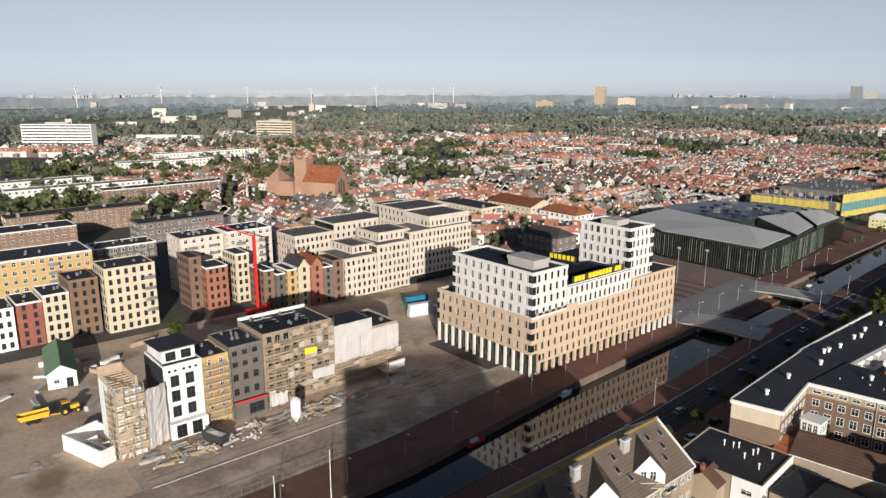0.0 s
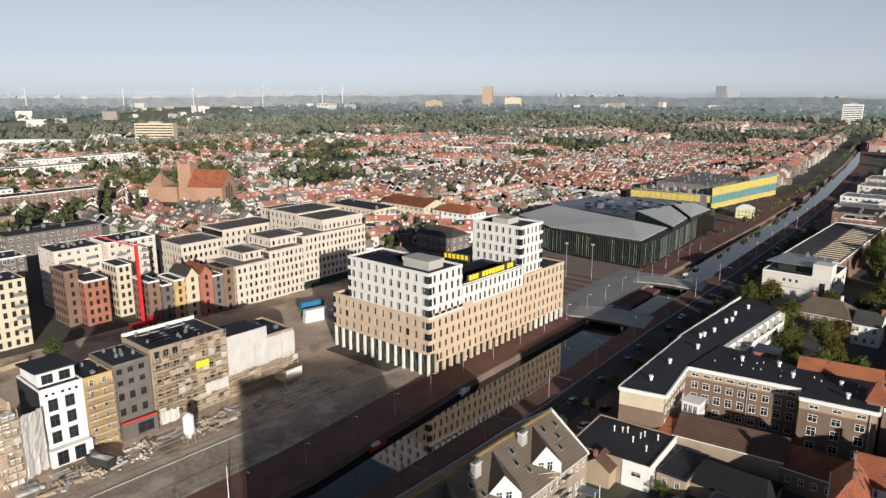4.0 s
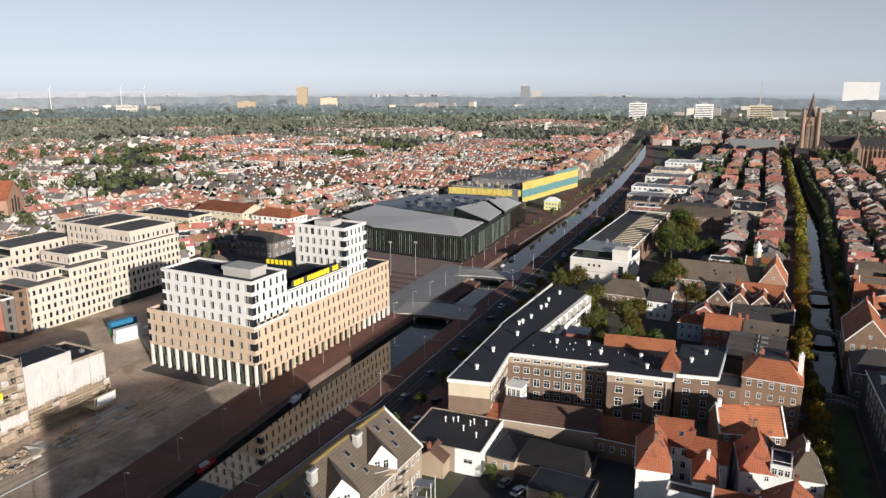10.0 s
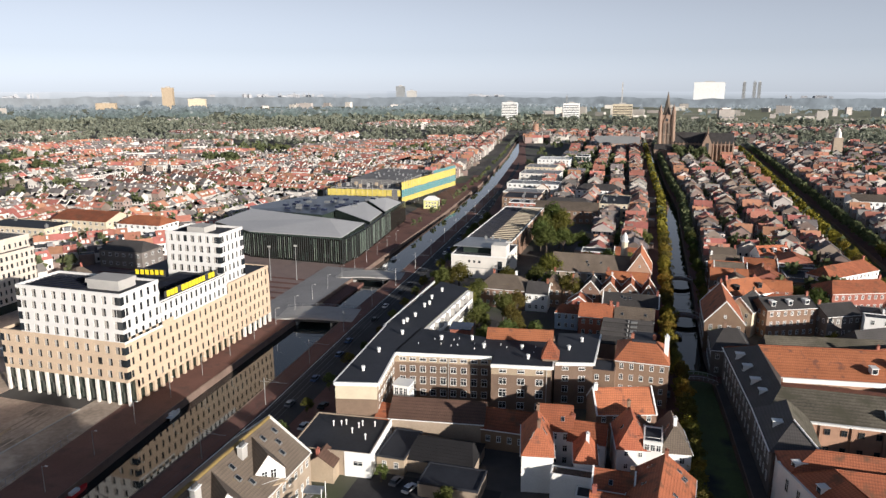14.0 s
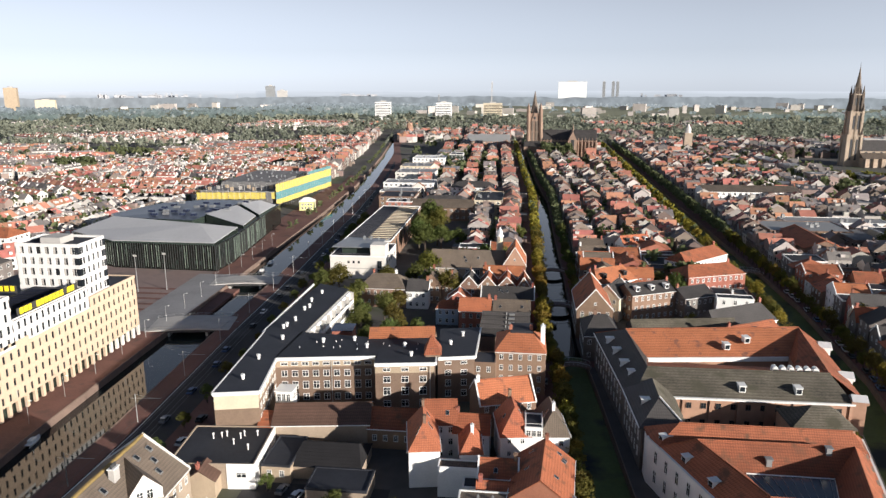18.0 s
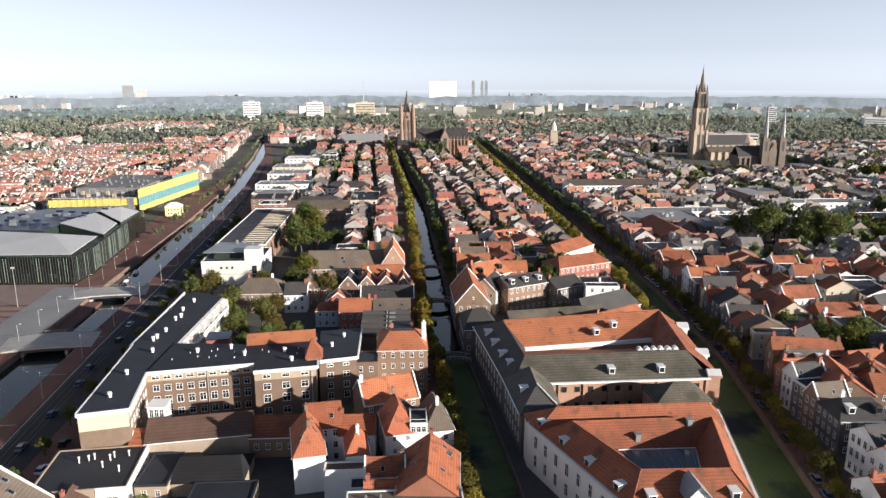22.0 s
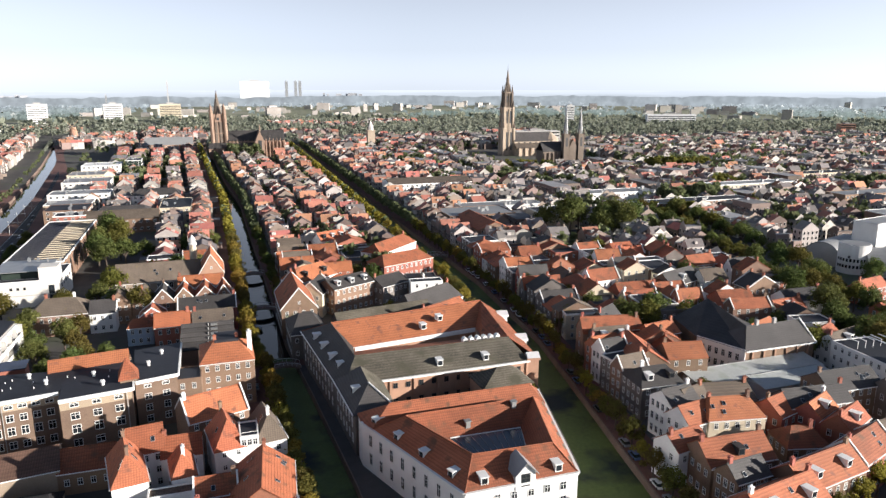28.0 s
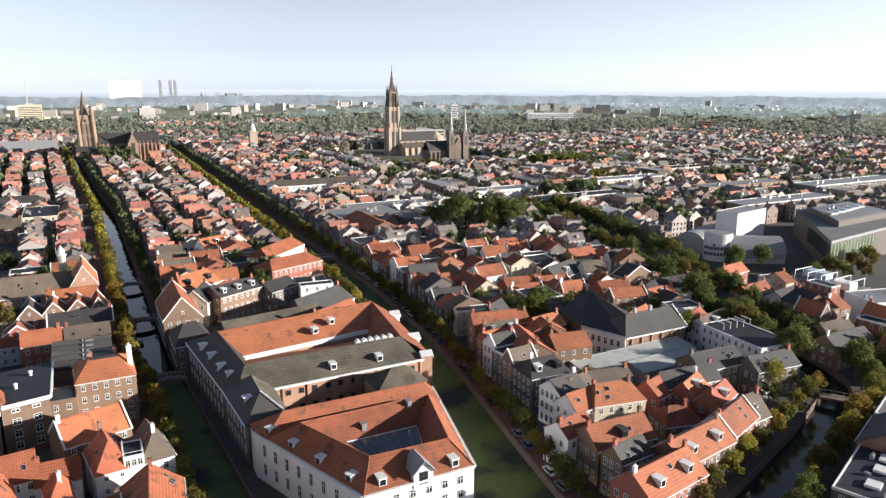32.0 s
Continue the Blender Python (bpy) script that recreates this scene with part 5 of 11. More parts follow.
part("timber_platform", MB().box(9.8, 15.5, 2.5, 9.8, 2.6, 2.85), M_WOOD, t)
for x, y in ((10, 2.8), (15.2, 2.8), (10, 9.5), (15.2, 9.5)):
    part("platform_post", MB().tube((x, y, 0), (x, y, 6.0), 0.12, n=4), M_WOOD, t)
part("platform_panel", MB().box(15.1, 15.25, 3.5, 9.4, 3.2, 5.6), M_PLASTER, t)
part("platform_beam", MB().box(15.0, 15.3, 2.6, 9.7, 5.7, 6.0), M_WOOD, t)
roof_bits(t, -6, 5, 3, 10, 15.3, R1, 5, 1.2)
# raw shell with tower and low walls
t = thing("building_shell", -175.4, 42.8, 0, "white shell of an unfinished house with a scaffolded tower", "building", SITE)
part("tower", MB().box(-9, 4.4, -0.4, 6, 0, 17.4), M_PLASTER, t)
part("raw_wall", MB().box(-9, 2.0, 5.4, 6.0, 17.4, 19.8), M_WOOD, t, "raw timber roof wall")
part("raw_wall", MB().box(-9, -8.4, -0.4, 5.4, 17.4, 20.2), M_WOOD, t)
scaffold(t, 4.4, -0.4, 4.4, 6.2, 17.6, bay=1.6, lift=1.8, dist=0.3, net=0.35, seed=15)
scaffold(t, 0.5, -0.4, 4.4, -0.4, 18.0, bay=1.6, lift=1.8, dist=0.2, seed=16)
part("timber_props", MB().tube((5.5, 0, 0), (5.5, 2.5, 4.6), 0.2, n=4).tube((5.5, 2.5, 0), (5.5, 0, 4.6), 0.2, n=4), M_WOOD, t)
part("sheeting", MB().sheet((5.2, 6.4), (2.6, 12.2), 0.4, 16.5, 0.22, 31, 10, 14), M_PLASTIC, t)
part("sheeting", MB().sheet((5.2, 6.4), (-2, 6.6), 8.0, 16.5, 0.25, 32), M_PLASTIC, t)
for x0, x1, y0, y1, z in ((-15.8, 0, 0, 0.4, 4.3), (-0.4, 0, 0.41, 4.2, 4.1), (-15.8, -15.4, 0.41, 9.5, 4.3), (-9.4, -9.1, 0.41, 5.2, 3.7), (-9.1, -0.41, 3.0, 3.3, 3.0), (-5, -4.7, 3.31, 6.5, 3.2), (-15.4, -9.41, 9.1, 9.5, 4.0)):
    part("low_wall", MB().box(x0, x1, y0, y1, 0, z), M_PLASTER, t, "raw white block wall open to the sky", at=pose(5.1, -5.1, 0, 0, 0, 17.7))
for i in range(7):
    part("roof_beam", MB().box(-8.2 + i * 1.75, -8.0 + i * 1.75, -0.3, 5.4, 17.5, 17.9), M_WOOD, t)
for i in range(4):
    part("loose_plank", MB().box(-6 + i * 2.2, -3 + i * 2.4, 0.6 + i * 0.9, 0.9 + i * 0.9, 17.9, 18.05), M_WOOD, t)

# green roofed shed
t = thing("site_shed", -239.3, 44.6, 80, "white shed with a green metal roof", "shed")
part("wall", MB().box(-4, 4, -13, 13, 0, 5).add([(-4, -13, 5), (4, -13, 5), (0, -13, 7.4)], [(0, 1, 2)]), M_PLASTER, t)
part("roof", MB().slab([(-4.5, -13.4, 4.8), (0, -13.4, 7.6), (0, 13.4, 7.6), (-4.5, 13.4, 4.8)], 0.2).slab([(0, -13.4, 7.6), (4.5, -13.4, 4.8), (4.5, 13.4, 4.8), (0, 13.4, 7.6)], 0.2), M_GREEN, t)
put_window(t, -1.5, -13, 2.4, 0, 1.6, 1.4)
put_window(t, 2, -13, 1.6, 0, 1.8, 3.0, "dark")

# canal houses at the back of the site
BACK = "coloured canal houses behind the site"
XB = -272
rows = [(34.5, 8.5, 15.0, M_PLASTER, 0), (43.5, 8, 15.8, M_REDBRICK, 0), (52, 8.5, 17.2, M_CREAM, 0), (61.4, 9.8, 21, M_BROWNBRICK, 0), (76.6, 18, 24.2, M_CREAM, 4)]
for y, w, h, m, _ in rows:
    t = house("canal_house", XB - 7 - (0 if y < 70 else -4), y, 15, w - 0.05, h, ridge="flat", wall=m, roof=M_BITUMEN, far=True, win="es", wgap=2.5, wsize=(1.25, 2.0), label={M_PLASTER: "pale grey plastered canal house", M_GREYBRICK: "grey brick canal house", M_REDBRICK: "red brick canal house with white windows", M_CREAM: "cream canal house with tall windows", M_BROWNBRICK: "brown brick canal house"}[m], group=BACK)
    roof_bits(t, -6, 6, -w / 2 + 1, w / 2 - 1, h + 0.1, R1, 4)
    if y > 70:
        for i in range(4):
            bal = part("balcony", MB().box(7.5, 9.0, 4.5, 8.3, 6 + i * 4.2, 6.25 + i * 4.2).box(8.9, 9.0, 4.5, 8.3, 6.25 + i * 4.2, 7.3 + i * 4.2), M_STEEL, t)
for x, y, w, h, m in ((-282, 104, 5, 21.5, M_BROWNBRICK), (-277.5, 111, 9, 17.4, M_REDBRICK), (-279, 122.8, 6, 20.7, M_CREAM), (-262, 126, 4.6, 16.5, M_BROWNBRICK), (-260.3, 130.4, 4.2, 14.6, M_GREYBRICK), (-258.5, 134.6, 4.2, 16.0, M_YELBRICK), (-256.8, 139.2, 5.0, 17.2, M_CREAM), (-255.4, 144.4, 5.2, 17.2, M_REDBRICK), (-254.8, 149.2, 4.4, 15.6, M_GREYBRICK), (-254.4, 153.8, 4.8, 17.6, M_BROWNBRICK)):
    flat = m in (M_GREYBRICK, M_BROWNBRICK, M_YELBRICK) or y < 124
    t = house("canal_house", x, y, 13, w - 0.05, h, 0 if flat else 3.2, "flat" if flat else "x", m, M_BITUMEN if flat else (M_DTILE if m is M_CREAM else M_TILE2), far=True, win="es", wgap=2.3, wsize=(1.2, 1.9), label={M_GREYBRICK: "narrow grey brick canal house with a flat roof", M_BROWNBRICK: "narrow brown brick canal house with a flat roof", M_YELBRICK: "narrow yellow brick canal house with a flat roof", M_REDBRICK: "narrow red brick canal house", M_CREAM: "narrow cream canal house"}[m], group=BACK, chim=0 if flat else 1)
for x, y, w, d, h, m, lab in ((-316, 44, 22, 59, 24, M_YELBRICK, "yellow brick apartment block with balconies"), (-305, 116, 16, 19, 25, M_OFFICE, "pale apartment block with wide balconies"), (-301, 136.5, 16, 21, 26, M_OFFICE, "pale apartment block with glazed roof storey"), (-330, 92, 14, 26, 20, M_GREYBRICK, "grey apartment block with a solar roof")):
    t = house("apartment_block", x, y, w, d, h, ridge="flat", wall=m, roof=M_BITUMEN, win="es", wgap=3.1, wsize=(1.6, 1.7), label=lab, cat="apartment block", far=True)
    roof_bits(t, -w / 2 + 2, w / 2 - 2, -d / 2 + 2, d / 2 - 2, h + 0.1, R1, 8, 1.4)
    for i in range(int(h // 4)):
        for k in (-0.25, 0.25):
            part("balcony", MB().box(w / 2, w / 2 + 1.4, d * k - 2, d * k + 2, 3.2 + i * 3.4, 3.4 + i * 3.4).box(w / 2 + 1.3, w / 2 + 1.4, d * k - 2, d * k + 2, 3.4 + i * 3.4, 4.4 + i * 3.4), M_STEEL, t)
    reserve(x - w / 2, x + w / 2, y - d / 2, y + d / 2)
reserve(-345, -244, -20, 162)

# red mobile crane standing among the houses
t = thing("mobile_crane", -254.6, 120, 0, "red mobile crane with a folded lattice boom", "crane")
part("carrier", MB().box(-1.4, 1.4, -5, 5, 0.9, 2.3).box(-1.3, 1.3, 3.0, 5, 2.3, 3.4), M_RED, t)
for yy in (-4, -2.2, 2.2, 4):
    for s in (-1, 1):
        part("wheel", MB().tube((s * 1.0, yy, 0.6), (s * 1.5, yy, 0.6), 0.6, n=12), M_TYRE, t)
part("mast", MB().box(-0.5, 0.5, -0.5, 0.5, 2.3, 32), M_RED, t)
part("boom", MB().tube((0, 0, 31.6), (-8, -10, 36), 0.4, 0.25, n=4), M_RED, t)
part("boom_tip", MB().tube((-8, -10, 36), (-12, -14, 37.4), 0.3, 0.2, n=4), M_RED, t)
for i in range(7):
    part("cross_brace", MB().tube((-0.52, -0.52, 3.5 + i * 3.3), (0.52, -0.52, 6.5 + i * 3.3), 0.1, n=4), M_RED, t)

# containers, silo, dumper, heaps, hoarding
for x, y, z, m, rz in ((-219, 173, 0, M_GRN2, 8), (-219.5, 173, 2.6, M_BLUE, 8), (-211, 168, 0, M_CARW, 8), (-210.5, 168, 2.6, M_CARW, 8), (-211, 174, 0, M_CARW, 10)):
    t = thing("container", x, y, rz + 70, {M_GRN2: "green steel container on the site", M_BLUE: "blue container stacked on another one", M_CARW: "white steel container on the site"}[m], "container", "site containers", z)
    ribs = [(-5 + i * 0.25, 1.2 + 0.06 * (i // 2 % 2)) for i in range(41)]
    part("body", MB().prism([(x_, -y_) for x_, y_ in ribs] + ribs[::-1], 0.05, 2.55), m, t)
    part("door", MB().box(5.0, 5.06, -1.1, 1.1, 0.2, 2.4).tube((5.1, -0.3, 0.3), (5.1, -0.3, 2.3), 0.04), m, t)
t = thing("silo", -159, 84, 0, "white mortar silo on steel legs", "silo")
part("tank", MB().tube((0, 0, 3.2), (0, 0, 7.6), 1.4, n=16).tube((0, 0, 1.3), (0, 0, 3.2), 0.3, 1.4, n=16).tube((0, 0, 7.6), (0, 0, 8.3), 1.4, 0.5, n=16), M_PLASTER, t)
for i in range(4):
    a = math.pi / 4 + i * math.pi / 2
    part("leg", MB().tube((1.3 * math.cos(a), 1.3 * math.sin(a), 3.4), (1.6 * math.cos(a), 1.6 * math.sin(a), 0), 0.1), M_STEEL, t)
t = thing("tractor", -207.5, 39.5, 88, "yellow site tractor with large wheels", "tractor")
part("bonnet", MB().box(0.2, 2.6, -0.7, 0.7, 1.2, 2.3), M_DUMP, t)
part("cab", MB().box(-1.6, 0.2, -0.85, 0.85, 1.3, 3.3), M_GLASS, t)
part("cab_roof", MB().box(-1.8, 0.3, -1.0, 1.0, 3.3, 3.55), M_DUMP, t)
for xx, r in ((-1.2, 1.05), (2.0, 0.75)):
    for s in (-1, 1):
        wl = part("wheel", MB().tube((xx, s * 0.95, r), (xx, s * 1.55, r), r, n=14), M_TYRE, t)
        part("rim", MB().tube((xx, s * 1.5, r), (xx, s * 1.6, r), r * 0.5, n=10), M_DUMP, wl)
t = thing("tipping_trailer", -207, 31.5, 84, "yellow tipping trailer coupled to a tractor", "trailer")
part("tipper", MB().add([(-4, -1.3, 1.3), (2.6, -1.3, 1.2), (2.6, 1.3, 1.2), (-4, 1.3, 1.3), (-4.8, -1.5, 2.7), (3.0, -1.5, 2.9), (3.0, 1.5, 2.9), (-4.8, 1.5, 2.7)], [(3, 2, 1, 0), (0, 1, 5, 4), (1, 2, 6, 5), (2, 3, 7, 6), (3, 0, 4, 7)]), M_DUMP, t)
part("drawbar", MB().tube((2.6, 0, 1.0), (5.6, 0, 0.9), 0.15), M_DUMP, t)
for xx in (-2.2, -0.4):
    for s in (-1, 1):
        part("wheel", MB().tube((xx, s * 0.9, 0.65), (xx, s * 1.4, 0.65), 0.65, n=12), M_TYRE, t)
t = thing("skip_container", -165, 64, 20, "black steel waste skip full of rubble", "skip")
part("body", MB().add([(-3.0, -1.4, 0.1), (3.0, -1.4, 0.1), (3.0, 1.4, 0.1), (-3.0, 1.4, 0.1), (-3.6, -1.5, 2.6), (3.6, -1.5, 2.6), (3.6, 1.5, 2.6), (-3.6, 1.5, 2.6)], [(3, 2, 1, 0), (0, 1, 5, 4), (1, 2, 6, 5), (2, 3, 7, 6), (3, 0, 4, 7)]), M_DFRAME, t)
part("rubble", MB().add([(-3.3, -1.4, 2.2), (3.3, -1.4, 2.3), (3.3, 1.4, 2.2), (-3.3, 1.4, 2.3), (0.4, 0.1, 3.0)], [(0, 1, 4), (1, 2, 4), (2, 3, 4), (3, 0, 4)]), M_CONC, t)
HEAP = []
for k in range(4):
    m = MB()
    rr = random.Random(40 + k)
    n, rings = 14, 4
    vs = [(0, 0, 1.0)]
    for r in range(1, rings + 1):
        for i in range(n):
            a = 2 * math.pi * i / n
            q = r / rings
            vs.append((q * 1.0 * math.cos(a) * rr.uniform(0.85, 1.15), q * math.sin(a) * rr.uniform(0.85, 1.15), (1 - q) * rr.uniform(0.8, 1.2) if r < rings else -0.05))
    fs = [(0, 1 + i, 1 + (i + 1) % n) for i in range(n)]
    for r in range(rings - 1):
        for i in range(n):
            fs.append((1 + r * n + i, 1 + (r + 1) * n + i, 1 + (r + 1) * n + (i + 1) % n, 1 + r * n + (i + 1) % n))
    HEAP.append(m.add(vs, fs))
heap_mesh = [HEAP[0].mesh("mound", M_SAND), HEAP[1].mesh("mound", M_LOT), HEAP[2].mesh("mound", M_CONC)]
for i in range(22):
    x, y = R1.uniform(-169, -164), R1.uniform(54, 130)
    if i > 16:
        x, y = R1.uniform(-185, -172), R1.uniform(22, 32)
    ob = new("earth_mound", heap_mesh[R1.randrange(3)])
    ob.matrix_basis = pose(x, y, 0.0, 0, 0, R1.uniform(0, 360)) @ Matrix.Diagonal((R1.uniform(1.2, 3.2), R1.uniform(1.0, 2.4), R1.uniform(0.2, 0.45), 1))
    tagged(ob, "low mound of loose earth on the site", "mound", "earth mounds")
for i in range(16):
    m = MB()
    rr = random.Random(300 + i)
    for k in range(34):
        a, q, s0 = rr.uniform(0, 6.28), abs(rr.gauss(0, 1.3)), rr.uniform(0.12, 0.5)
        c, sn, z = math.cos(a), math.sin(a), max(0.0, 0.9 - q * 0.35) * rr.random()
        e = rr.uniform(0, 3.14)
        ce, se = math.cos(e) * s0, math.sin(e) * s0
        h = rr.uniform(0.1, 0.45)
        x, y = q * c * 1.3, q * sn
        m.add([(x + ce, y + se, z - 0.1), (x - se, y + ce, z - 0.1), (x - ce, y - se, z - 0.1), (x + se, y - ce, z - 0.1), (x + ce * 0.8, y + se * 0.8, z + h), (x - se, y + ce, z + h * 0.8), (x - ce * 0.9, y - se, z + h * 1.1), (x + se, y - ce * 0.8, z + h * 0.7)], [(0, 1, 5, 4), (1, 2, 6, 5), (2, 3, 7, 6), (3, 0, 4, 7), (4, 5, 6, 7)])
    one("rubble_pile", m, (M_CONC, M_TAUPE, M_WOOD, M_TAUPE, M_PLASTIC)[i % 5], "pile of broken blocks and building waste", "rubble", "stuff", at=pose(R1.uniform(-168.5, -160.5), R1.uniform(52, 128), 0.05, 0, 0, R1.uniform(0, 360)))
for i in range(60):
    x, y, a = R1.uniform(-169, -161), R1.uniform(46, 132), R1.choice((R1.uniform(0, 180), 88, 92))
    m = MB()
    nb, Lb = R1.randrange(3, 8), R1.uniform(1.0, 3.2)
    prof = [(-0.09 * nb, 0.03)] + [q for k in range(nb) for q in ((-0.09 * nb + k * 0.18, 0.2 + 0.12 * (k % 3)), (-0.09 * nb + k * 0.18 + 0.15, 0.2 + 0.12 * (k % 3)))] + [(0.09 * nb, 0.03)]
    npf = len(prof)
    m.add([(xx, yy, zz) for xx in (-Lb, Lb) for yy, zz in prof], [tuple(range(npf)), tuple(range(2 * npf - 1, npf - 1, -1))] + [(j, npf + j, npf + (j + 1) % npf, (j + 1) % npf) for j in range(npf)])
    one("timber_bundle", m, (M_WOOD, M_STEEL, M_PLASTIC)[i % 3], ("scaffold boards stacked on the ground", "bundle of steel pipes on the ground", "stack of white panels on the ground")[i % 3], "material stack", group="material stacks", at=pose(x, y, 0, 0, 0, a))
for i in range(26):
    x, y, a = R1.uniform(-250, -205), R1.uniform(10, 110), R1.uniform(0, 180)
    L = R1.uniform(1.5, 5)
    one("concrete_element", MB().box(-L, L, -0.6, 0.6, 0.02, R1.uniform(0.5, 1.6)).box(-L * 0.8, -L * 0.6, -0.8, 0.8, 0.02, 0.3), (M_CONC, M_PLASTER, M_WOOD)[i % 3], "concrete slabs and barriers stored on the site", "concrete", group="site stores", at=pose(x, y, 0, 0, 0, a))
fence = MB()
for i in range(60):
    y = -20 + i * 2.6
    xx = interp(C1L, y) - 15.5
    fence.tube((xx, y, 0), (xx, y, 2.0), 0.05, n=4).tube((xx, y, 1.9), (interp(C1L, y + 2.6) - 15.5, y + 2.6, 1.9), 0.04, n=4).tube((xx, y, 0.4), (interp(C1L, y + 2.6) - 15.5, y + 2.6, 0.4), 0.04, n=4)
one("site_fence", fence, M_STEEL, "row of temporary steel mesh fences", "fence", group="")

# ---- school building with the dark flat roof ----
sc = thing("school_building", -60, 180, 0, "brown brick school wings with a dark flat roof and white windows", "school building")
cx, cy = -60, 180
reserve(-90, 10, 90, 312)
ZR = 15.1


def sl(*pts):
    return [(p[0] - cx, p[1] - cy, *p[2:]) for p in pts]


WINGS = (([(-75.7, 157), (-64.9, 159.5), (-68.2, 181.5), (-67.2, 202.9), (-78.8, 202.9)], ZR), ([(-68.18, 181.52), (-40.2, 186.2), (-39.6, 200.2), (-67.2, 202.88)], ZR),
         ([(-39.2, 180.6), (-22.8, 183.3), (-24.6, 203), (-40.1, 200.4)], ZR + 0.02), ([(-79.7, 202.95), (-67.2, 202.95), (-64.7, 252.6), (-77.2, 258.9)], ZR - 0.5), ([(-22.7, 189.6), (-12.3, 192.0), (-12.3, 216.5), (-24.5, 213.5)], ZR - 1.0))
for foot_, h in WINGS:
    part("wing", MB().prism(sl(*foot_), 0, h), M_SCHOOL if foot_[0][1] == 157 else M_SCHOOL2, sc)
    mx_, my_ = sum(p[0] for p in foot_) / len(foot_), sum(p[1] for p in foot_) / len(foot_)
    part("roof", MB().prism(sl(*[(x + (0.25 if x > mx_ else -0.25), y + (0.25 if y > my_ else -0.25)) for x, y in foot_]), h + 0.01, h + 0.25), M_BITUMEN, sc)
for (xa, ya), (xb, yb), h in (((-75.9, 156.8), (-64.7, 159.3), ZR), ((-64.6, 159.4), (-68.0, 181.3), ZR), ((-68.0, 181.2), (-40.2, 185.9), ZR), ((-78.9, 202.9), (-75.9, 157), ZR), ((-39.3, 180.3), (-22.6, 183.05), ZR), ((-22.5, 183.1), (-23.1, 189.4), ZR), ((-22.5, 189.3), (-12.1, 191.7), ZR - 1.0), ((-12.0, 191.8), (-12.0, 216.4), ZR - 1.0), ((-79.9, 259), (-79.9, 203), ZR - 0.5)):
    d = math.hypot(xb - xa, yb - ya)
    nx, ny = (yb - ya) / d * 0.35, -(xb - xa) / d * 0.35
    part("eaves_board", MB().slab(sl((xa + nx, ya + ny, h + 0.32), (xb + nx, yb + ny, h + 0.32), (xb - nx * 0.3, yb - ny * 0.3, h + 0.32), (xa - nx * 0.3, ya - ny * 0.3, h + 0.32)), 0.95), M_FRAME, sc, "white eaves board")


def school_wall(a, b, rows, e=0.06):
    """Rows of (height, count, width, tall) windows on the wall from a to b."""
    d = math.hypot(b[0] - a[0], b[1] - a[1])
    nx, ny = (b[1] - a[1]) / d * e, -(b[0] - a[0]) / d * e
    for z, n, w, h in rows:
        windows_on(sc, a[0] + nx - cx, a[1] + ny - cy, b[0] + nx - cx, b[1] + ny - cy, [z], n, w, h, edge=0.7)


def band(a, b, z0, z1):
    d = math.hypot(b[0] - a[0], b[1] - a[1])
    nx, ny = (b[1] - a[1]) / d * 0.05, -(b[0] - a[0]) / d * 0.05
    part("wall_band", MB().prism(sl((a[0] + nx, a[1] + ny), (b[0] + nx, b[1] + ny), (b[0] - nx, b[1] - ny), (a[0] - nx, a[1] - ny)), z0, z1), M_CREAM if a[1] == 157 else M_TAN, sc, "rendered band under the eaves")


band((-75.7, 157), (-64.9, 159.5), 10.6, ZR - 0.6)
band((-64.9, 159.5), (-68.15, 181.3), 12.2, ZR - 0.6)
band((-68.1, 181.52), (-40.3, 186.2), 12.3, ZR - 0.6)
band((-39.2, 180.6), (-22.9, 183.3), 12.3, ZR - 0.6)
school_wall((-68.0, 181.52), (-40.2, 186.2), ((13.4, 9, 2.0, 1.1), (10.4, 9, 1.75, 1.9), (6.9, 9, 1.75, 2.3), (3.2, 9, 1.75, 2.0)))
school_wall((-39.2, 180.6), (-22.8, 183.3), ((13.4, 3, 2.1, 1.1), (10.4, 3, 2.1, 1.9), (6.9, 3, 2.1, 2.4), (3.2, 3, 2.1, 2.0)))
school_wall((-64.9, 159.5), (-68.2, 181.5), ((13.2, 7, 1.5, 1.1), (10.4, 7, 1.5, 1.7), (7.2, 7, 1.5, 1.7)))
school_wall((-22.7, 189.6), (-12.3, 192.0), ((12.4, 2, 1.9, 1.0), (9.4, 2, 1.9, 1.7), (6.2, 2, 1.7, 2.0), (3.0, 2, 1.7, 2.0)))
part("downpipe", MB().tube(*sl((-52.6, 183.9, 0.2), (-52.6, 183.9, ZR - 0.7)), 0.11), M_CONC, sc)
part("drainpipe", MB().tube(*sl((-24.0, 182.7, 0.2), (-24.0, 182.7, ZR - 0.7)), 0.11), M_CONC, sc)
part("stair_turret", MB().prism(sl((-25.8, 186.6), (-21.6, 187.4), (-22.4, 193.4), (-26.6, 192.6)), ZR + 0.26, ZR + 1.0), M_SCHOOL, sc)
part("turret_roof", MB().add(sl((-26.2, 186.0, ZR + 1.0), (-21.2, 186.8, ZR + 1.0), (-22.0, 194.0, ZR + 1.0), (-27.0, 193.2, ZR + 1.0), (-24.8, 192.6, ZR + 5.2)), [(0, 1, 4), (1, 2, 4), (2, 3, 4), (3, 0, 4), (3, 2, 1, 0)]), M_TILE, sc, "orange tiled hipped turret roof")
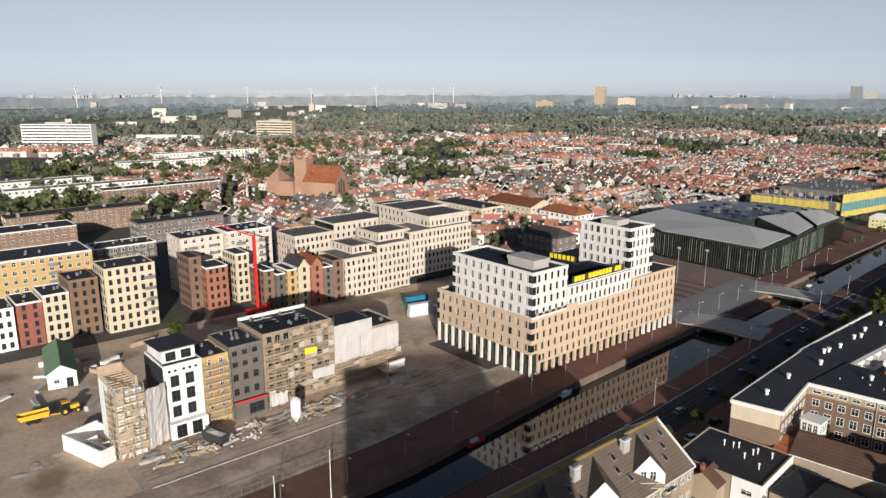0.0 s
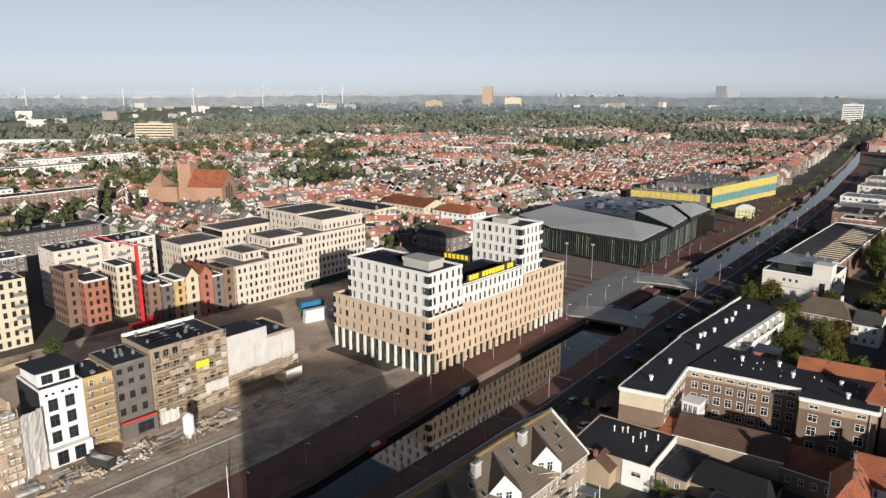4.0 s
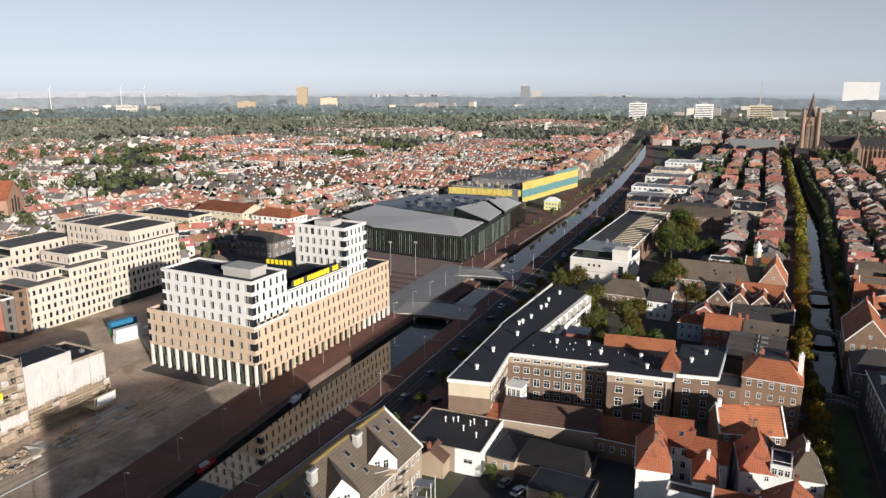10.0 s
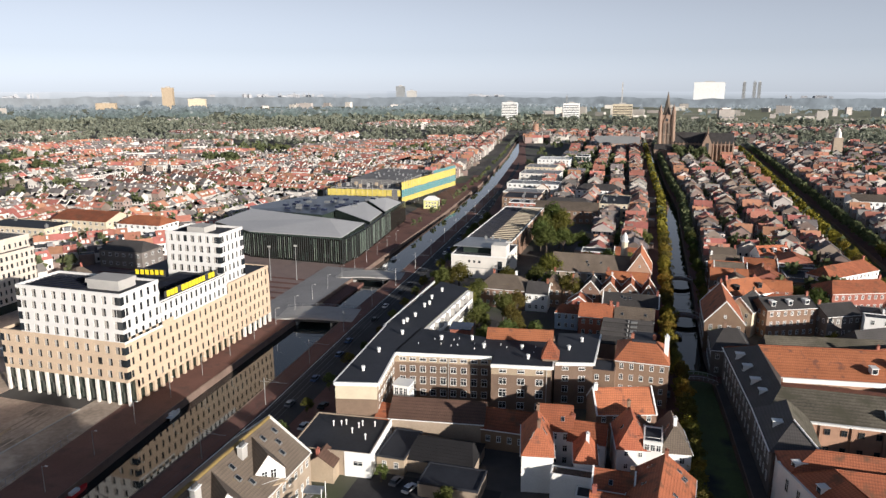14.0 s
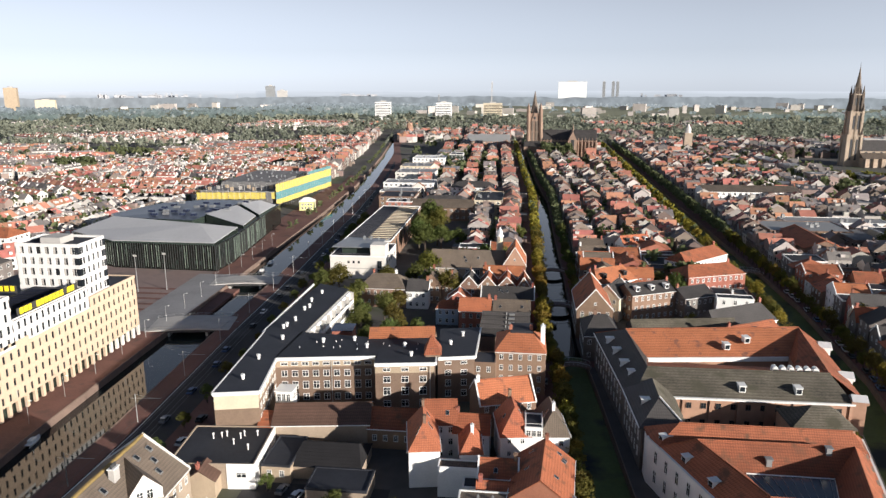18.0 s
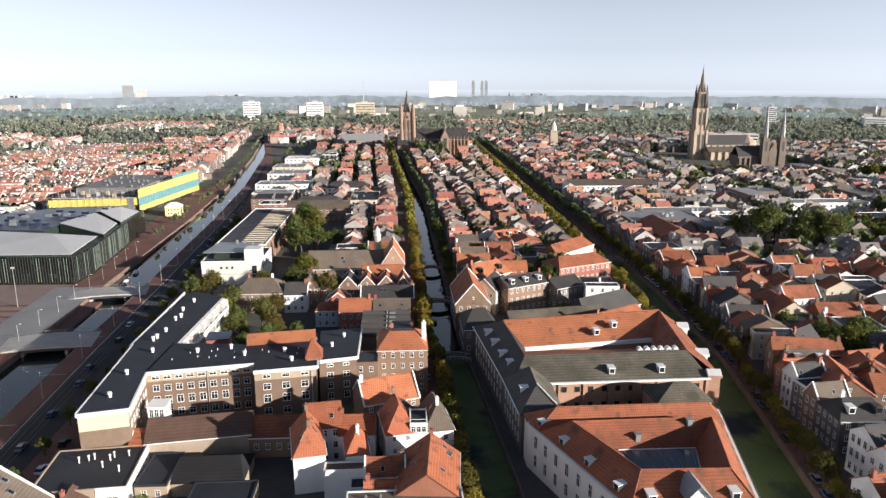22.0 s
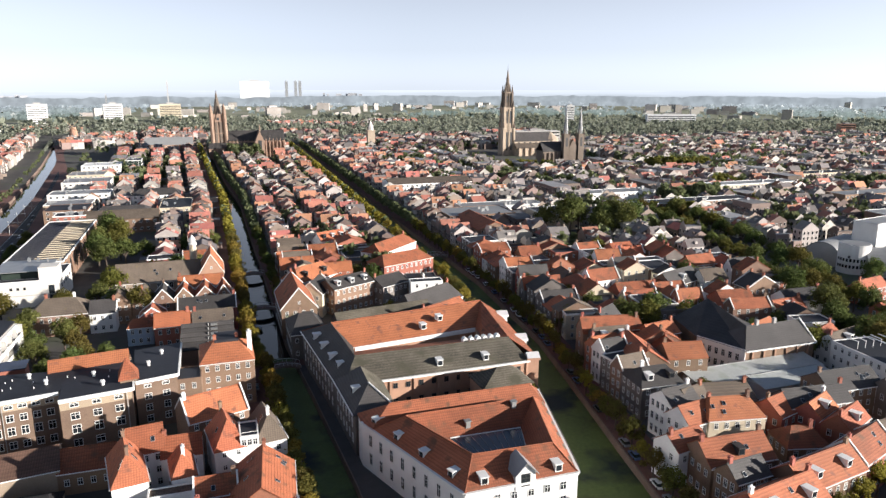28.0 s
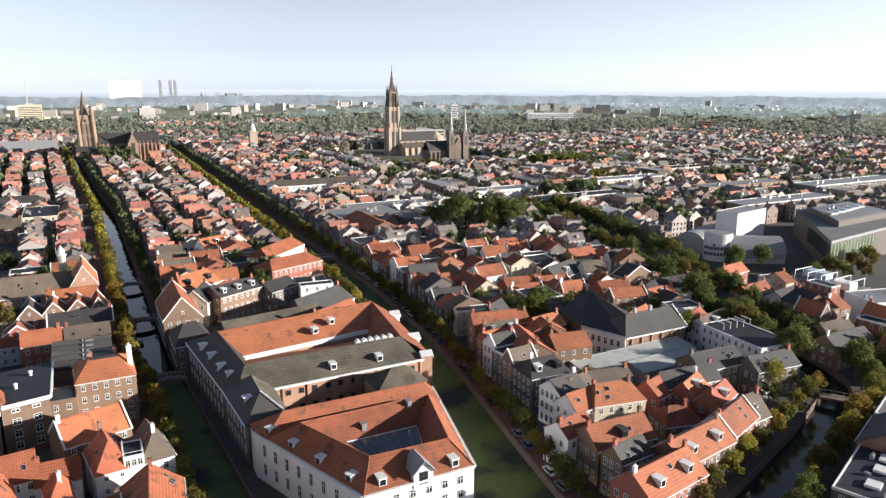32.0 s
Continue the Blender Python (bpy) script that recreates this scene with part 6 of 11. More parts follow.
part("back_roof", MB().slab(sl((-45, 199.4, 15.6), (-25, 202.6, 15.6), (-25.4, 205.8, 18.0), (-45.4, 202.6, 18.0)), 0.3).slab(sl((-45.4, 202.6, 18.0), (-25.4, 205.8, 18.0), (-25.8, 209.4, 15.0), (-45.8, 206.2, 15.0)), 0.3), M_TILE, sc, "orange tiled pitched roof")
part("back_wing", MB().prism(sl((-45.2, 203.2), (-25, 206.4), (-25.4, 208.8), (-45.6, 205.6)), 0, 15.0), M_SCHOOL, sc)
part("gallery_wall", MB().prism(sl((-67.1, 204.5), (-65.8, 204.4), (-63.5, 251.6), (-64.8, 251.9)), 0, 14.3), M_PLASTER, sc, "white gallery front of the north wing")
for zz in (3.2, 6.8, 10.4):
    part("gallery_floor", MB().prism(sl((-65.8, 205), (-64.4, 204.9), (-62.2, 250.6), (-63.6, 250.7)), zz, zz + 0.3), M_PLASTER, sc)
    part("gallery_parapet", MB().prism(sl((-64.5, 205), (-64.4, 205), (-62.2, 250.6), (-62.3, 250.6)), zz + 0.3, zz + 1.3), M_PLASTER, sc)
for k in range(9):
    part("gallery_fin", MB().box(-0.7, 0.7, -0.13, 0.13, 3.5, 14.4), M_CONC, sc, at=pose(-65.0 + k * 0.27 - cx, 206.5 + k * 5.5 - cy, 0))
windows_on(sc, -65.75 - cx, 205.5 - cy, -63.55 - cx, 250.5 - cy, [5.0, 8.6, 12.3], 12, 1.9, 2.0, edge=1.0, pane=False)
part("stair_house", MB().prism(sl((-59, 208), (-52.5, 208.6), (-53, 215), (-59.5, 214.4)), 0, 14.2), M_REDBRICK, sc)
part("stair_roof", MB().prism(sl((-59.3, 207.7), (-52.2, 208.3), (-52.7, 215.3), (-59.8, 214.7)), 14.21, 14.5), M_SOLAR, sc)
for px_ in (-57.4, -54.2):
    put_window(sc, px_ - cx, 208.15 - cy + (px_ + 59) * 0.09, 12.4, 5, 1.2, 1.6)
for x, y in ((-71.5, 166), (-72.5, 180), (-71, 196), (-58, 195), (-49, 197.5), (-44, 192), (-33, 194), (-30, 187), (-74.5, 207), (-74, 209), (-73.2, 215), (-73.5, 226), (-72.6, 229), (-74, 236), (-73, 246), (-20, 200), (-17, 208)):
    h = ZR + (0.25 if y < 203 and x < -24 else -0.25 if x < -60 else -0.75)
    part("roof_vent", MB().tube((x - cx, y - cy, h), (x - cx, y - cy, h + 0.9), 0.42, n=12).tube((x - cx, y - cy, h + 0.9), (x - cx, y - cy, h + 1.4), 0.6, 0.54, n=12), M_FRAME, sc)
for i in range(14):
    x, y = R1.uniform(-66, -28), R1.uniform(189, 198)
    part("roof_outlet", MB().tube((x - cx, y - cy, ZR + 0.25), (x - cx, y - cy, ZR + 0.7), 0.12), M_FRAME, sc)
house("low_wing", -9.6, 196.5, 7.0, 9, 12.0, ridge="flat", wall=M_BROWNBRICK, roof=M_BITUMEN, win="s", label="brown brick link wing with a flat dark roof", cat="school building")

# houses round the school, along the tree canal
NEARH = "old houses by the tree-lined canal"
brh = house("brown_roof_house", -80.8, 104.5, 20, 56, 9.0, 7.2, "y", M_TAUPE, M_GTILE, win="e", chim=0, sky=0, label="long house with a mossy brown tile roof and white dormers", top="parapet")
for lx, ly in ((3.0, -24), (5.6, -21.5), (8.6, -23), (3.0, -19), (4.6, -6.6), (7.4, -5.2), (2.6, -4.4), (10, -6.4), (3.2, 8.6), (6.0, 7.4), (8.8, 9.2), (3.0, 21), (6.2, 23.4), (3.4, 25.4), (8.8, 21.6)):
    lx *= 0.74
    rx, rz = math.cos(math.atan2(7.2, 10)), -math.sin(math.atan2(7.2, 10))
    zc = 16.25 - 7.2 * lx / 10

    def on_roof(u, v, e):
        return (lx + u * rx - e * rz, ly + v, zc + u * rz + e * rx)
    rw = part("roof_window", MB().slab([on_roof(-0.75, -0.55, 0.3), on_roof(0.75, -0.55, 0.3), on_roof(0.75, 0.55, 0.3), on_roof(-0.75, 0.55, 0.3)], 0.3), M_STEEL, brh)
    part("roof_pane", MB().slab([on_roof(-0.6, -0.42, 0.33), on_roof(0.6, -0.42, 0.33), on_roof(0.6, 0.42, 0.33), on_roof(-0.6, 0.42, 0.33)], 0.02), M_GLASS, rw)
M_MOSS = mat("mossy_ridge", (0.25, 0.175, 0.06), 0.95, vary=0.4, grain=8, bump=0.4)
one("mossy_ridge", MB().path([(-80.8, 76.5 + k * 4, 16.35 + 0.06 * math.sin(k * 2.3)) for k in range(15)], 0.42, 6), M_MOSS, "yellow moss along the roof ridge", "moss")
for y in (90, 105, 120):
    t = thing("roof_gable", -75.4, y, -38, "white plastered cross gable with balcony doors", "dormer", "white cross gables", 7.4)
    part("gable_wall", MB().add([(-5, -3.6, 0), (3.2, -3.6, 0), (3.2, 3.6, 0), (-5, 3.6, 0), (3.2, -3.6, 4.2), (3.2, 3.6, 4.2), (3.2, 0, 8.2), (-5, -3.6, 4.2), (-5, 3.6, 4.2), (-5, 0, 8.2)], [(1, 2, 5, 6, 4), (0, 1, 4, 7), (2, 3, 8, 5), (7, 9, 8, 3, 0), (4, 6, 9, 7), (6, 5, 8, 9)]), M_PLASTER, t)
    part("gable_roof", MB().slab([(-6, -4.0, 3.9), (3.5, -4.0, 3.9), (3.5, 0, 8.5), (-6, 0, 8.5)], 0.25), M_GTILE, t)
    part("gable_roof", MB().slab([(-6, 0, 8.5), (3.5, 0, 8.5), (3.5, 4.0, 3.9), (-6, 4.0, 3.9)], 0.25), M_GTILE, t)
    put_window(t, 3.2, -1.0, 3.6, 90, 1.4, 2.2)
    put_window(t, 3.2, 1.0, 3.6, 90, 1.4, 2.2)
    part("balcony", MB().box(3.2, 5.2, -3, 3, 1.9, 2.1), M_WOOD, t)
    part("balcony_rail", MB().path([(3.3, -3, 3.1), (5.1, -3, 3.1), (5.1, 3, 3.1), (3.3, 3, 3.1)], 0.05), M_STEEL, t)
for x, y in ((-78.6, 117.5), (-78.4, 101)):
    t = thing("chimney_stack", x, y, 0, "whitewashed chimney stack with black pots", "chimney", "roof chimneys", 14.2)
    part("shaft", MB().box(-0.6, 0.6, -1.0, 1.0, 0, 2.9), M_CONC, t)
    part("stack_cap", MB().box(-0.75, 0.75, -1.15, 1.15, 2.9, 3.08), M_PLASTER, t)
    for k in (-0.6, 0, 0.6):
        part("pot", MB().tube((0, k, 3.08), (0, k, 3.9), 0.28, 0.22, n=8), M_DFRAME, t)
t = thing("fire_stair", -62.5, 117, 10, "white steel fire stair behind the house", "stair")
for k in range(4):
    part("landing", MB().box(-2, 2, -3 + (k % 2) * 3, 0 + (k % 2) * 3, 2.4 + k * 2.2, 2.5 + k * 2.2), M_STEEL, t)
    part("flight", MB().slab([(-1.8, -3, 2.5 + k * 2.2), (-0.6, -3, 2.5 + k * 2.2), (-0.6, 3, 0.3 + k * 2.2), (-1.8, 3, 0.3 + k * 2.2)], 0.15), M_STEEL, t)
for x in (-2, 2):
    for y in (-3, 0, 3):
        part("post", MB().tube((x, y, 0), (x, y, 10.2), 0.09, n=5), M_FRAME, t)
t = house("workshop", -69.8, 148.2, 20, 18.5, 6.0, ridge="flat", wall=M_TAUPE, roof=M_BITUMEN, rz=5, win="", label="low white workshop with a black bitumen roof", cat="workshop", rim=M_TAUPE)
part("white_wall", MB().box(10.0, 10.12, -9.3, 9.3, 0, 6.4), M_PLASTER, t, "white plastered side wall")
part("white_wall", MB().box(3.6, 10.1, -9.42, -9.3, 0, 6.4), M_PLASTER, t, "white plastered end wall")
windows_on(t, 10.12, -9, 10.12, 9, [4.0], 6, 1.2, 1.3)
house("gable_annex", -70.2, 137.6, 7.0, 5.6, 4.4, 2.4, "y", M_TAN, M_BTILE, 5, win="", chim=1, gut=False, label="small tan annex with a brown gable roof", cat="outbuilding")
one("yard", MB().box(-62, -28, 112, 143, 0.0, 0.03), M_ASPH, "dark asphalt yard with parked cars", "yard", "structure")
put_window(t, 7.0, -9.42, 3.6, 0, 2.4, 1.3)
for x, y in ((-3.5, 3.0), (-1.5, 3.4), (-0.5, 4.2), (3.2, 3.2), (3.8, 4.4), (2.4, 0.2), (7.0, 4.6), (6.6, -2.2)):
    part("flue", MB().tube((x, y, 6.08), (x, y, 7.3), 0.16, n=8).tube((x, y, 7.3), (x, y, 7.6), 0.3, 0.26, n=8), M_FRAME, t)

house("brown_roof_hall", -50, 166.4, 25, 13, 6.5, 3.0, "x", M_TAUPE, M_BTILE, 8, win="", chim=0, label="low tan hall with a dark brown tile roof", cat="hall")
t = thing("stair_lantern", -61.5, 170.5, 0, "white glazed stair lantern on the roof", "lantern", z=6.5)
part("body", MB().box(-2.2, 2.2, -2.2, 2.2, 0, 4.6).box(-2.5, 2.5, -2.5, 2.5, 4.6, 4.85), M_FRAME, t)
windows_on(t, -2.2, -2.2, 2.2, -2.2, [3.0], 3, 1.1, 2.2, edge=0.3)
windows_on(t, 2.2, -2.2, 2.2, 2.2, [3.0], 3, 1.1, 2.2, edge=0.3)
house("flat_shed", -39, 140.5, 14, 9, 3.4, ridge="flat", wall=M_TAUPE, roof=M_BITUMEN, rim=M_BITUMEN, win="", label="low shed with a flat black roof", cat="shed")
house("dark_shed", -44, 151.5, 17, 12.5, 3.4, 3.2, "x", M_TAUPE, M_BLACKTILE, hip=1.6, gut=False, win="w", chim=0, label="low brick shed with a dark pitched roof", cat="shed")
house("flat_garage", -55.2, 150, 7, 14, 4.4, ridge="flat", wall=M_TAN, roof=M_BITUMEN, rim=M_BITUMEN, win="s", label="flat-roofed tan brick garage", cat="garage")
house("link_building", -31.4, 167.5, 12, 12, 5.5, 3.0, "x", M_BROWNBRICK, M_TILE2, win="s", chim=0, label="low link building with a dark red roof", cat="outbuilding")
part_roof = thing("lean_to", -63.2, 160.5, 0, "small orange tiled lean-to at the hall", "outbuilding")
part("wall", MB().box(-1.8, 1.8, -2.5, 3, 0, 6.2), M_TAN, part_roof)
part("roof", MB().slab([(-2.1, -2.9, 6.2), (2.1, -2.9, 6.2), (2.1, 3.2, 8.0), (-2.1, 3.2, 8.0)], 0.25), M_TILE, part_roof)
# hipped house at the canal
t = house("corner_house", 1, 206.5, 15, 17, 13.5, 4.0, "x", M_BROWNBRICK, M_TILE, win="es", hip=4.2, chim=2, label="tall brown brick house with an orange hipped roof", group=NEARH)
part("flat_top", MB().box(-3.2, 3.6, -1.2, 6.2, 15.6, 17.7), M_BITUMEN, t, "dark flat roof deck behind the hip")
part("chimney_block", MB().box(6.0, 7.3, -2.6, -1.0, 13.5, 19.6).box(5.9, 7.4, -2.7, -0.9, 19.6, 19.8).tube((6.6, -1.8, 19.8), (6.6, -1.8, 20.5), 0.3, n=8), M_PLASTER, t, "large whitewashed chimney")
house("red_roof_house", -3.6, 177.5, 15.5, 11, 9.3, 4.7, "x", M_BROWNBRICK, M_TILE, 18, win="s", chim=1, label="house with a broad orange tile roof", group=NEARH, top="parapet")
house("white_gable_house", -21.6, 152.4, 7.2, 15, 9.5, 5.6, "y", M_PLASTER, M_TILE, 10, win="e", hip=3.2, chim=2, sky=5, label="white plastered house with a steep orange hipped roof", group=NEARH)
house("cross_house", -18.8, 162.3, 8.6, 8.6, 9.3, 4.8, "x", M_PLASTER, M_TILE2, 8, win="s", chim=0, sky=1, label="back house with a steep dark red roof", group=NEARH)
house("red_gable_house", -10.2, 151.2, 5.2, 9.4, 8.6, 4.3, "y", M_PLASTER, M_TILE, 7, win="", hip=2.6, chim=1, dormers=0, label="small house with a pointed orange roof", group=NEARH)
house("link_house", -10.5, 161, 9, 9, 8.0, 3.2, "x", M_PLASTER, M_TILE2, win="s", chim=1, label="low house with a dark red roof", group=NEARH)
house("white_gable_house", -0.6, 160.6, 7.4, 13, 9.5, 6.0, "y", M_PLASTER, M_TILE, 9, win="s", hip=3.0, chim=1, sky=2, label="white house with a steep orange roof", group=NEARH, wsize=(1.0, 1.3))
t = house("white_bay", 4.6, 158.4, 4.2, 7.6, 11.4, ridge="flat", wall=M_PLASTER, roof=M_BITUMEN, win="", label="white bay with a roof terrace and three windows", group=NEARH)
windows_on(t, -2.1, -3.8, 2.1, -3.8, [10.1], 3, 1.1, 1.6, edge=0.2)
windows_on(t, -2.1, -3.8, 2.1, -3.8, [6.0], 1, 1.5, 1.8, edge=0.2)
part("terrace_rail", MB().path([(-2.0, 3, 12.6), (-2.0, -3.7, 12.6), (2.0, -3.7, 12.6), (2.0, 3, 12.6)], 0.06, 4), M_FRAME, t)
house("grey_gable_house", 8.8, 162, 7.2, 12.5, 9.2, 5.8, "y", M_PLASTER, M_GTILE, 8, win="se", hip=2.6, chim=1, sky=3, label="white house with a steep grey tile roof at the quay", group=NEARH)
house("red_roof_house", 6.4, 138.2, 13.0, 18, 8.2, 4.8, "y", M_REDBRICK, M_TILE2, -5, win="e", chim=1, sky=6, label="house with a dark red tile roof and roof windows", group=NEARH)
house("red_roof_house", -3.2, 141.2, 9.0, 7.4, 8.0, 2.6, "x", M_PLASTER, M_TILE2, win="s", chim=1, sky=1, label="narrow house with a mossy dark red roof", group=NEARH, top="parapet")
house("low_red_house", -1.8, 134.8, 11.6, 5.0, 6.6, 2.2, "x", M_PLASTER, M_TILE, win="s", chim=1, label="low back house with an orange tile roof", group=NEARH)
t = house("flat_roof_house", 1, 127.0, 24, 9.5, 8.0, ridge="flat", wall=M_BROWNBRICK, roof=M_GTILE, win="s", label="house with a mossy flat roof", group=NEARH)
roof_bits(t, -10, 10, -3, 4, 8.1, R1, 9, 0.7)
house("white_annex", -11.6, 143.4, 10.6, 3.6, 7.2, ridge="flat", wall=M_PLASTER, roof=M_GTILE, win="", label="white plastered annex with a mossy flat roof", group=NEARH)
t = house("blue_annex", -8.4, 139.2, 5.0, 4.4, 5.4, ridge="flat", wall=M_PALEBLUE, roof=M_BITUMEN, win="", label="pale blue rendered annex with a flat roof", group=NEARH)
put_window(t, 1.4, -2.2, 3.6, 0, 0.9, 0.7)
# strip north of the school
for i in range(5):
    t = house("saw_roof_house", -4.5, 227.5 + i * 4.7, 17, 4.6, 8.4, 1.7, "x", M_BROWNBRICK, M_DTILE, win="", chim=0, label="dark ribbed workshop roof", group=NEARH, gut=False)
    part("roof_vent", MB().box(1.0, 3.2, -1.4, -0.6, 9.0, 9.9).tube((0.2, -1, 9.2), (0.2, -1, 10.2), 0.25, n=8), M_STEEL, t)
house("orange_roof_house", -16.4, 257, 12, 10, 8.0, 3.8, "x", M_REDBRICK, M_TILE, win="s", chim=1, label="house with a bright orange roof", group=NEARH)
house("mossy_roof_house", -2.6, 257, 14, 9.5, 8.0, 3.4, "x", M_BROWNBRICK, M_GTILE, win="s", chim=1, sky=2, label="house with a mossy grey-brown roof", group=NEARH)
house("long_roof_house", -4.5, 270, 21, 9.5, 9.2, 3.6, "x", M_REDBRICK, M_DTILE, win="s", chim=1, sky=3, label="house with a long dark roof between white gables", group=NEARH, top="parapet")
house("small_gable_house", -24, 271, 9, 8, 7.4, 3.2, "y", M_REDBRICK, M_TILE2, win="s", chim=1, label="small brick house with a white-edged gable", group=NEARH, top="parapet")
for x, w in ((-21, 7.6), (-13.2, 7.6), (-5.2, 8.0), (1.8, 5.6)):
    house("triple_gable_house", x, 289, w, 12, 8.6, 4.2, "y", M_BROWNBRICK, M_DTILE if x < -15 else M_TILE2, win="s", chim=1, label="house with a pointed gable edged in white", group=NEARH, top="parapet")
house("orange_roof_house", -7, 303, 18, 10, 9.2, 3.6, "x", M_REDBRICK, M_TILE, win="s", chim=1, label="house with an orange roof", group=NEARH)
for x in (-37, -28.2):
    house("brick_gable_house", x, 290, 8.4, 10, 8.4, 4.8, "y", M_BROWNBRICK, M_GTILE, win="s", chim=1, label="brick house with a pointed gable", group=NEARH)
house("blue_house", -27.6, 262, 8.6, 7, 6.6, 2.4, "x", M_PALEBLUE, M_TILE2, win="s", chim=0, label="pale blue house with a dark red roof", group=NEARH, hip=2)
house("dark_roof_house", -57, 286, 20, 16, 8, 4.5, "x", M_BROWNBRICK, M_GTILE, win="s", chim=2, label="villa with a dark hipped roof", hip=5, group=NEARH)
house("dark_roof_house", -42, 283, 9, 12, 7.5, 3.6, "x", M_PLASTER, M_DTILE, win="s", chim=1, label="white back house with a dark roof", group=NEARH)
# chapel with bell turret
reserve(-60, 8, 290, 350)
house("almshouse_chapel", -24, 318, 34, 12, 9, 7.0, "x", M_TAUPE, M_GTILE, win="s", chim=0, sky=3, label="old chapel wing with a long brown tile roof", cat="chapel", wsize=(1.8, 2.6), wgap=4.2)
house("chapel_gable", -2.5, 321, 10, 20, 11, 8, "y", M_CHURCHBRICK, M_TILE, win="s", chim=0, label="brick gable house with an orange roof", cat="chapel", top="parapet")
t = thing("bell_turret", -10, 331, 0, "slender brick bell turret with a white dome", "turret")
part("shaft", MB().tube((0, 0, 0), (0, 0, 20), 1.7, 1.5, n=8), M_CREAM, t)
part("dome", MB().tube((0, 0, 20), (0, 0, 20.6), 1.9, n=8).tube((0, 0, 20.6), (0, 0, 22.2), 1.3, 1.2, n=8).tube((0, 0, 22.2), (0, 0, 24.5), 1.5, 0.1, n=8), M_PLASTER, t)
# white office and long brick hall with the solar roof
reserve(-100, -60, 312, 465)
t = house("white_office", -77, 334, 27, 28, 11, ridge="flat", wall=M_STONE, roof=M_BITUMEN, win="", label="cream stone office with a set-back glazed top floor", cat="office")
for k in (-4.5, -2.0, 0.5):
    put_window(t, k, -14, 8.2, 0, 1.0, 1.1, "dark")
put_window(t, 10.5, -14, 5.0, 0, 2.2, 8.0, "dark")
for k in range(5):
    put_window(t, 13.5, -9 + k * 4.6, 7.6, 90, 1.6, 1.6, "dark")
part("band", MB().box(-13.6, 13.6, -14.08, -14.0, 5.0, 5.3), M_CONC, t)
part("terrace_rail", MB().path([(-13.2, 4, 12.2), (-13.2, -13.7, 12.2), (5.5, -13.7, 12.2)], 0.05), M_STEEL, t)
part("pavilion", MB().box(-9, 7, -8, 10, 11.1, 14.2), M_DARKGLASS, t)
part("pavilion_roof", MB().slab([(-13, -12, 15.0), (9, -9, 14.3), (9, 11, 14.3), (-11, 11, 14.8)], 0.3), M_STEEL, t)
part("lift_tower", MB().box(6, 13.3, -13, -5, 11.1, 16.5), M_STONE, t)
roof_bits(t, -6, 12, 2, 11, 15.2, R1, 4, 1.6)
t = house("brick_hall", -79, 402, 25, 106, 12, ridge="flat", wall=M_BROWNBRICK, roof=M_GREYROOF, win="", label="long brown brick hall with a solar panel roof", cat="hall", par=0.5)
for k in range(3):
    part("glass_strip", MB().box(-0.5, 11, -51 + k * 34, -20 + k * 34, 12.1, 12.3), M_GTILE, t)
for i in range(22):
    part("roof_beam", MB().box(-0.5, 11.5, -50.5 + i * 4.7, -49.9 + i * 4.7, 12.35, 12.7), M_CREAM, t)
for k in range(12):
    part("pier", MB().box(12.5, 12.9, -50 + k * 8.8, -49 + k * 8.8, 0, 12.2), M_BROWNBRICK, t)
    put_window(t, 12.52, -45.6 + k * 8.8, 8.4, 90, 2.6, 3.4, "dark")
solar(t, -10.5, -2.5, -50, 50, 12.15, 2.2, 2.4)
# ---- the old arsenal between the canals ----
reserve(21, 90, 100, 226)
ar = thing("white_arsenal", 50, 132, 0, "white-walled arsenal with a red tile roof round a courtyard", "arsenal")
ax, ay = 50, 132


def loc(pts):
    """Points of the plan, local to the arsenal in hand."""
    return [(p[0] - ax, p[1] - ay, *p[2:]) for p in pts]


def wall_run(parent, pts, h, material, thick=0.6, label=""):
    """A wall along the points, one part a side; its outer face lies on the line, to the right of the way."""
    for (xa, ya), (xb, yb) in zip(pts, pts[1:]):
        d = math.hypot(xb - xa, yb - ya)
        nx, ny = -(yb - ya) / d * thick, (xb - xa) / d * thick
        part("wall", MB().prism(loc([(xa, ya), (xb, yb), (xb + nx, yb + ny), (xa + nx, ya + ny)]), 0, h), material, parent, label)


def plane(parent, pts, material, label="", name="roof", t=0.25):
    return part(name, MB().slab(loc(pts), t), material, parent, label)


def ridge_line(parent, a, b, r=0.2, material=None):
    part("ridge_tiles", MB().tube(*loc([a, b]), r), material or M_TILE2, parent)


OUT = [(32.4, 148.5), (44, 116.6), (69.4, 116.9), (77.1, 148.5)]
RDG = [(39.3, 144.5), (48, 123.3), (66.2, 122.7), (71.9, 144.8)]
INN = [(48.6, 139.2), (50.8, 131.5), (64, 131.2), (66.1, 139)]
HE, HR, HI = 11.5, 16.0, 11.2
wall_run(ar, [(30.8, 158.0), (30.8, 153.4), (44, 116.6), (69.4, 116.9), (79.1, 157.4)], HE, M_PLASTER)
wall_run(ar, [(79.1, 157.4), (78.9, 158.0), (30.8, 158.0)], HE, M_CHURCHBRICK)
wall_run(ar, [INN[0], INN[3], INN[2], INN[1], INN[0]], HI, M_CHURCHBRICK)
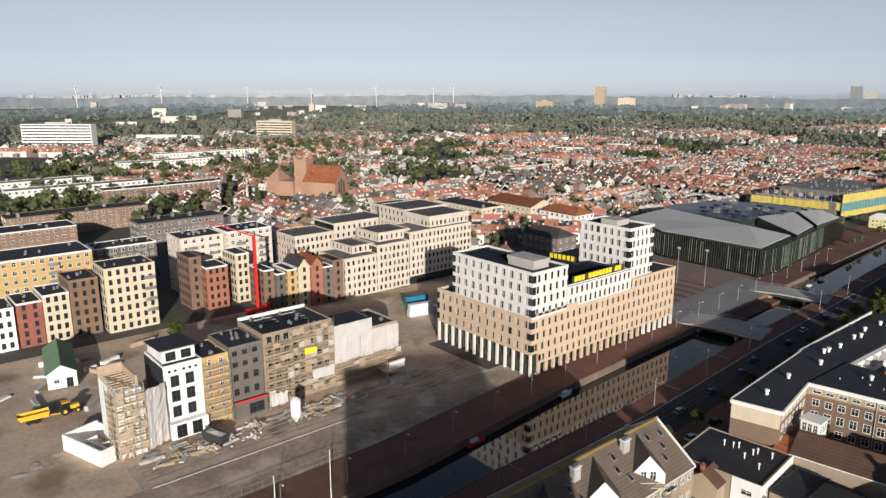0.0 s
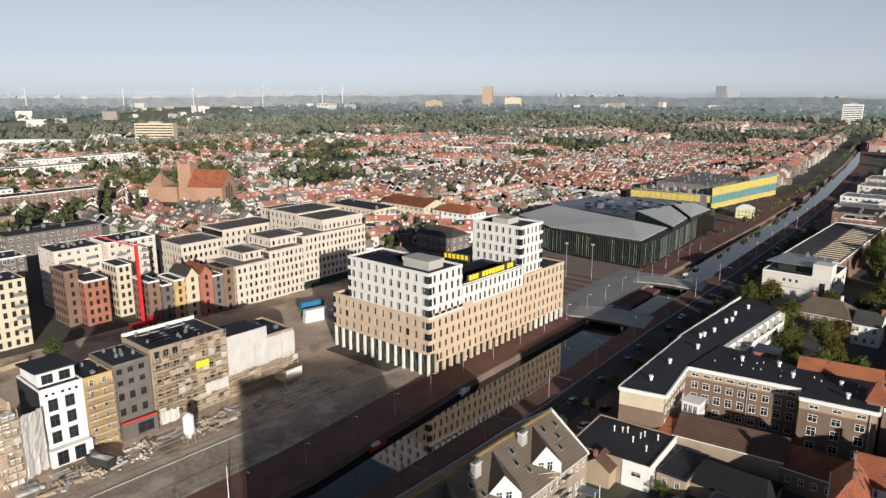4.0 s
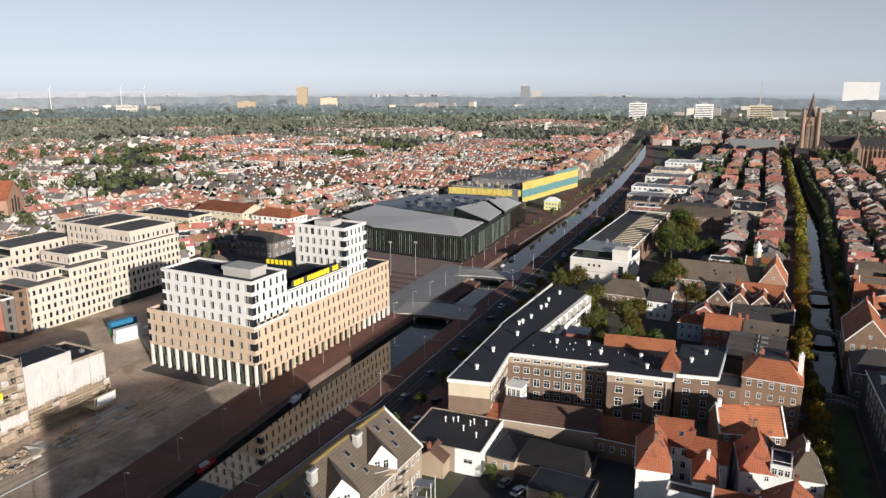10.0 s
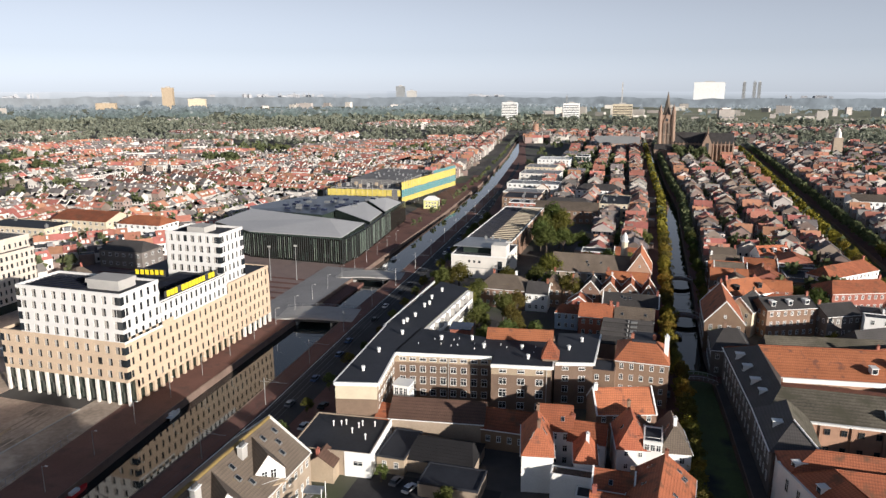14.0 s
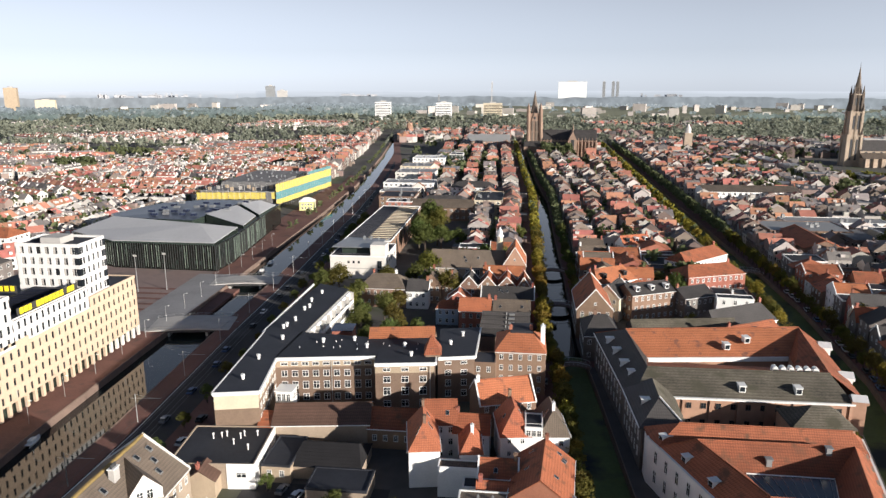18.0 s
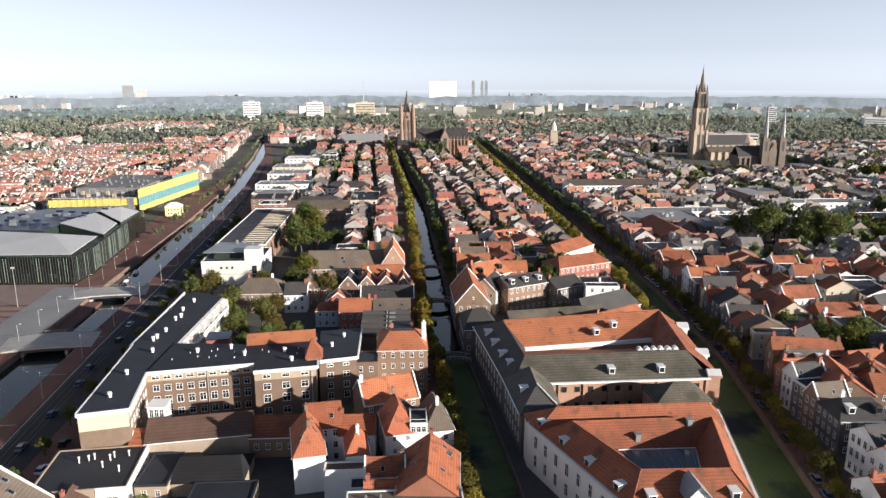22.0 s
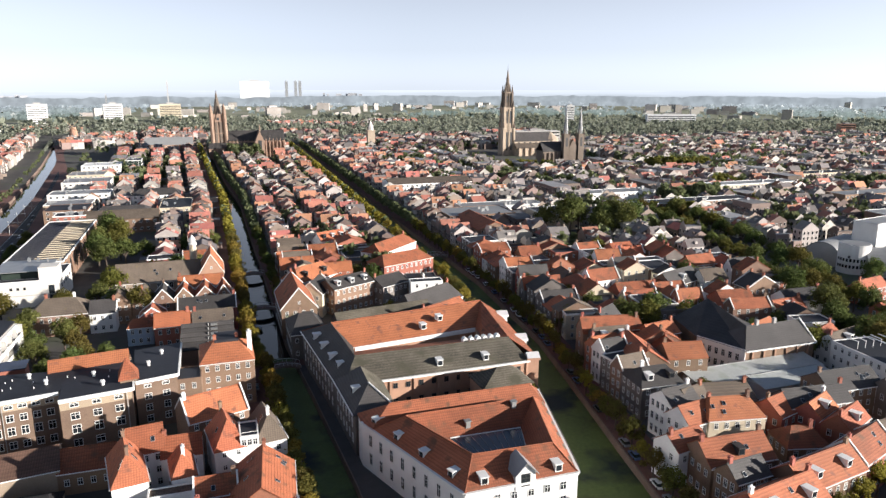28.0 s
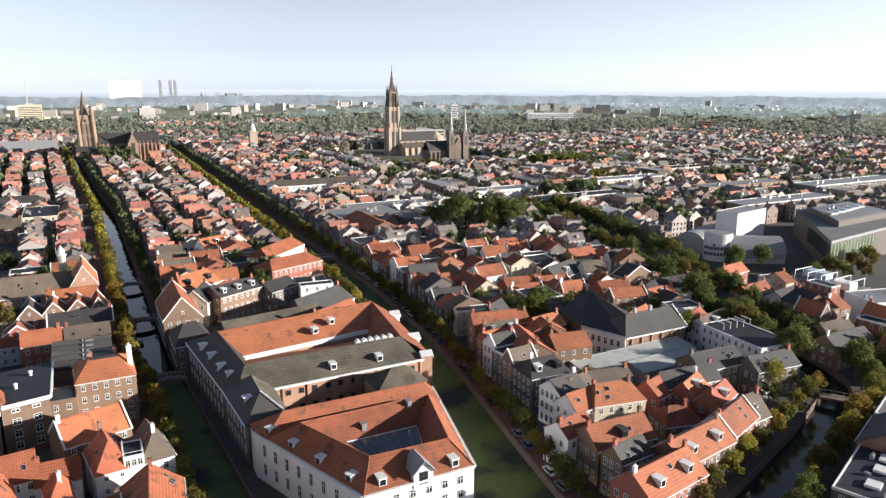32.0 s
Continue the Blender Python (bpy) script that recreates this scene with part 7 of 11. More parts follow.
for k in range(4):
    j = (k + 1) % 4
    plane(ar, [(*OUT[k], HE + 0.2), (*OUT[j], HE + 0.2), (*RDG[j], HR), (*RDG[k], HR)], M_TILE2, "weathered red tile roof")
    plane(ar, [(*RDG[k], HR), (*RDG[j], HR), (*INN[j], HI + 0.2), (*INN[k], HI + 0.2)], M_TILE2, "weathered red tile roof")
    ridge_line(ar, (*RDG[k], HR + 0.1), (*RDG[j], HR + 0.1))
    ridge_line(ar, (*RDG[k], HR + 0.1), (*OUT[k], HE + 0.3), 0.14)
# second ridge along the back
plane(ar, [(32.4, 148.45, 12.2), (77.1, 148.45, 12.2), (74.5, 152.1, 16), (37.2, 152.1, 16)], M_TILE2)
plane(ar, [(37.2, 152.1, 16), (74.5, 152.1, 16), (79.2, 158.2, 11.7), (30.6, 158.2, 11.7)], M_TILE2)
plane(ar, [(30.6, 158.2, 11.7), (30.6, 153.4, 11.7), (32.4, 148.45, 12.2), (37.2, 152.1, 16)], M_TILE2)
plane(ar, [(77.1, 148.45, 12.2), (79.3, 157.8, 11.7), (74.5, 152.1, 16)], M_TILE2)
ridge_line(ar, (37.2, 152.1, 16.1), (74.5, 152.1, 16.1))
# white eaves, and the walkway behind a low wall along the second canal
for (xa, ya), (xb, yb) in zip([(30.8, 153.4), (44, 116.6), (69.4, 116.9)], [(44, 116.6), (69.4, 116.9), (79.1, 157.4)]):
    d = math.hypot(xb - xa, yb - ya)
    nx, ny = (yb - ya) / d, -(xb - xa) / d
    part("gutter", MB().slab(loc([(xa + nx * 0.5, ya + ny * 0.5, HE + 0.32), (xb + nx * 0.5, yb + ny * 0.5, HE + 0.32), (xb - nx * 0.15, yb - ny * 0.15, HE + 0.32), (xa - nx * 0.15, ya - ny * 0.15, HE + 0.32)]), 0.45), M_FRAME, ar)
for k in range(7):
    f = (k + 0.7) / 7.6
    x, y = 69.4 + 9.7 * f, 116.9 + 40.5 * f
    part("parapet_pier", MB().box(-0.5, 0.5, -0.9, 0.9, 0, 1.3), M_TAUPE, ar, at=pose(x - 1.1 - ax, y - ay, HE + 0.1, 0, 0, -13.5))
part("parapet_rail", MB().tube(*loc([(69.7, 117.2, HE + 1.2), (79.3, 157.2, HE + 1.2)]), 0.09), M_GREYBRICK, ar)
# courtyard: glass roof with bars, two cowls
cg = part("courtyard_roof", MB().slab(loc([(*INN[1], 11.0), (*INN[2], 11.0), (*INN[3], 11.5), (*INN[0], 11.5)]), 0.25), M_ROOFGLASS, ar, "grey glass and zinc courtyard roof")
for k in range(9):
    f = (k + 0.5) / 9
    part("glazing_bar", MB().tube(*loc([(50.8 + 13.2 * f, 131.6, 11.06), (48.6 + 17.5 * f, 139, 11.56)]), 0.06, n=4), M_STEEL, cg)
part("glazing_edge", MB().path(loc([(*INN[0], 11.6), (*INN[3], 11.6), (*INN[2], 11.1)]), 0.18, 4), M_FRAME, cg)
for x, y, z in ((53.5, 141.2, 12.2), (66.2, 143.6, 14.2)):
    part("roof_cowl", MB().box(x - 0.55 - ax, x + 0.55 - ax, y - 0.55 - ay, y + 0.55 - ay, z, z + 2.0).box(x - 0.75 - ax, x + 0.75 - ax, y - 0.75 - ay, y + 0.75 - ay, z + 2.0, z + 2.2), M_SLATE, ar)
windows_on(ar, 44 - ax, 116.55 - ay, 69.4 - ax, 116.85 - ay, [2.5, 6.0, 9.3], 6, 1.4, 1.9, edge=1.5)
windows_on(ar, 30.75 - ax, 153.4 - ay, 43.95 - ax, 116.6 - ay, [3.5, 8.3], 8, 1.3, 3.0, edge=1.8)
for f in (0.1, 0.34, 0.59, 0.85):
    x, y = 30.8 + 13.2 * f, 153.4 - 36.8 * f
    dm = part("dormer", DORM[0], None, ar, at=pose(x + 1.7 - ax, y + 0.6 - ay, 12.2, 0, 0, -70))
    part("dormer_pane", DORMWIN, None, dm)
for x in (48.6, 65.2):
    dm = part("dormer", DORM[0], None, ar, at=pose(x - ax, 118.4 - ay, 12.4, 0, 0, 0))
    part("dormer_pane", DORMWIN, None, dm)
hg = loc([(55, 116.5), (59.4, 121.5)])
(gx0, gy0), (gx1, gy1) = hg
gc = (gx0 + gx1) / 2
part("hoist_gable", MB().add([(gx0, gy0, 10), (gx1, gy0, 10), (gx1, gy1, 10), (gx0, gy1, 10), (gx0, gy0, 14), (gx1, gy0, 14), (gx1, gy1, 14), (gx0, gy1, 14), (gc, gy0, 16.2), (gc, gy1, 16.2)], [(0, 1, 5, 8, 4), (1, 2, 6, 5), (2, 3, 7, 9, 6), (3, 0, 4, 7), (4, 8, 9, 7), (5, 6, 9, 8)]), M_PLASTER, ar, "white hoist gable")
part("hoist_roof", MB().slab([(gx0 - 0.5, gy0 - 0.6, 13.7), (gc, gy0 - 0.6, 16.5), (gc, gy1 + 0.5, 16.5), (gx0 - 0.5, gy1 + 0.5, 13.7)], 0.2).slab([(gc, gy0 - 0.6, 16.5), (gx1 + 0.5, gy0 - 0.6, 13.7), (gx1 + 0.5, gy1 + 0.5, 13.7), (gc, gy1 + 0.5, 16.5)], 0.2), M_SLATE, ar)
put_window(ar, gc, gy0, 12.4, 0, 2.0, 2.8, "dark")
# brick arsenal ranges behind
ba = thing("brick_arsenal", 55, 185, 0, "brown brick arsenal ranges with dark and red tile roofs", "arsenal")
ax, ay = 55, 185
# middle range: grey front slope, red back slope
wall_run(ba, [(31.0, 175.6), (85.1, 176.3), (84.2, 194.0)], 12, M_CHURCHBRICK)
wall_run(ba, [(78, 194.0), (36.8, 194.0)], 13.6, M_CHURCHBRICK)
plane(ba, [(30.6, 175.2, 11.9), (85.5, 175.9, 11.9), (82.7, 185.0, 16.2), (35.3, 184.3, 16.2)], M_MOSSTILE, "mossy grey tile roof")
plane(ba, [(35.3, 184.3, 16.2), (82.7, 185.0, 16.2), (80.5, 194.3, 13.7), (36.6, 194.3, 13.7)], M_TILE, "orange tile roof")
ridge_line(ba, (35.3, 184.3, 16.3), (82.7, 185.0, 16.3), 0.22, M_MOSSTILE)
part("cornice", MB().slab(loc([(40.5, 174.7, 12.0), (85.6, 175.4, 12.0), (85.6, 176.0, 12.0), (40.5, 175.4, 12.0)]), 0.5), M_FRAME, ba)
windows_on(ba, 42 - ax, 175.65 - ay, 85 - ax, 176.2 - ay, [9.6, 5.0], 11, 1.3, 1.5, "dark", edge=1.0)
for k in range(7):
    part("pilaster", MB().box(-0.35, 0.35, -0.25, 0.0, 0.2, 11.5), M_CHURCHBRICK, ba, at=pose(43.5 + k * 6.9 - ax, 175.62 + k * 0.09 - ay, 0))
for k in range(6):
    part("arched_dormer", MB().box(-0.75, 0.75, -0.6, 1.2, 0, 1.0).tube((0, -0.6, 1.0), (0, 1.2, 1.0), 0.75, n=10), M_FRAME, ba, at=pose(69.5 + k * 2.1 - ax, 187.6 - ay, 15.0))
for x in (58.5, 72.5):
    dm = part("dormer", DORM[0], None, ba, at=pose(x - ax, 178.4 - ay, 13.2, 0, 0, 0))
    part("dormer_pane", DORMWIN, None, dm)
# north range: broad orange slope over a white eaves board
wall_run(ba, [(38.2, 202.1), (80.2, 207.5)], 12, M_CHURCHBRICK)
wall_run(ba, [(93.2, 219.4), (90, 230.5), (25.4, 223.5)], 11.5, M_CHURCHBRICK)
plane(ba, [(37.6, 201.7, 12.1), (80.8, 207.2, 12.1), (87, 220.3, 17), (33.1, 212.5, 17)], M_TILE, "broad orange tile roof")
plane(ba, [(33.1, 212.5, 17), (87, 220.3, 17), (90, 231, 11.6), (25.2, 223.8, 11.6)], M_TILE2)
part("tall_eave", MB().slab(loc([(38, 201.2, 12.15), (80, 206.6, 12.15), (80, 207.1, 12.15), (38, 201.7, 12.15)]), 1.3), M_PLASTER, ba)
ridge_line(ba, (33.1, 212.5, 17.1), (87, 220.3, 17.1), 0.2)
for f, q in ((0.57, 0.3), (0.72, 0.55)):
    x, y = 37.6 + (80.8 - 37.6) * f, 201.7 + 5.5 * f + 9 * q
    dm = part("dormer", DORM[0], None, ba, at=pose(x - ax, y - ay, 12.2 + 4.8 * q + 0.2, 0, 0, 7))
    part("dormer_pane", DORMWIN, None, dm)
# east wing with white cornices towards the second canal
wall_run(ba, [(88.2, 176.4), (88.9, 192), (93.2, 219.4)], 12.2, M_CHURCHBRICK)
wall_run(ba, [(80.2, 207.5), (77.8, 194.2)], 12.2, M_CHURCHBRICK)
plane(ba, [(82.7, 185.0, 16.2), (87, 220.3, 17), (80.4, 207.4, 12.2), (77.6, 193.8, 13.8)], M_TILE2)
plane(ba, [(82.7, 185.0, 16.2), (88.6, 176.2, 12.2), (93.6, 219.6, 12.2), (87, 220.3, 17)], M_TILE2)
for x, y in ((87.0, 177.4), (90.2, 193.0), (93.6, 216.5)):
    part("cornice_tower", MB().box(-1.6, 1.6, -1.6, 1.6, 0, 11.9).box(-2.0, 2.0, -2.0, 2.0, 11.9, 12.7), M_CHURCHBRICK if y < 180 else M_PLASTER, ba, at=pose(x - ax, y - ay, 0, 0, 0, -8))
    part("pediment", MB().add([(-2.2, -1.9, 12.7), (2.2, -1.9, 12.7), (2.2, 1.9, 12.7), (-2.2, 1.9, 12.7), (0, -1.9, 13.9), (0, 1.9, 13.9)], [(0, 1, 4), (1, 2, 5, 4), (2, 3, 5), (3, 0, 4, 5)]), M_PANELROOF, ba, "pale lead pediment", at=pose(x - ax, y - ay, 0, 0, 0, -98))
windows_on(ba, 89.0 - ax, 193.5 - ay, 93.1 - ax, 218 - ay, [4, 8.5], 7, 1.3, 2.0)
# west wing along the tree canal, dark roofs with dormers
wall_run(ba, [(25.4, 223.5), (29.0, 181), (30.2, 158.6), (40.6, 158.6), (40.6, 175.4)], 11.2, M_GREYBRICK)
wall_run(ba, [(38.2, 202.1), (36.8, 194)], 12.0, M_CHURCHBRICK)
plane(ba, [(24.9, 223.8, 11.1), (28.5, 181, 11.1), (35.3, 184.3, 16.2), (33.1, 212.5, 17)], M_DTILE, "dark slate-grey tile roof")
plane(ba, [(28.5, 181, 11.1), (30.6, 175.2, 11.9), (35.3, 184.3, 16.2)], M_DTILE)
plane(ba, [(35.3, 184.3, 16.2), (36.9, 194.3, 13.8), (38.2, 202, 12.2), (33.1, 212.5, 17)], M_DTILE)
plane(ba, [(28.5, 181.2, 11.1), (29.6, 158.2, 11.1), (35.4, 166.5, 15.6), (35.7, 178.5, 15.6)], M_DTILE)
plane(ba, [(29.6, 158.2, 11.1), (41.1, 158.2, 11.1), (35.4, 166.5, 15.6)], M_DTILE)
plane(ba, [(41.1, 158.2, 11.1), (41.1, 177.0, 11.9), (35.7, 178.5, 15.6), (35.4, 166.5, 15.6)], M_MOSSTILE)
ridge_line(ba, (35.4, 166.5, 15.8), (41.1, 158.2, 11.3), 0.22, M_FRAME)
ridge_line(ba, (35.3, 184.3, 16.3), (33.1, 212.5, 17.1), 0.2, M_DTILE)
part("gutter", MB().path(loc([(24.8, 223.8, 11.2), (28.4, 181, 11.2), (29.5, 158.2, 11.2)]), 0.22, 4), M_FRAME, ba)
for x, y in ((28.2, 212), (29.2, 203), (30.2, 193.5), (31.4, 186.5), (32.2, 168.5)):
    dm = part("dormer", DORM[0], None, ba, at=pose(x - ax, y - ay, 12.7, 0, 0, -86))
    part("dormer_pane", DORMWIN, None, dm)
windows_on(ba, 25.35 - ax, 223 - ay, 28.95 - ax, 181 - ay, [3.6, 7.8], 10, 1.2, 2.4, edge=1.5)
windows_on(ba, 28.98 - ax, 180.5 - ay, 30.15 - ax, 159 - ay, [3.6, 7.8], 6, 1.2, 2.4, edge=1.0)
# small pavilion between the two
wall_run(ba, [(65.6, 172.5), (66.1, 162.4), (80.4, 163.0), (80.0, 172.8)], 11.2, M_CHURCHBRICK)
plane(ba, [(65.7, 162.0, 11.3), (80.8, 162.6, 11.3), (75.6, 167, 15.2), (71.6, 167, 15.2)], M_MOSSTILE)
plane(ba, [(65.2, 173, 11.3), (65.7, 162.0, 11.3), (71.6, 167, 15.2)], M_MOSSTILE)
plane(ba, [(80.8, 162.6, 11.3), (80.4, 173, 11.3), (75.6, 167, 15.2)], M_MOSSTILE)
plane(ba, [(71.6, 167, 15.2), (75.6, 167, 15.2), (80.4, 173, 11.3), (65.2, 173, 11.3)], M_MOSSTILE)
# canal houses north of the arsenal, on the water
reserve(20, 42, 222, 275)
house("tall_gable_house", 27.5, 262, 13, 26, 11, 7.5, "y", M_BROWNBRICK, M_TILE2, win="sw", wsize=(1.2, 2.0), chim=1, label="tall brick warehouse with a pointed gable on the canal", cat="warehouse", top="parapet")
house("dark_corner_house", 28, 236, 12, 18, 9, 5, "x", M_GREYBRICK, M_DTILE, win="sw", chim=1, hip=4, label="dark-roofed brick house at the canal")
house("dark_store", 56, 238.5, 36, 9, 9, 3.4, "x", M_GREYBRICK, M_MOSSTILE, rz=9, win="", chim=0, label="long store with a mossy roof", cat="store")
reserve(20, 92, 222, 242)

# ---- right of the second canal ----
hall = thing("church_hall", 164, 180, 0, "hall with a white front and steep dark slate roofs", "hall")
reserve(146, 186, 164, 206)
part("body", MB().prism([(-7, -11.2), (20, -11.5), (20, 3.5), (-13, 4.5)], 0, 8.9), M_BROWNBRICK, hall)
part("body", MB().prism([(-12.8, 4.52), (12, 3.52), (13.6, 22.6), (-8.4, 23.6)], 0, 8.9), M_BROWNBRICK, hall)
part("front_wall", MB().prism([(-7.3, -11.5), (-6.9, -11.3), (-12.9, 4.7), (-13.3, 4.5)], 0, 9.2), M_PLASTER, hall, "white plastered front wall")
part("roof", MB().add([(-7.5, -11.8, 8.9), (20.3, -12.0, 8.9), (20.3, 4.0, 8.9), (-6, 4.0, 8.9), (-1.2, -4.2, 14.2), (20.3, -3.8, 14.2)], [(3, 2, 1, 0), (0, 1, 5, 4), (1, 2, 5), (2, 3, 4, 5), (3, 0, 4)]), M_DTILE, hall, "dark slate hipped roof")
part("roof", MB().add([(-7.4, -11.6, 8.95), (-13.6, 4.5, 8.95), (-8.8, 24, 8.95), (14, 23, 8.95), (12, 3.6, 8.95), (-1.3, -4.2, 14.25), (4.6, 22.6, 15.2)], [(0, 5, 6, 1), (1, 6, 2), (2, 6, 3), (3, 6, 5, 4), (4, 5, 0)]), M_DTILE, hall, "dark slate roof")
part("gable_parapet", MB().add([(20.35, -12.1, 8.8), (20.35, 4.1, 8.8), (20.35, -3.8, 14.8), (20.8, -12.1, 8.8), (20.8, 4.1, 8.8), (20.8, -3.8, 14.8)], [(2, 1, 0), (3, 4, 5), (0, 3, 5, 2), (1, 2, 5, 4), (0, 1, 4, 3)]), M_FRAME, hall)
part("eaves_board", MB().box(-7.2, 20.2, -12.15, -11.95, 8.5, 8.95), M_FRAME, hall)
windows_on(hall, -13.3, 4.4, -7.32, -11.4, [2.4, 6.2], 6, 1.3, 2.3)
for k in range(6):
    part("pilaster", MB().box(-4.6 + k * 4.4, -4.0 + k * 4.4, -11.75, -11.48, 0, 8.5), M_CHURCHBRICK, hall)
for x, y, z in ((3, -4, 14), (10, -4, 14)):
    part("chimney", MB().box(x - 0.5, x + 0.5, y - 0.5, y + 0.5, z, z + 1.8), M_CONC, hall)
for x0, x1, y, z, hw_ in ((133, 180, 163.6, 4.6, 4.2), (150, 178, 155.6, 4.2, 3.6)):
    t = thing("zinc_roof_shed", (x0 + x1) / 2, y, 1.5, "long shed with a pale grey sheet roof", "shed", "pale roofed sheds")
    L = (x1 - x0) / 2
    part("wall", MB().box(-L, L, -hw_, hw_, 0, z), M_CONC, t)
    part("roof", MB().slab([(-L - 0.3, -hw_ - 0.2, z), (L + 0.3, -hw_ - 0.2, z), (L + 0.3, hw_ + 0.2, z + 1.2), (-L - 0.3, hw_ + 0.2, z + 1.2)], 0.2), M_SHEDROOF, t)
    part("ridge_flashing", MB().box(-L - 0.3, L + 0.3, hw_, hw_ + 0.25, z + 1.18, z + 1.34), M_STEEL, t)
reserve(122, 182, 150, 168)
# theatre: white fly tower, drum, curved metal roofs
reserve(272, 450, 200, 310)
th = thing("theatre", 308, 262, 0, "theatre with a white fly tower and curved metal roofs", "theatre")
FLY = [(14.8, 5.4), (44.3, 10.9), (40.5, 22.4), (11.0, 16.9)]
part("fly_tower", MB().prism(FLY, 0, 20.6), M_WHITE, th)
part("tower_roof", MB().prism([(x * 0.96 + 0.8, y * 0.96 + 0.6) for x, y in FLY], 20.61, 20.9), M_SLATE, th)
part("tower_parapet", MB().path([(x, y, 20.9) for x, y in FLY + FLY[:1]], 0.3, 4), M_WHITE, th)
part("drum", MB().tube((-8.5, -3, 0), (-8.5, -3, 14.4), 7.2, n=28), M_WHITE, th)
part("drum_roof", MB().tube((-8.5, -3, 14.41), (-8.5, -3, 14.6), 6.6, n=28), M_SLATE, th)
for z in (3.0, 6.2):
    for k in range(28):
        a = 2 * math.pi * (k + 0.5) / 28
        part("drum_window", MB().box(-0.5, 0.5, -0.06, 0.06, 0, 1.5), M_GLASS, th, at=pose(-8.5 + 7.2 * math.cos(a), -3 + 7.2 * math.sin(a), z, 0, 0, math.degrees(a) + 90)) if math.sin(a) < 0.4 and math.cos(a) < 0.4 else None
part("lettering_bars", MB().box(-15.2, -14.6, -6.6, -2.4, 8.0, 9.2), M_DFRAME, th)
for nm, cx, cy, ang, L, W, z0, H in (("curved_roof", 7, -12, -32, 14, 10.5, 3.0, 9.6), ("curved_roof", 2, 18, 20, 15, 8.5, 5.0, 7.0)):
    xs = [-W * math.cos(math.pi * i / 14) for i in range(15)]
    zs = [z0 + H * math.sin(math.pi * i / 14) for i in range(15)]
    part(nm, MB().deck(xs, zs, -L, L, 0.4), M_SLATE, th, at=pose(cx, cy, 0, 0, 0, ang - 90))
    part("hall_wall", MB().add([(x, y, z) for y in (-L + 0.3, L - 0.3) for x, z in list(zip(xs, [z - 0.35 for z in zs])) + [(W, 0), (-W, 0)]], [tuple(range(17)), tuple(range(33, 16, -1)), (14, 15, 32, 31), (0, 17, 33, 16)]), M_CONC, th, at=pose(cx, cy, 0, 0, 0, ang - 90))
part("entrance_band", MB().box(-3, 10, -9, -3, 0, 4), M_TILE2, th)
bb = thing("library_block", 327, 214, 0, "dark brown block with a glazed corner", "building")
part("body", MB().prism([(0, 0), (95, 15), (113, 70), (64, 68)], 0, 15.5), M_DARKPANEL, bb)
part("upper_body", MB().prism([(36, 21), (93, 27), (104, 62), (62, 57)], 15.52, 18.8), M_DARKPANEL, bb)
part("roof", MB().prism([(0.8, 1), (94, 15.6), (111.5, 69), (64.4, 67)], 15.51, 15.7), M_GREYROOF, bb)
part("roof", MB().prism([(36.6, 22), (92.4, 27.8), (103, 61), (62.4, 56.2)], 18.81, 19.0), M_SLATE, bb)
part("glazing", MB().prism([(-0.4, -0.4), (46, 7), (46, 7.8), (-0.2, 0.6)], 5.5, 13.2), M_OLIVEGLASS, bb, "green tinted glazed corner")
part("glazing", MB().prism([(-0.5, -0.1), (0.1, -0.1), (34.3, 36.3), (33.7, 36.9)], 5.5, 13.2), M_DARKGLASS, bb)
for i in range(14):
    part("mullion", MB().box(0.2 + i * 3.4, 0.4 + i * 3.4, -0.5 + i * 0.55, -0.3 + i * 0.55, 5.5, 13.2), M_FRAME, bb)
part("roof_edge", MB().prism([(-0.6, -0.6), (95, 14.5), (95, 15.2), (-0.3, 0.2)], 14.6, 15.9), M_SLATE, bb)
for k in range(5):
    part("roof_light", MB().box(48 + k * 9, 55 + k * 9, 34 + k * 2, 40 + k * 2, 19.0, 20.2), M_GLASS, bb)
roof_bits(bb, 62, 95, 46, 54, 19.0, R1, 6, 2.0)

# ---- churches ----


def spire(parent, x, y, z, r, h, material, n=8, name="spire"):
    return part(name, MB().tube((x, y, z), (x, y, z + h), r, 0.12, n=n), material, parent)


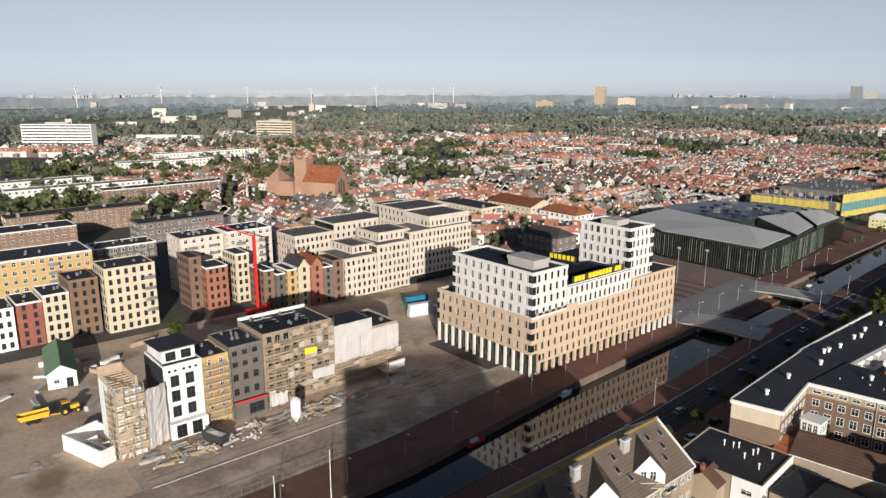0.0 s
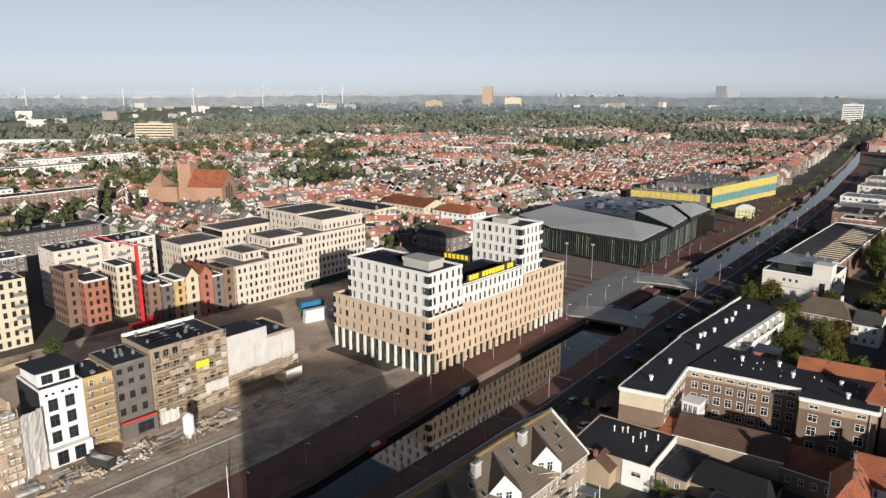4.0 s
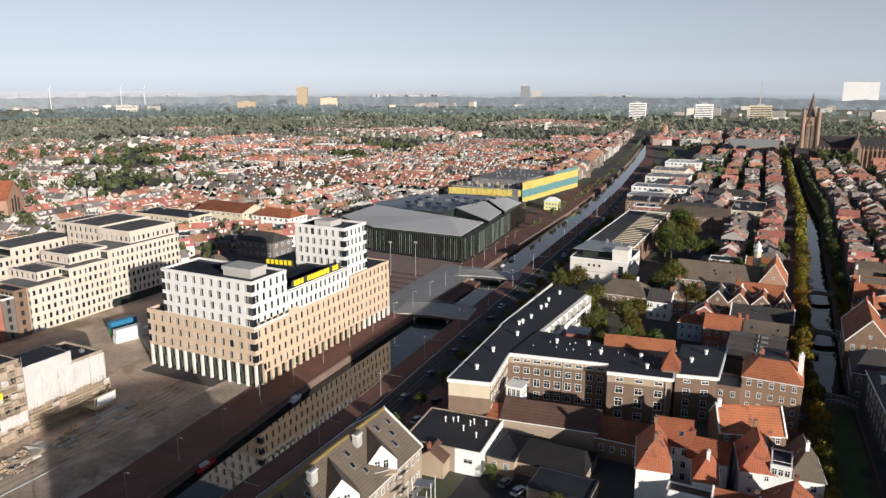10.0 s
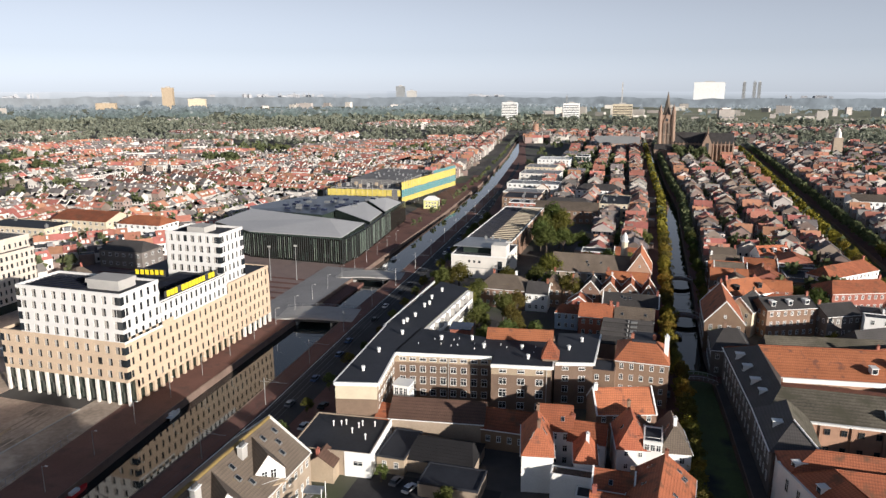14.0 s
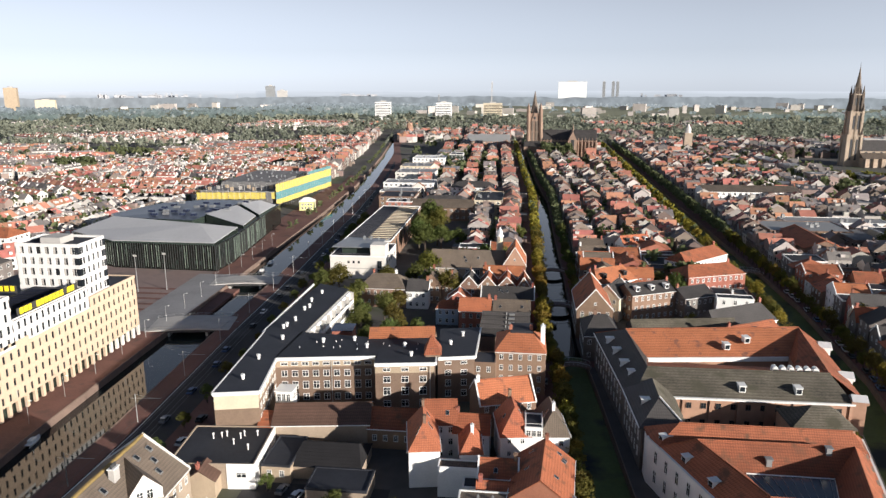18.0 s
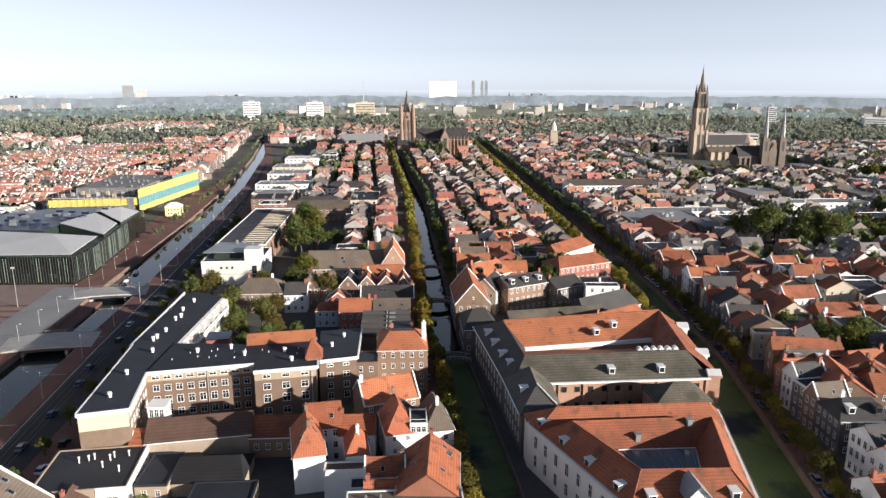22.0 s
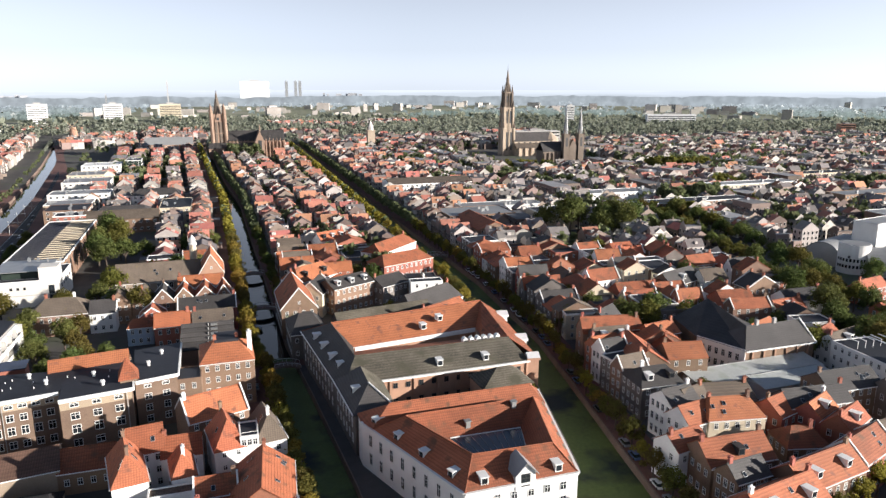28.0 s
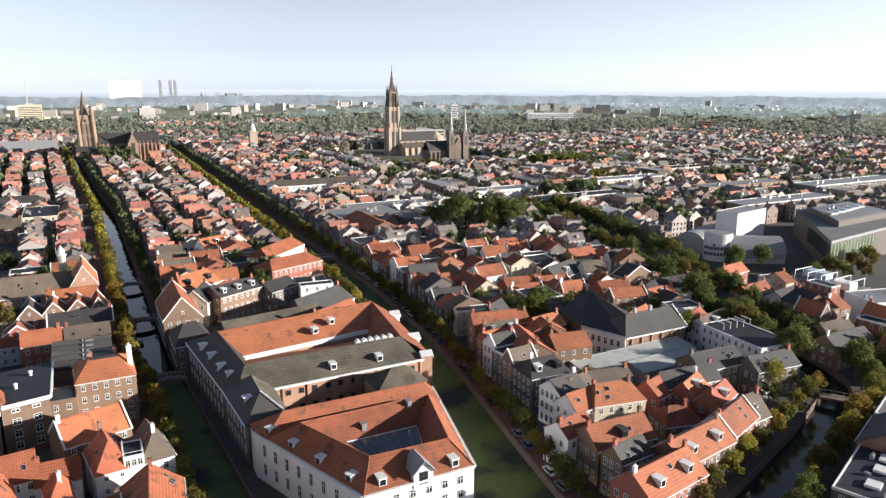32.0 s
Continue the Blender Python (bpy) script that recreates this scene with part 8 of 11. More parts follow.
nk = thing("new_church", 364.3, 849, 0, "tall weathered stone church tower with a dark pinnacled spire", "church")
reserve(310, 440, 690, 930)
for z0, z1, w, m in ((0, 34, 14.5, M_SANDSTONE), (34, 60, 12, M_SANDSTONE), (60, 79, 9.2, M_DARKSTONE)):
    part("tower_stage", MB().box(-w / 2, w / 2, -w / 2, w / 2, z0, z1), m, nk)
    part("cornice", MB().box(-w / 2 - 0.9, w / 2 + 0.9, -w / 2 - 0.9, w / 2 + 0.9, z1 - 0.8, z1 + 0.5), M_SANDSTONE, nk)
    for sx_ in (-1, 1):
        for sy_ in (-1, 1):
            part("buttress", MB().box(sx_ * w / 2 - 1.2, sx_ * w / 2 + 1.2, sy_ * w / 2 - 1.2, sy_ * w / 2 + 1.2, z0, z1 + 1.5), m, nk)
            spire(nk, sx_ * w / 2, sy_ * w / 2, z1 + 1.5, 1.3, 8, M_DARKSTONE)
        part("pilaster", MB().box(sx_ * w * 0.02 - 0.5, sx_ * w * 0.02 + 0.5, -w / 2 - 0.6, -w / 2, z0, z1), m, nk)
    for k in (-1, 1):
        part("tall_window", MB().box(k * w * 0.2 - 1.1, k * w * 0.2 + 1.1, -w / 2 - 0.15, -w / 2 + 0.1, z0 + 7, z1 - 4), M_DFRAME, nk)
        part("tall_window", MB().box(w / 2 - 0.1, w / 2 + 0.15, k * w * 0.2 - 1.1, k * w * 0.2 + 1.1, z0 + 7, z1 - 4), M_DFRAME, nk)
part("octagon", MB().tube((0, 0, 79), (0, 0, 90), 4.2, 3.0, n=8), M_DARKSTONE, nk)
for k in range(8):
    a = math.pi / 8 + k * math.pi / 4
    spire(nk, 3.9 * math.cos(a), 3.9 * math.sin(a), 80, 0.6, 9, M_DARKSTONE)
part("gallery", MB().tube((0, 0, 96), (0, 0, 97.4), 2.2, 2.2, n=8), M_DARKSTONE, nk)
spire(nk, 0, 0, 90, 2.6, 19, M_DARKSTONE)
spire(nk, 0, 0, 107, 0.3, 6, M_DFRAME)
for k in range(6):
    part("nave_window", MB().box(12 + k * 8, 14.6 + k * 8, -9.15, -8.9, 11, 17), M_DFRAME, nk)
    part("buttress", MB().box(9 + k * 8.6, 10.2 + k * 8.6, -20, -18.02, 0, 10), M_SANDSTONE, nk)
part("nave", MB().box(7, 62, -9, 9, 0, 18), M_SANDSTONE, nk)
part("nave_roof", MB().slab([(7, -9.5, 18), (62, -9.5, 18), (62, 0, 29), (7, 0, 29)], 0.4).slab([(7, 0, 29), (62, 0, 29), (62, 9.5, 18), (7, 9.5, 18)], 0.4), M_DTILE, nk)
part("aisle", MB().box(7, 60, -18, -9.02, 0, 10), M_SANDSTONE, nk)
part("aisle_roof", MB().slab([(7, -18.4, 10), (60, -18.4, 10), (60, -9, 15.5), (7, -9, 15.5)], 0.4), M_GTILE, nk)
part("choir", MB().tube((62, 0, 0), (62, 0, 20), 10.5, n=10).tube((62, 0, 20), (62, 0, 29), 10.5, 0.5, n=10), M_SANDSTONE, nk)
jc = thing("twin_spire_church", 385, 712.6, 0, "dark brick church with two slender spires", "church")
for s in (-8, 10):
    part("tower", MB().box(s - 3.4, s + 3.4, -3.4, 3.4, 0, 36).box(s - 3.8, s + 3.8, -3.8, 3.8, 34, 35), M_DARKSTONE, jc)
    spire(jc, s, 0, 36, 3.0, 30, M_SLATE)
    for a in (-1, 1):
        for b in (-1, 1):
            spire(jc, s + a * 3.2, b * 3.2, 35, 0.9, 6, M_DARKSTONE)
    part("belfry_window", MB().box(s - 1.2, s + 1.2, -3.55, -3.3, 22, 32), M_DFRAME, jc)
part("front_gable", MB().add([(-3.5, -2, 0), (5.5, -2, 0), (5.5, -2, 22), (1, -2, 30), (-3.5, -2, 22), (-3.5, 2, 0), (5.5, 2, 0), (5.5, 2, 22), (1, 2, 30), (-3.5, 2, 22)], [(0, 1, 2, 3, 4), (9, 8, 7, 6, 5), (2, 7, 8, 3), (3, 8, 9, 4)]), M_DARKSTONE, jc)
part("nave", MB().box(-34, 3, 2.1, 20, 0, 17), M_DARKSTONE, jc)
part("nave_roof", MB().slab([(-34, 1.6, 17), (3, 1.6, 17), (3, 11, 27), (-34, 11, 27)], 0.4).slab([(-34, 11, 27), (3, 11, 27), (3, 20.5, 17), (-34, 20.5, 17)], 0.4), M_DTILE, jc)
for i in range(7):
    part("buttress", MB().box(-33 + i * 5.4, -31.6 + i * 5.4, 0.6, 2.05, 0, 15), M_DARKSTONE, jc)
oc = thing("old_church", 13.2, 930, 0, "leaning brick church tower with corner turrets and a long nave", "church")
reserve(-2, 98, 895, 962)
part("tower", MB().add([(-8, -8, 0), (8, -8, 0), (8, 8, 0), (-8, 8, 0), (-9, -7.5, 54), (6.4, -7.5, 54), (6.4, 7.5, 54), (-9, 7.5, 54)], [(0, 1, 5, 4), (1, 2, 6, 5), (2, 3, 7, 6), (3, 0, 4, 7), (4, 5, 6, 7)]), M_OLDTOWER, oc)
for a in (-1, 1):
    for b in (-1, 1):
        part("turret", MB().tube((a * 8, b * 8, 0), (a * 7.8 - 1.2, b * 7.6, 57), 2.6, 2.2, n=8), M_OLDTOWER, oc)
        part("turret_cornice", MB().tube((a * 7.8 - 1.2, b * 7.6, 56.6), (a * 7.8 - 1.2, b * 7.6, 57.6), 2.7, n=8), M_OLDTOWER, oc)
        spire(oc, a * 7.8 - 1.2, b * 7.6, 57.6, 2.2, 9, M_OLDTOWER)
for k in (-3.6, 1.8):
    part("tall_window", MB().box(k - 1.3, k + 1.3, -8.6, -7.6, 14, 44), M_DARKSTONE, oc)
    part("tall_window", MB().box(7.0, 8.4, k - 1.3, k + 1.3, 14, 44), M_DARKSTONE, oc)
part("string_course", MB().box(-9.6, 8.4, -8.8, 8.8, 30, 31), M_OLDTOWER, oc)
part("belfry_gable", MB().add([(-5, -8.7, 44), (2.8, -8.7, 44), (-1.1, -8.7, 56), (-5, -7.4, 44), (2.8, -7.4, 44), (-1.1, -7.4, 56)], [(0, 1, 2), (5, 4, 3), (0, 2, 5, 3), (1, 4, 5, 2)]), M_OLDTOWER, oc)
part("clock", MB().tube((-1.1, -8.9, 48), (-1.1, -8.6, 48), 1.7, n=16), M_DFRAME, oc, "dark round clock face")
part("lantern", MB().tube((-1.2, 0, 54), (-1.2, 0, 64), 5.0, 3.2, n=8), M_DARKSTONE, oc)
spire(oc, -1.2, 0, 64, 3.2, 18, M_DARKSTONE)
part("nave", MB().box(8.1, 78, -10, 12, 0, 21), M_OLDTOWER, oc)
part("nave_roof", MB().slab([(8, -10.5, 21), (78, -10.5, 21), (78, 1, 33), (8, 1, 33)], 0.5).slab([(8, 1, 33), (78, 1, 33), (78, 12.5, 21), (8, 12.5, 21)], 0.5), M_DTILE, oc)
part("aisle", MB().box(-14, 40, -19, -10.05, 0, 13), M_OLDTOWER, oc)
part("aisle_roof", MB().slab([(-14, -19.4, 13), (40, -19.4, 13), (40, -10, 19), (-14, -10, 19)], 0.4), M_DTILE, oc)
for k in range(7):
    part("aisle_gable", MB().add([(10 + k * 4.4, -11.4, 13), (12.6 + k * 4.4, -11.4, 13), (12.6 + k * 4.4, -11.4, 19), (11.3 + k * 4.4, -11.4, 22), (10 + k * 4.4, -11.4, 19), (10 + k * 4.4, -10.1, 13), (12.6 + k * 4.4, -10.1, 13), (12.6 + k * 4.4, -10.1, 19), (11.3 + k * 4.4, -10.1, 22), (10 + k * 4.4, -10.1, 19)], [(0, 1, 2, 3, 4), (1, 6, 7, 2), (2, 7, 8, 3), (3, 8, 9, 4), (4, 9, 5, 0)]), M_OLDTOWER, oc)
part("transept", MB().box(41, 52, -24, 24, 0, 21).add([(41, -24, 21), (52, -24, 21), (46.5, -24, 33), (41, 24, 21), (52, 24, 21), (46.5, 24, 33)], [(0, 1, 2), (4, 3, 5), (0, 2, 5, 3), (1, 4, 5, 2)]), M_OLDTOWER, oc)
part("transept_window", MB().box(44.5, 48.5, -24.2, -23.9, 7, 22), M_DFRAME, oc)
spire(oc, 46.5, -23.6, 33, 1.0, 9, M_OLDTOWER)
for i in range(6):
    part("buttress", MB().box(54 + i * 4.4, 55.4 + i * 4.4, -13, -10.05, 0, 19), M_OLDTOWER, oc)
    spire(oc, 54.7 + i * 4.4, -12.2, 19, 0.8, 5, M_OLDTOWER)
th2 = thing("town_hall_tower", 213, 971, 0, "pale stone tower of the town hall", "tower")
reserve(190, 228, 955, 990)
part("shaft", MB().box(-5, 5, -5, 5, 0, 27).box(-5.5, 5.5, -5.5, 5.5, 26, 27.5), M_SANDSTONE, th2)
part("belfry", MB().tube((0, 0, 27.5), (0, 0, 33), 4, 3.6, n=8).tube((0, 0, 33), (0, 0, 40), 3.4, 0.2, n=8), M_STONE, th2)
lc = thing("brick_church", -515, 290, 30, "red brick church with a squat tower and a red tile roof", "church")
reserve(-560, -470, 255, 330)
part("tower", MB().box(-5.5, 5.5, -5.5, 5.5, 0, 30).box(-5.8, -3, -5.8, -3, 30, 32).box(3, 5.8, -5.8, -3, 30, 32).box(-5.8, -3, 3, 5.8, 30, 32).box(3, 5.8, 3, 5.8, 30, 32), M_CHURCHBRICK, lc)
part("nave", MB().box(5.6, 34, -11, 11, 0, 13).add([(34, -11, 13), (34, 11, 13), (34, 0, 25)], [(0, 1, 2)]), M_CHURCHBRICK, lc)
part("nave_roof", MB().slab([(5, -11.5, 13), (34.4, -11.5, 13), (34.4, 0, 25.3), (5, 0, 25.3)], 0.4).slab([(5, 0, 25.3), (34.4, 0, 25.3), (34.4, 11.5, 13), (5, 11.5, 13)], 0.4), M_TILE2, lc)
part("side_chapel", MB().box(-30, -5.6, -9, 9, 0, 12).add([(-18, -9.2, 12), (-18, 9.2, 12), (-30.2, -9.2, 12), (-30.2, 9.2, 12), (-24, 0, 22)], [(0, 4, 2), (1, 3, 4), (2, 4, 3), (0, 1, 4)]), M_CHURCHBRICK, lc)
for k in (-4, 0, 4):
    part("tall_window", MB().box(34.0, 34.2, k - 1, k + 1, 4, 13 if k else 15), M_DFRAME, lc)
# ---- houses of the block beyond the second canal and along the tree canal ----
RIGHT = "old town houses between the canals"
house("town_house", 109.0, 118.2, 17.0, 11.0, 9.0, 4.0, "x", M_BROWNBRICK, M_TILE, -3, win="sw", dormers=1, sky=3, chim=2, label="brown brick old house with an orange tile roof", group=RIGHT)
reserve(101, 117, 111, 126)
house("town_house", 105.4, 99.0, 19.2, 11.0, 8.8, 4.2, "x", M_REDBRICK, M_TILE, 10, win="sw", dormers=2, sky=1, chim=2, label="red brick old house with an orange tile roof", group=RIGHT)
reserve(97, 114, 91, 107)
house("town_house", 121.9, 105.6, 20.0, 10.0, 9.0, 4.0, "x", M_BROWNBRICK, M_TILE, 10, win="sw", dormers=2, chim=2, label="brown brick old house with an orange tile roof", group=RIGHT)
reserve(113, 130, 97, 114)
house("town_house", 111.8, 134.8, 11.0, 8.6, 9.8, 3.6, "x", M_PLASTER, M_TILE, 8, win="sw", sky=2, label="white plastered canal house with an orange tile roof", group=RIGHT)
reserve(102, 113, 129, 141)
house("town_house", 120.8, 133.3, 15.0, 10.0, 10.5, 4.0, "x", M_CREAM, M_TILE, -10, win="sw", sky=3, hip=2.5, label="cream plastered old house with an orange tile roof", group=RIGHT)
reserve(114, 128, 127, 140)
house("town_house", 101.8, 125.8, 10.0, 8.0, 9.0, 3.0, "x", M_PLASTER, M_TILE, 10, win="sw", sky=1, label="white plastered old house with an orange tile roof", group=RIGHT)
reserve(97, 107, 121, 131)
house("town_house", 137.9, 134.4, 10.9, 9.0, 8.5, 3.5, "x", M_REDBRICK, M_TILE2, 16, win="sw", label="red brick old house with a weathered red tile roof", group=RIGHT)
reserve(133, 143, 129, 140)
house("town_house", 146.0, 129.9, 10.6, 7.0, 8.8, 3.2, "x", M_REDBRICK, M_TILE, 23, win="sw", dormers=1, label="red brick old house with an orange tile roof", group=RIGHT)
reserve(141, 151, 125, 135)
house("town_house", 148.1, 122.4, 12.3, 7.0, 8.8, 3.2, "x", M_REDBRICK, M_TILE, 23, win="sw", dormers=1, label="red brick old house with an orange tile roof", group=RIGHT)
reserve(143, 153, 117, 128)
house("town_house", 149.0, 134.6, 19.0, 9.0, 9.3, 3.2, "x", M_GREYBRICK, M_DTILE, -5, win="sw", sky=2, label="dark brick old house with a dark tile roof", group=RIGHT)
reserve(141, 157, 127, 142)
house("town_house", 131.5, 120.4, 10.7, 9.0, 7.4, 3.6, "x", M_BROWNBRICK, M_TILE2, -14, win="sw", hip=3, label="brown brick old house with a weathered red tile roof", group=RIGHT)
reserve(126, 137, 115, 126)
house("town_house", 165.8, 140.5, 18.0, 11.0, 9.4, 3.6, "x", M_BROWNBRICK, M_DTILE, -2, win="sw", sky=5, label="brown brick old house with a dark tile roof", group=RIGHT)
reserve(160, 179, 121, 140)
house("town_house", 149.3, 113.3, 7.6, 9.0, 8.0, 5.0, "x", M_BROWNBRICK, M_GTILE, 6, win="sw", sky=3, label="brown brick old house with a grey-brown tile roof", group=RIGHT)
reserve(145, 154, 109, 118)
house("town_house", 139.6, 110.5, 15.2, 9.0, 9.0, 4.0, "x", M_REDBRICK, M_TILE2, 19, win="sw", sky=2, top="parapet", label="red brick old house with a weathered red tile roof", group=RIGHT)
reserve(133, 146, 104, 117)
house("town_house", 116.0, 158.6, 13.5, 11.5, 9.6, 3.8, "x", M_GREYBRICK, M_DTILE, -3, win="sw", dormers=2, sky=0, hip=3.0, label="dark brick canal house with a dark hipped roof", group=RIGHT)
reserve(101, 113, 145, 156)
house("town_house", 117.4, 143.4, 7.8, 9.0, 9.0, 4.0, "x", M_PLASTER, M_GTILE, 13, win="sw", sky=4, label="white plastered old house with a grey-brown tile roof", group=RIGHT)
reserve(113, 122, 139, 148)
house("town_house", 122.5, 177.0, 13.0, 19.0, 9.6, 4.2, "y", M_BROWNBRICK, M_TILE, -12, win="sw", sky=3, chim=2, label="brown brick old house with an orange tile roof", group=RIGHT)
reserve(102, 116, 160, 174)
house("town_house", 122.0, 192.0, 13.0, 9.0, 9.4, 3.6, "x", M_GREYBRICK, M_GTILE, -4, win="sw", dormers=2, label="dark brick old house with a grey-brown tile roof", group=RIGHT)
reserve(115, 126, 184, 194)
house("town_house", 132.4, 201.7, 12.3, 9.0, 9.0, 3.0, "x", M_REDBRICK, M_TILE2, -5, win="sw", label="red brick old house with a weathered red tile roof", group=RIGHT)
reserve(127, 138, 196, 207)
house("town_house", 129.6, 208.0, 11.7, 10.0, 9.0, 5.0, "x", M_GREYBRICK, M_DTILE, 33, win="sw", sky=2, label="dark brick old house with a dark tile roof", group=RIGHT)
reserve(124, 135, 202, 214)
house("town_house", 143.2, 195.8, 12.6, 9.0, 7.8, 3.2, "x", M_REDBRICK, M_TILE, 10, win="sw", label="red brick old house with an orange tile roof", group=RIGHT)
reserve(137, 149, 190, 202)
house("town_house", 178.9, 189.6, 22.0, 8.0, 6.0, 3.0, "x", M_PLASTER, M_TILE, 23, win="sw", label="white plastered old house with an orange tile roof", group=RIGHT)
reserve(170, 188, 181, 198)
house("town_house", 215.6, 230.9, 16, 9.0, 8.6, 4.4, "y", M_BROWNBRICK, M_DTILE, -0, win="sw", chim=2, top="parapet", label="brown brick old house with a dark tile roof", group=RIGHT)
reserve(206, 225, 222, 240)
house("town_house", 206, 204.5, 14, 8.0, 7.6, 3.4, "x", M_PLASTER, M_TILE, 4, win="sw", dormers=1, label="white plastered old house with an orange tile roof", group=RIGHT)
reserve(196, 213, 199, 216)
house("town_house", 219.0, 211.1, 18.0, 10.0, 8.6, 3.4, "x", M_PLASTER, M_DTILE, -3, win="sw", label="white plastered old house with a dark tile roof", group=RIGHT)
reserve(211, 227, 203, 219)
house("town_house", 203.2, 244.6, 12.0, 9.0, 9.0, 4.0, "x", M_PLASTER, M_GTILE, 0, win="sw", label="white plastered old house with a brown tile roof", group=RIGHT)
reserve(196, 210, 238, 252)
house("town_house", 188.1, 247.7, 21.0, 11.0, 8.4, 4.6, "x", M_BROWNBRICK, M_DTILE, 20, win="sw", dormers=1, label="brown brick old house with a dark tile roof", group=RIGHT)
reserve(179, 197, 239, 257)
house("town_house", 217.8, 272.0, 15, 9.0, 8.0, 4.0, "x", M_REDBRICK, M_TILE2, 4, win="sw", label="red brick old house with a weathered red tile roof", group=RIGHT)
reserve(208, 227, 262, 282)
house("town_house", 157.5, 259.1, 15.2, 8.0, 9.0, 4.0, "x", M_PLASTER, M_TILE2, 5, win="sw", top="parapet", label="white plastered old house with a weathered red tile roof", group=RIGHT)
reserve(151, 164, 253, 266)
house("town_house", 196.7, 169.9, 15.0, 9.0, 7.6, 3.4, "x", M_PLASTER, M_GTILE, 13, win="sw", dormers=1, label="white plastered old house with a grey-brown tile roof", group=RIGHT)
reserve(190, 203, 163, 176)
house("town_house", 194.6, 151.8, 15, 26, 9.8, ridge="flat", wall=M_PLASTER, roof=M_BITUMEN, rz=-3, win="sw", label="grey-white house with a dark roof terrace", group=RIGHT)
reserve(190, 208, 146, 164)
house("town_house", 180.5, 132.0, 17.0, 9.0, 9.0, 3.4, "x", M_GREYBRICK, M_DTILE, -4, win="sw", sky=4, label="dark brick old house with a dark tile roof", group=RIGHT)
reserve(172, 190, 127, 142)
house("town_house", 196.5, 177.1, 12.8, 8.0, 7.0, 3.0, "x", M_PLASTER, M_TILE, 24, win="sw", label="white plastered old house with an orange tile roof", group=RIGHT)
reserve(191, 202, 171, 183)
house("town_house", 263.6, 218.5, 16, 8.0, 7.0, 3.4, "x", M_REDBRICK, M_TILE, 11, win="sw", label="red brick old house with an orange tile roof", group=RIGHT)
reserve(253, 274, 208, 229)
house("town_house", 247.9, 193.4, 17, 8.0, 6.6, 3.0, "x", M_REDBRICK, M_TILE2, 8, win="sw", label="red brick old house with a weathered red tile roof", group=RIGHT)
reserve(239, 257, 184, 202)
house("town_house", 255.6, 183.9, 16, 9.0, 6.0, 3.0, "x", M_PLASTER, M_DTILE, 8, win="sw", label="white plastered old house with a dark tile roof", group=RIGHT)
reserve(247, 264, 175, 193)
house("town_house", 229.4, 144.7, 14.3, 10.0, 7.6, 3.4, "x", M_BROWNBRICK, M_GTILE, -2, win="sw", label="brown brick old house with a grey-brown tile roof", group=RIGHT)
reserve(223, 236, 138, 151)
house("town_house", 223.3, 136.5, 19.6, 10.0, 7.6, 3.4, "x", M_BROWNBRICK, M_DTILE, -2, win="sw", label="brown brick old house with a dark tile roof", group=RIGHT)
reserve(215, 232, 128, 145)
house("town_house", 37.1, 294.1, 21.0, 12.0, 11.0, 5.0, "x", M_PLASTER, M_TILE, 33, win="sw", hip=3, dormers=2, label="white plastered old house with an orange tile roof", group=RIGHT)
reserve(28, 46, 285, 303)
house("town_house", 37.4, 277.8, 14.7, 10.0, 9.4, 4.6, "x", M_CREAM, M_DTILE, 64, win="nwe", top="parapet", label="cream plastered old house with a dark tile roof", group=RIGHT)
reserve(31, 44, 271, 284)
house("town_house", 50.1, 278.7, 20.2, 12.0, 11.0, 3.0, "x", M_BROWNBRICK, M_DTILE, 26, win="sw", dormers=3, label="brown brick old house with a dark tile roof", group=RIGHT)
reserve(41, 59, 270, 287)
house("town_house", 81.1, 308.7, 28.1, 14.0, 11.4, 3.6, "x", M_REDBRICK, M_TILE2, 22, win="sw", hip=4, label="red brick old house with a weathered red tile roof", group=RIGHT)
reserve(69, 93, 297, 321)
house("town_house", 84.2, 342.6, 33.8, 12.0, 10.0, 4.0, "x", M_PLASTER, M_TILE2, 44, win="sw", hip=3, label="white plastered old house with a weathered red tile roof", group=RIGHT)
reserve(71, 98, 329, 356)
house("town_house", 77.4, 253.7, 28.5, 13.0, 8.0, 5.0, "x", M_PLASTER, M_DTILE, 30, win="sw", hip=2, label="white plastered old house with a dark tile roof", group=RIGHT)
reserve(66, 89, 242, 265)
house("town_house", 77.1, 234.5, 20.6, 10.0, 9.4, 3.6, "x", M_PLASTER, M_TILE, 30, win="sw", dormers=1, label="white plastered old house with an orange tile roof", group=RIGHT)
reserve(68, 86, 226, 243)
house("town_house", 68.1, 282.1, 14.4, 12.0, 9.0, 3.0, "x", M_GREYBRICK, M_DTILE, 28, win="sw", label="dark brick old house with a dark tile roof", group=RIGHT)
reserve(61, 75, 275, 289)
house("town_house", 59.1, 375.5, 16.7, 9.0, 9.0, 4.0, "x", M_PLASTER, M_TILE, 25, win="sw", dormers=3, label="white plastered old house with an orange tile roof", group=RIGHT)
reserve(52, 66, 368, 383)

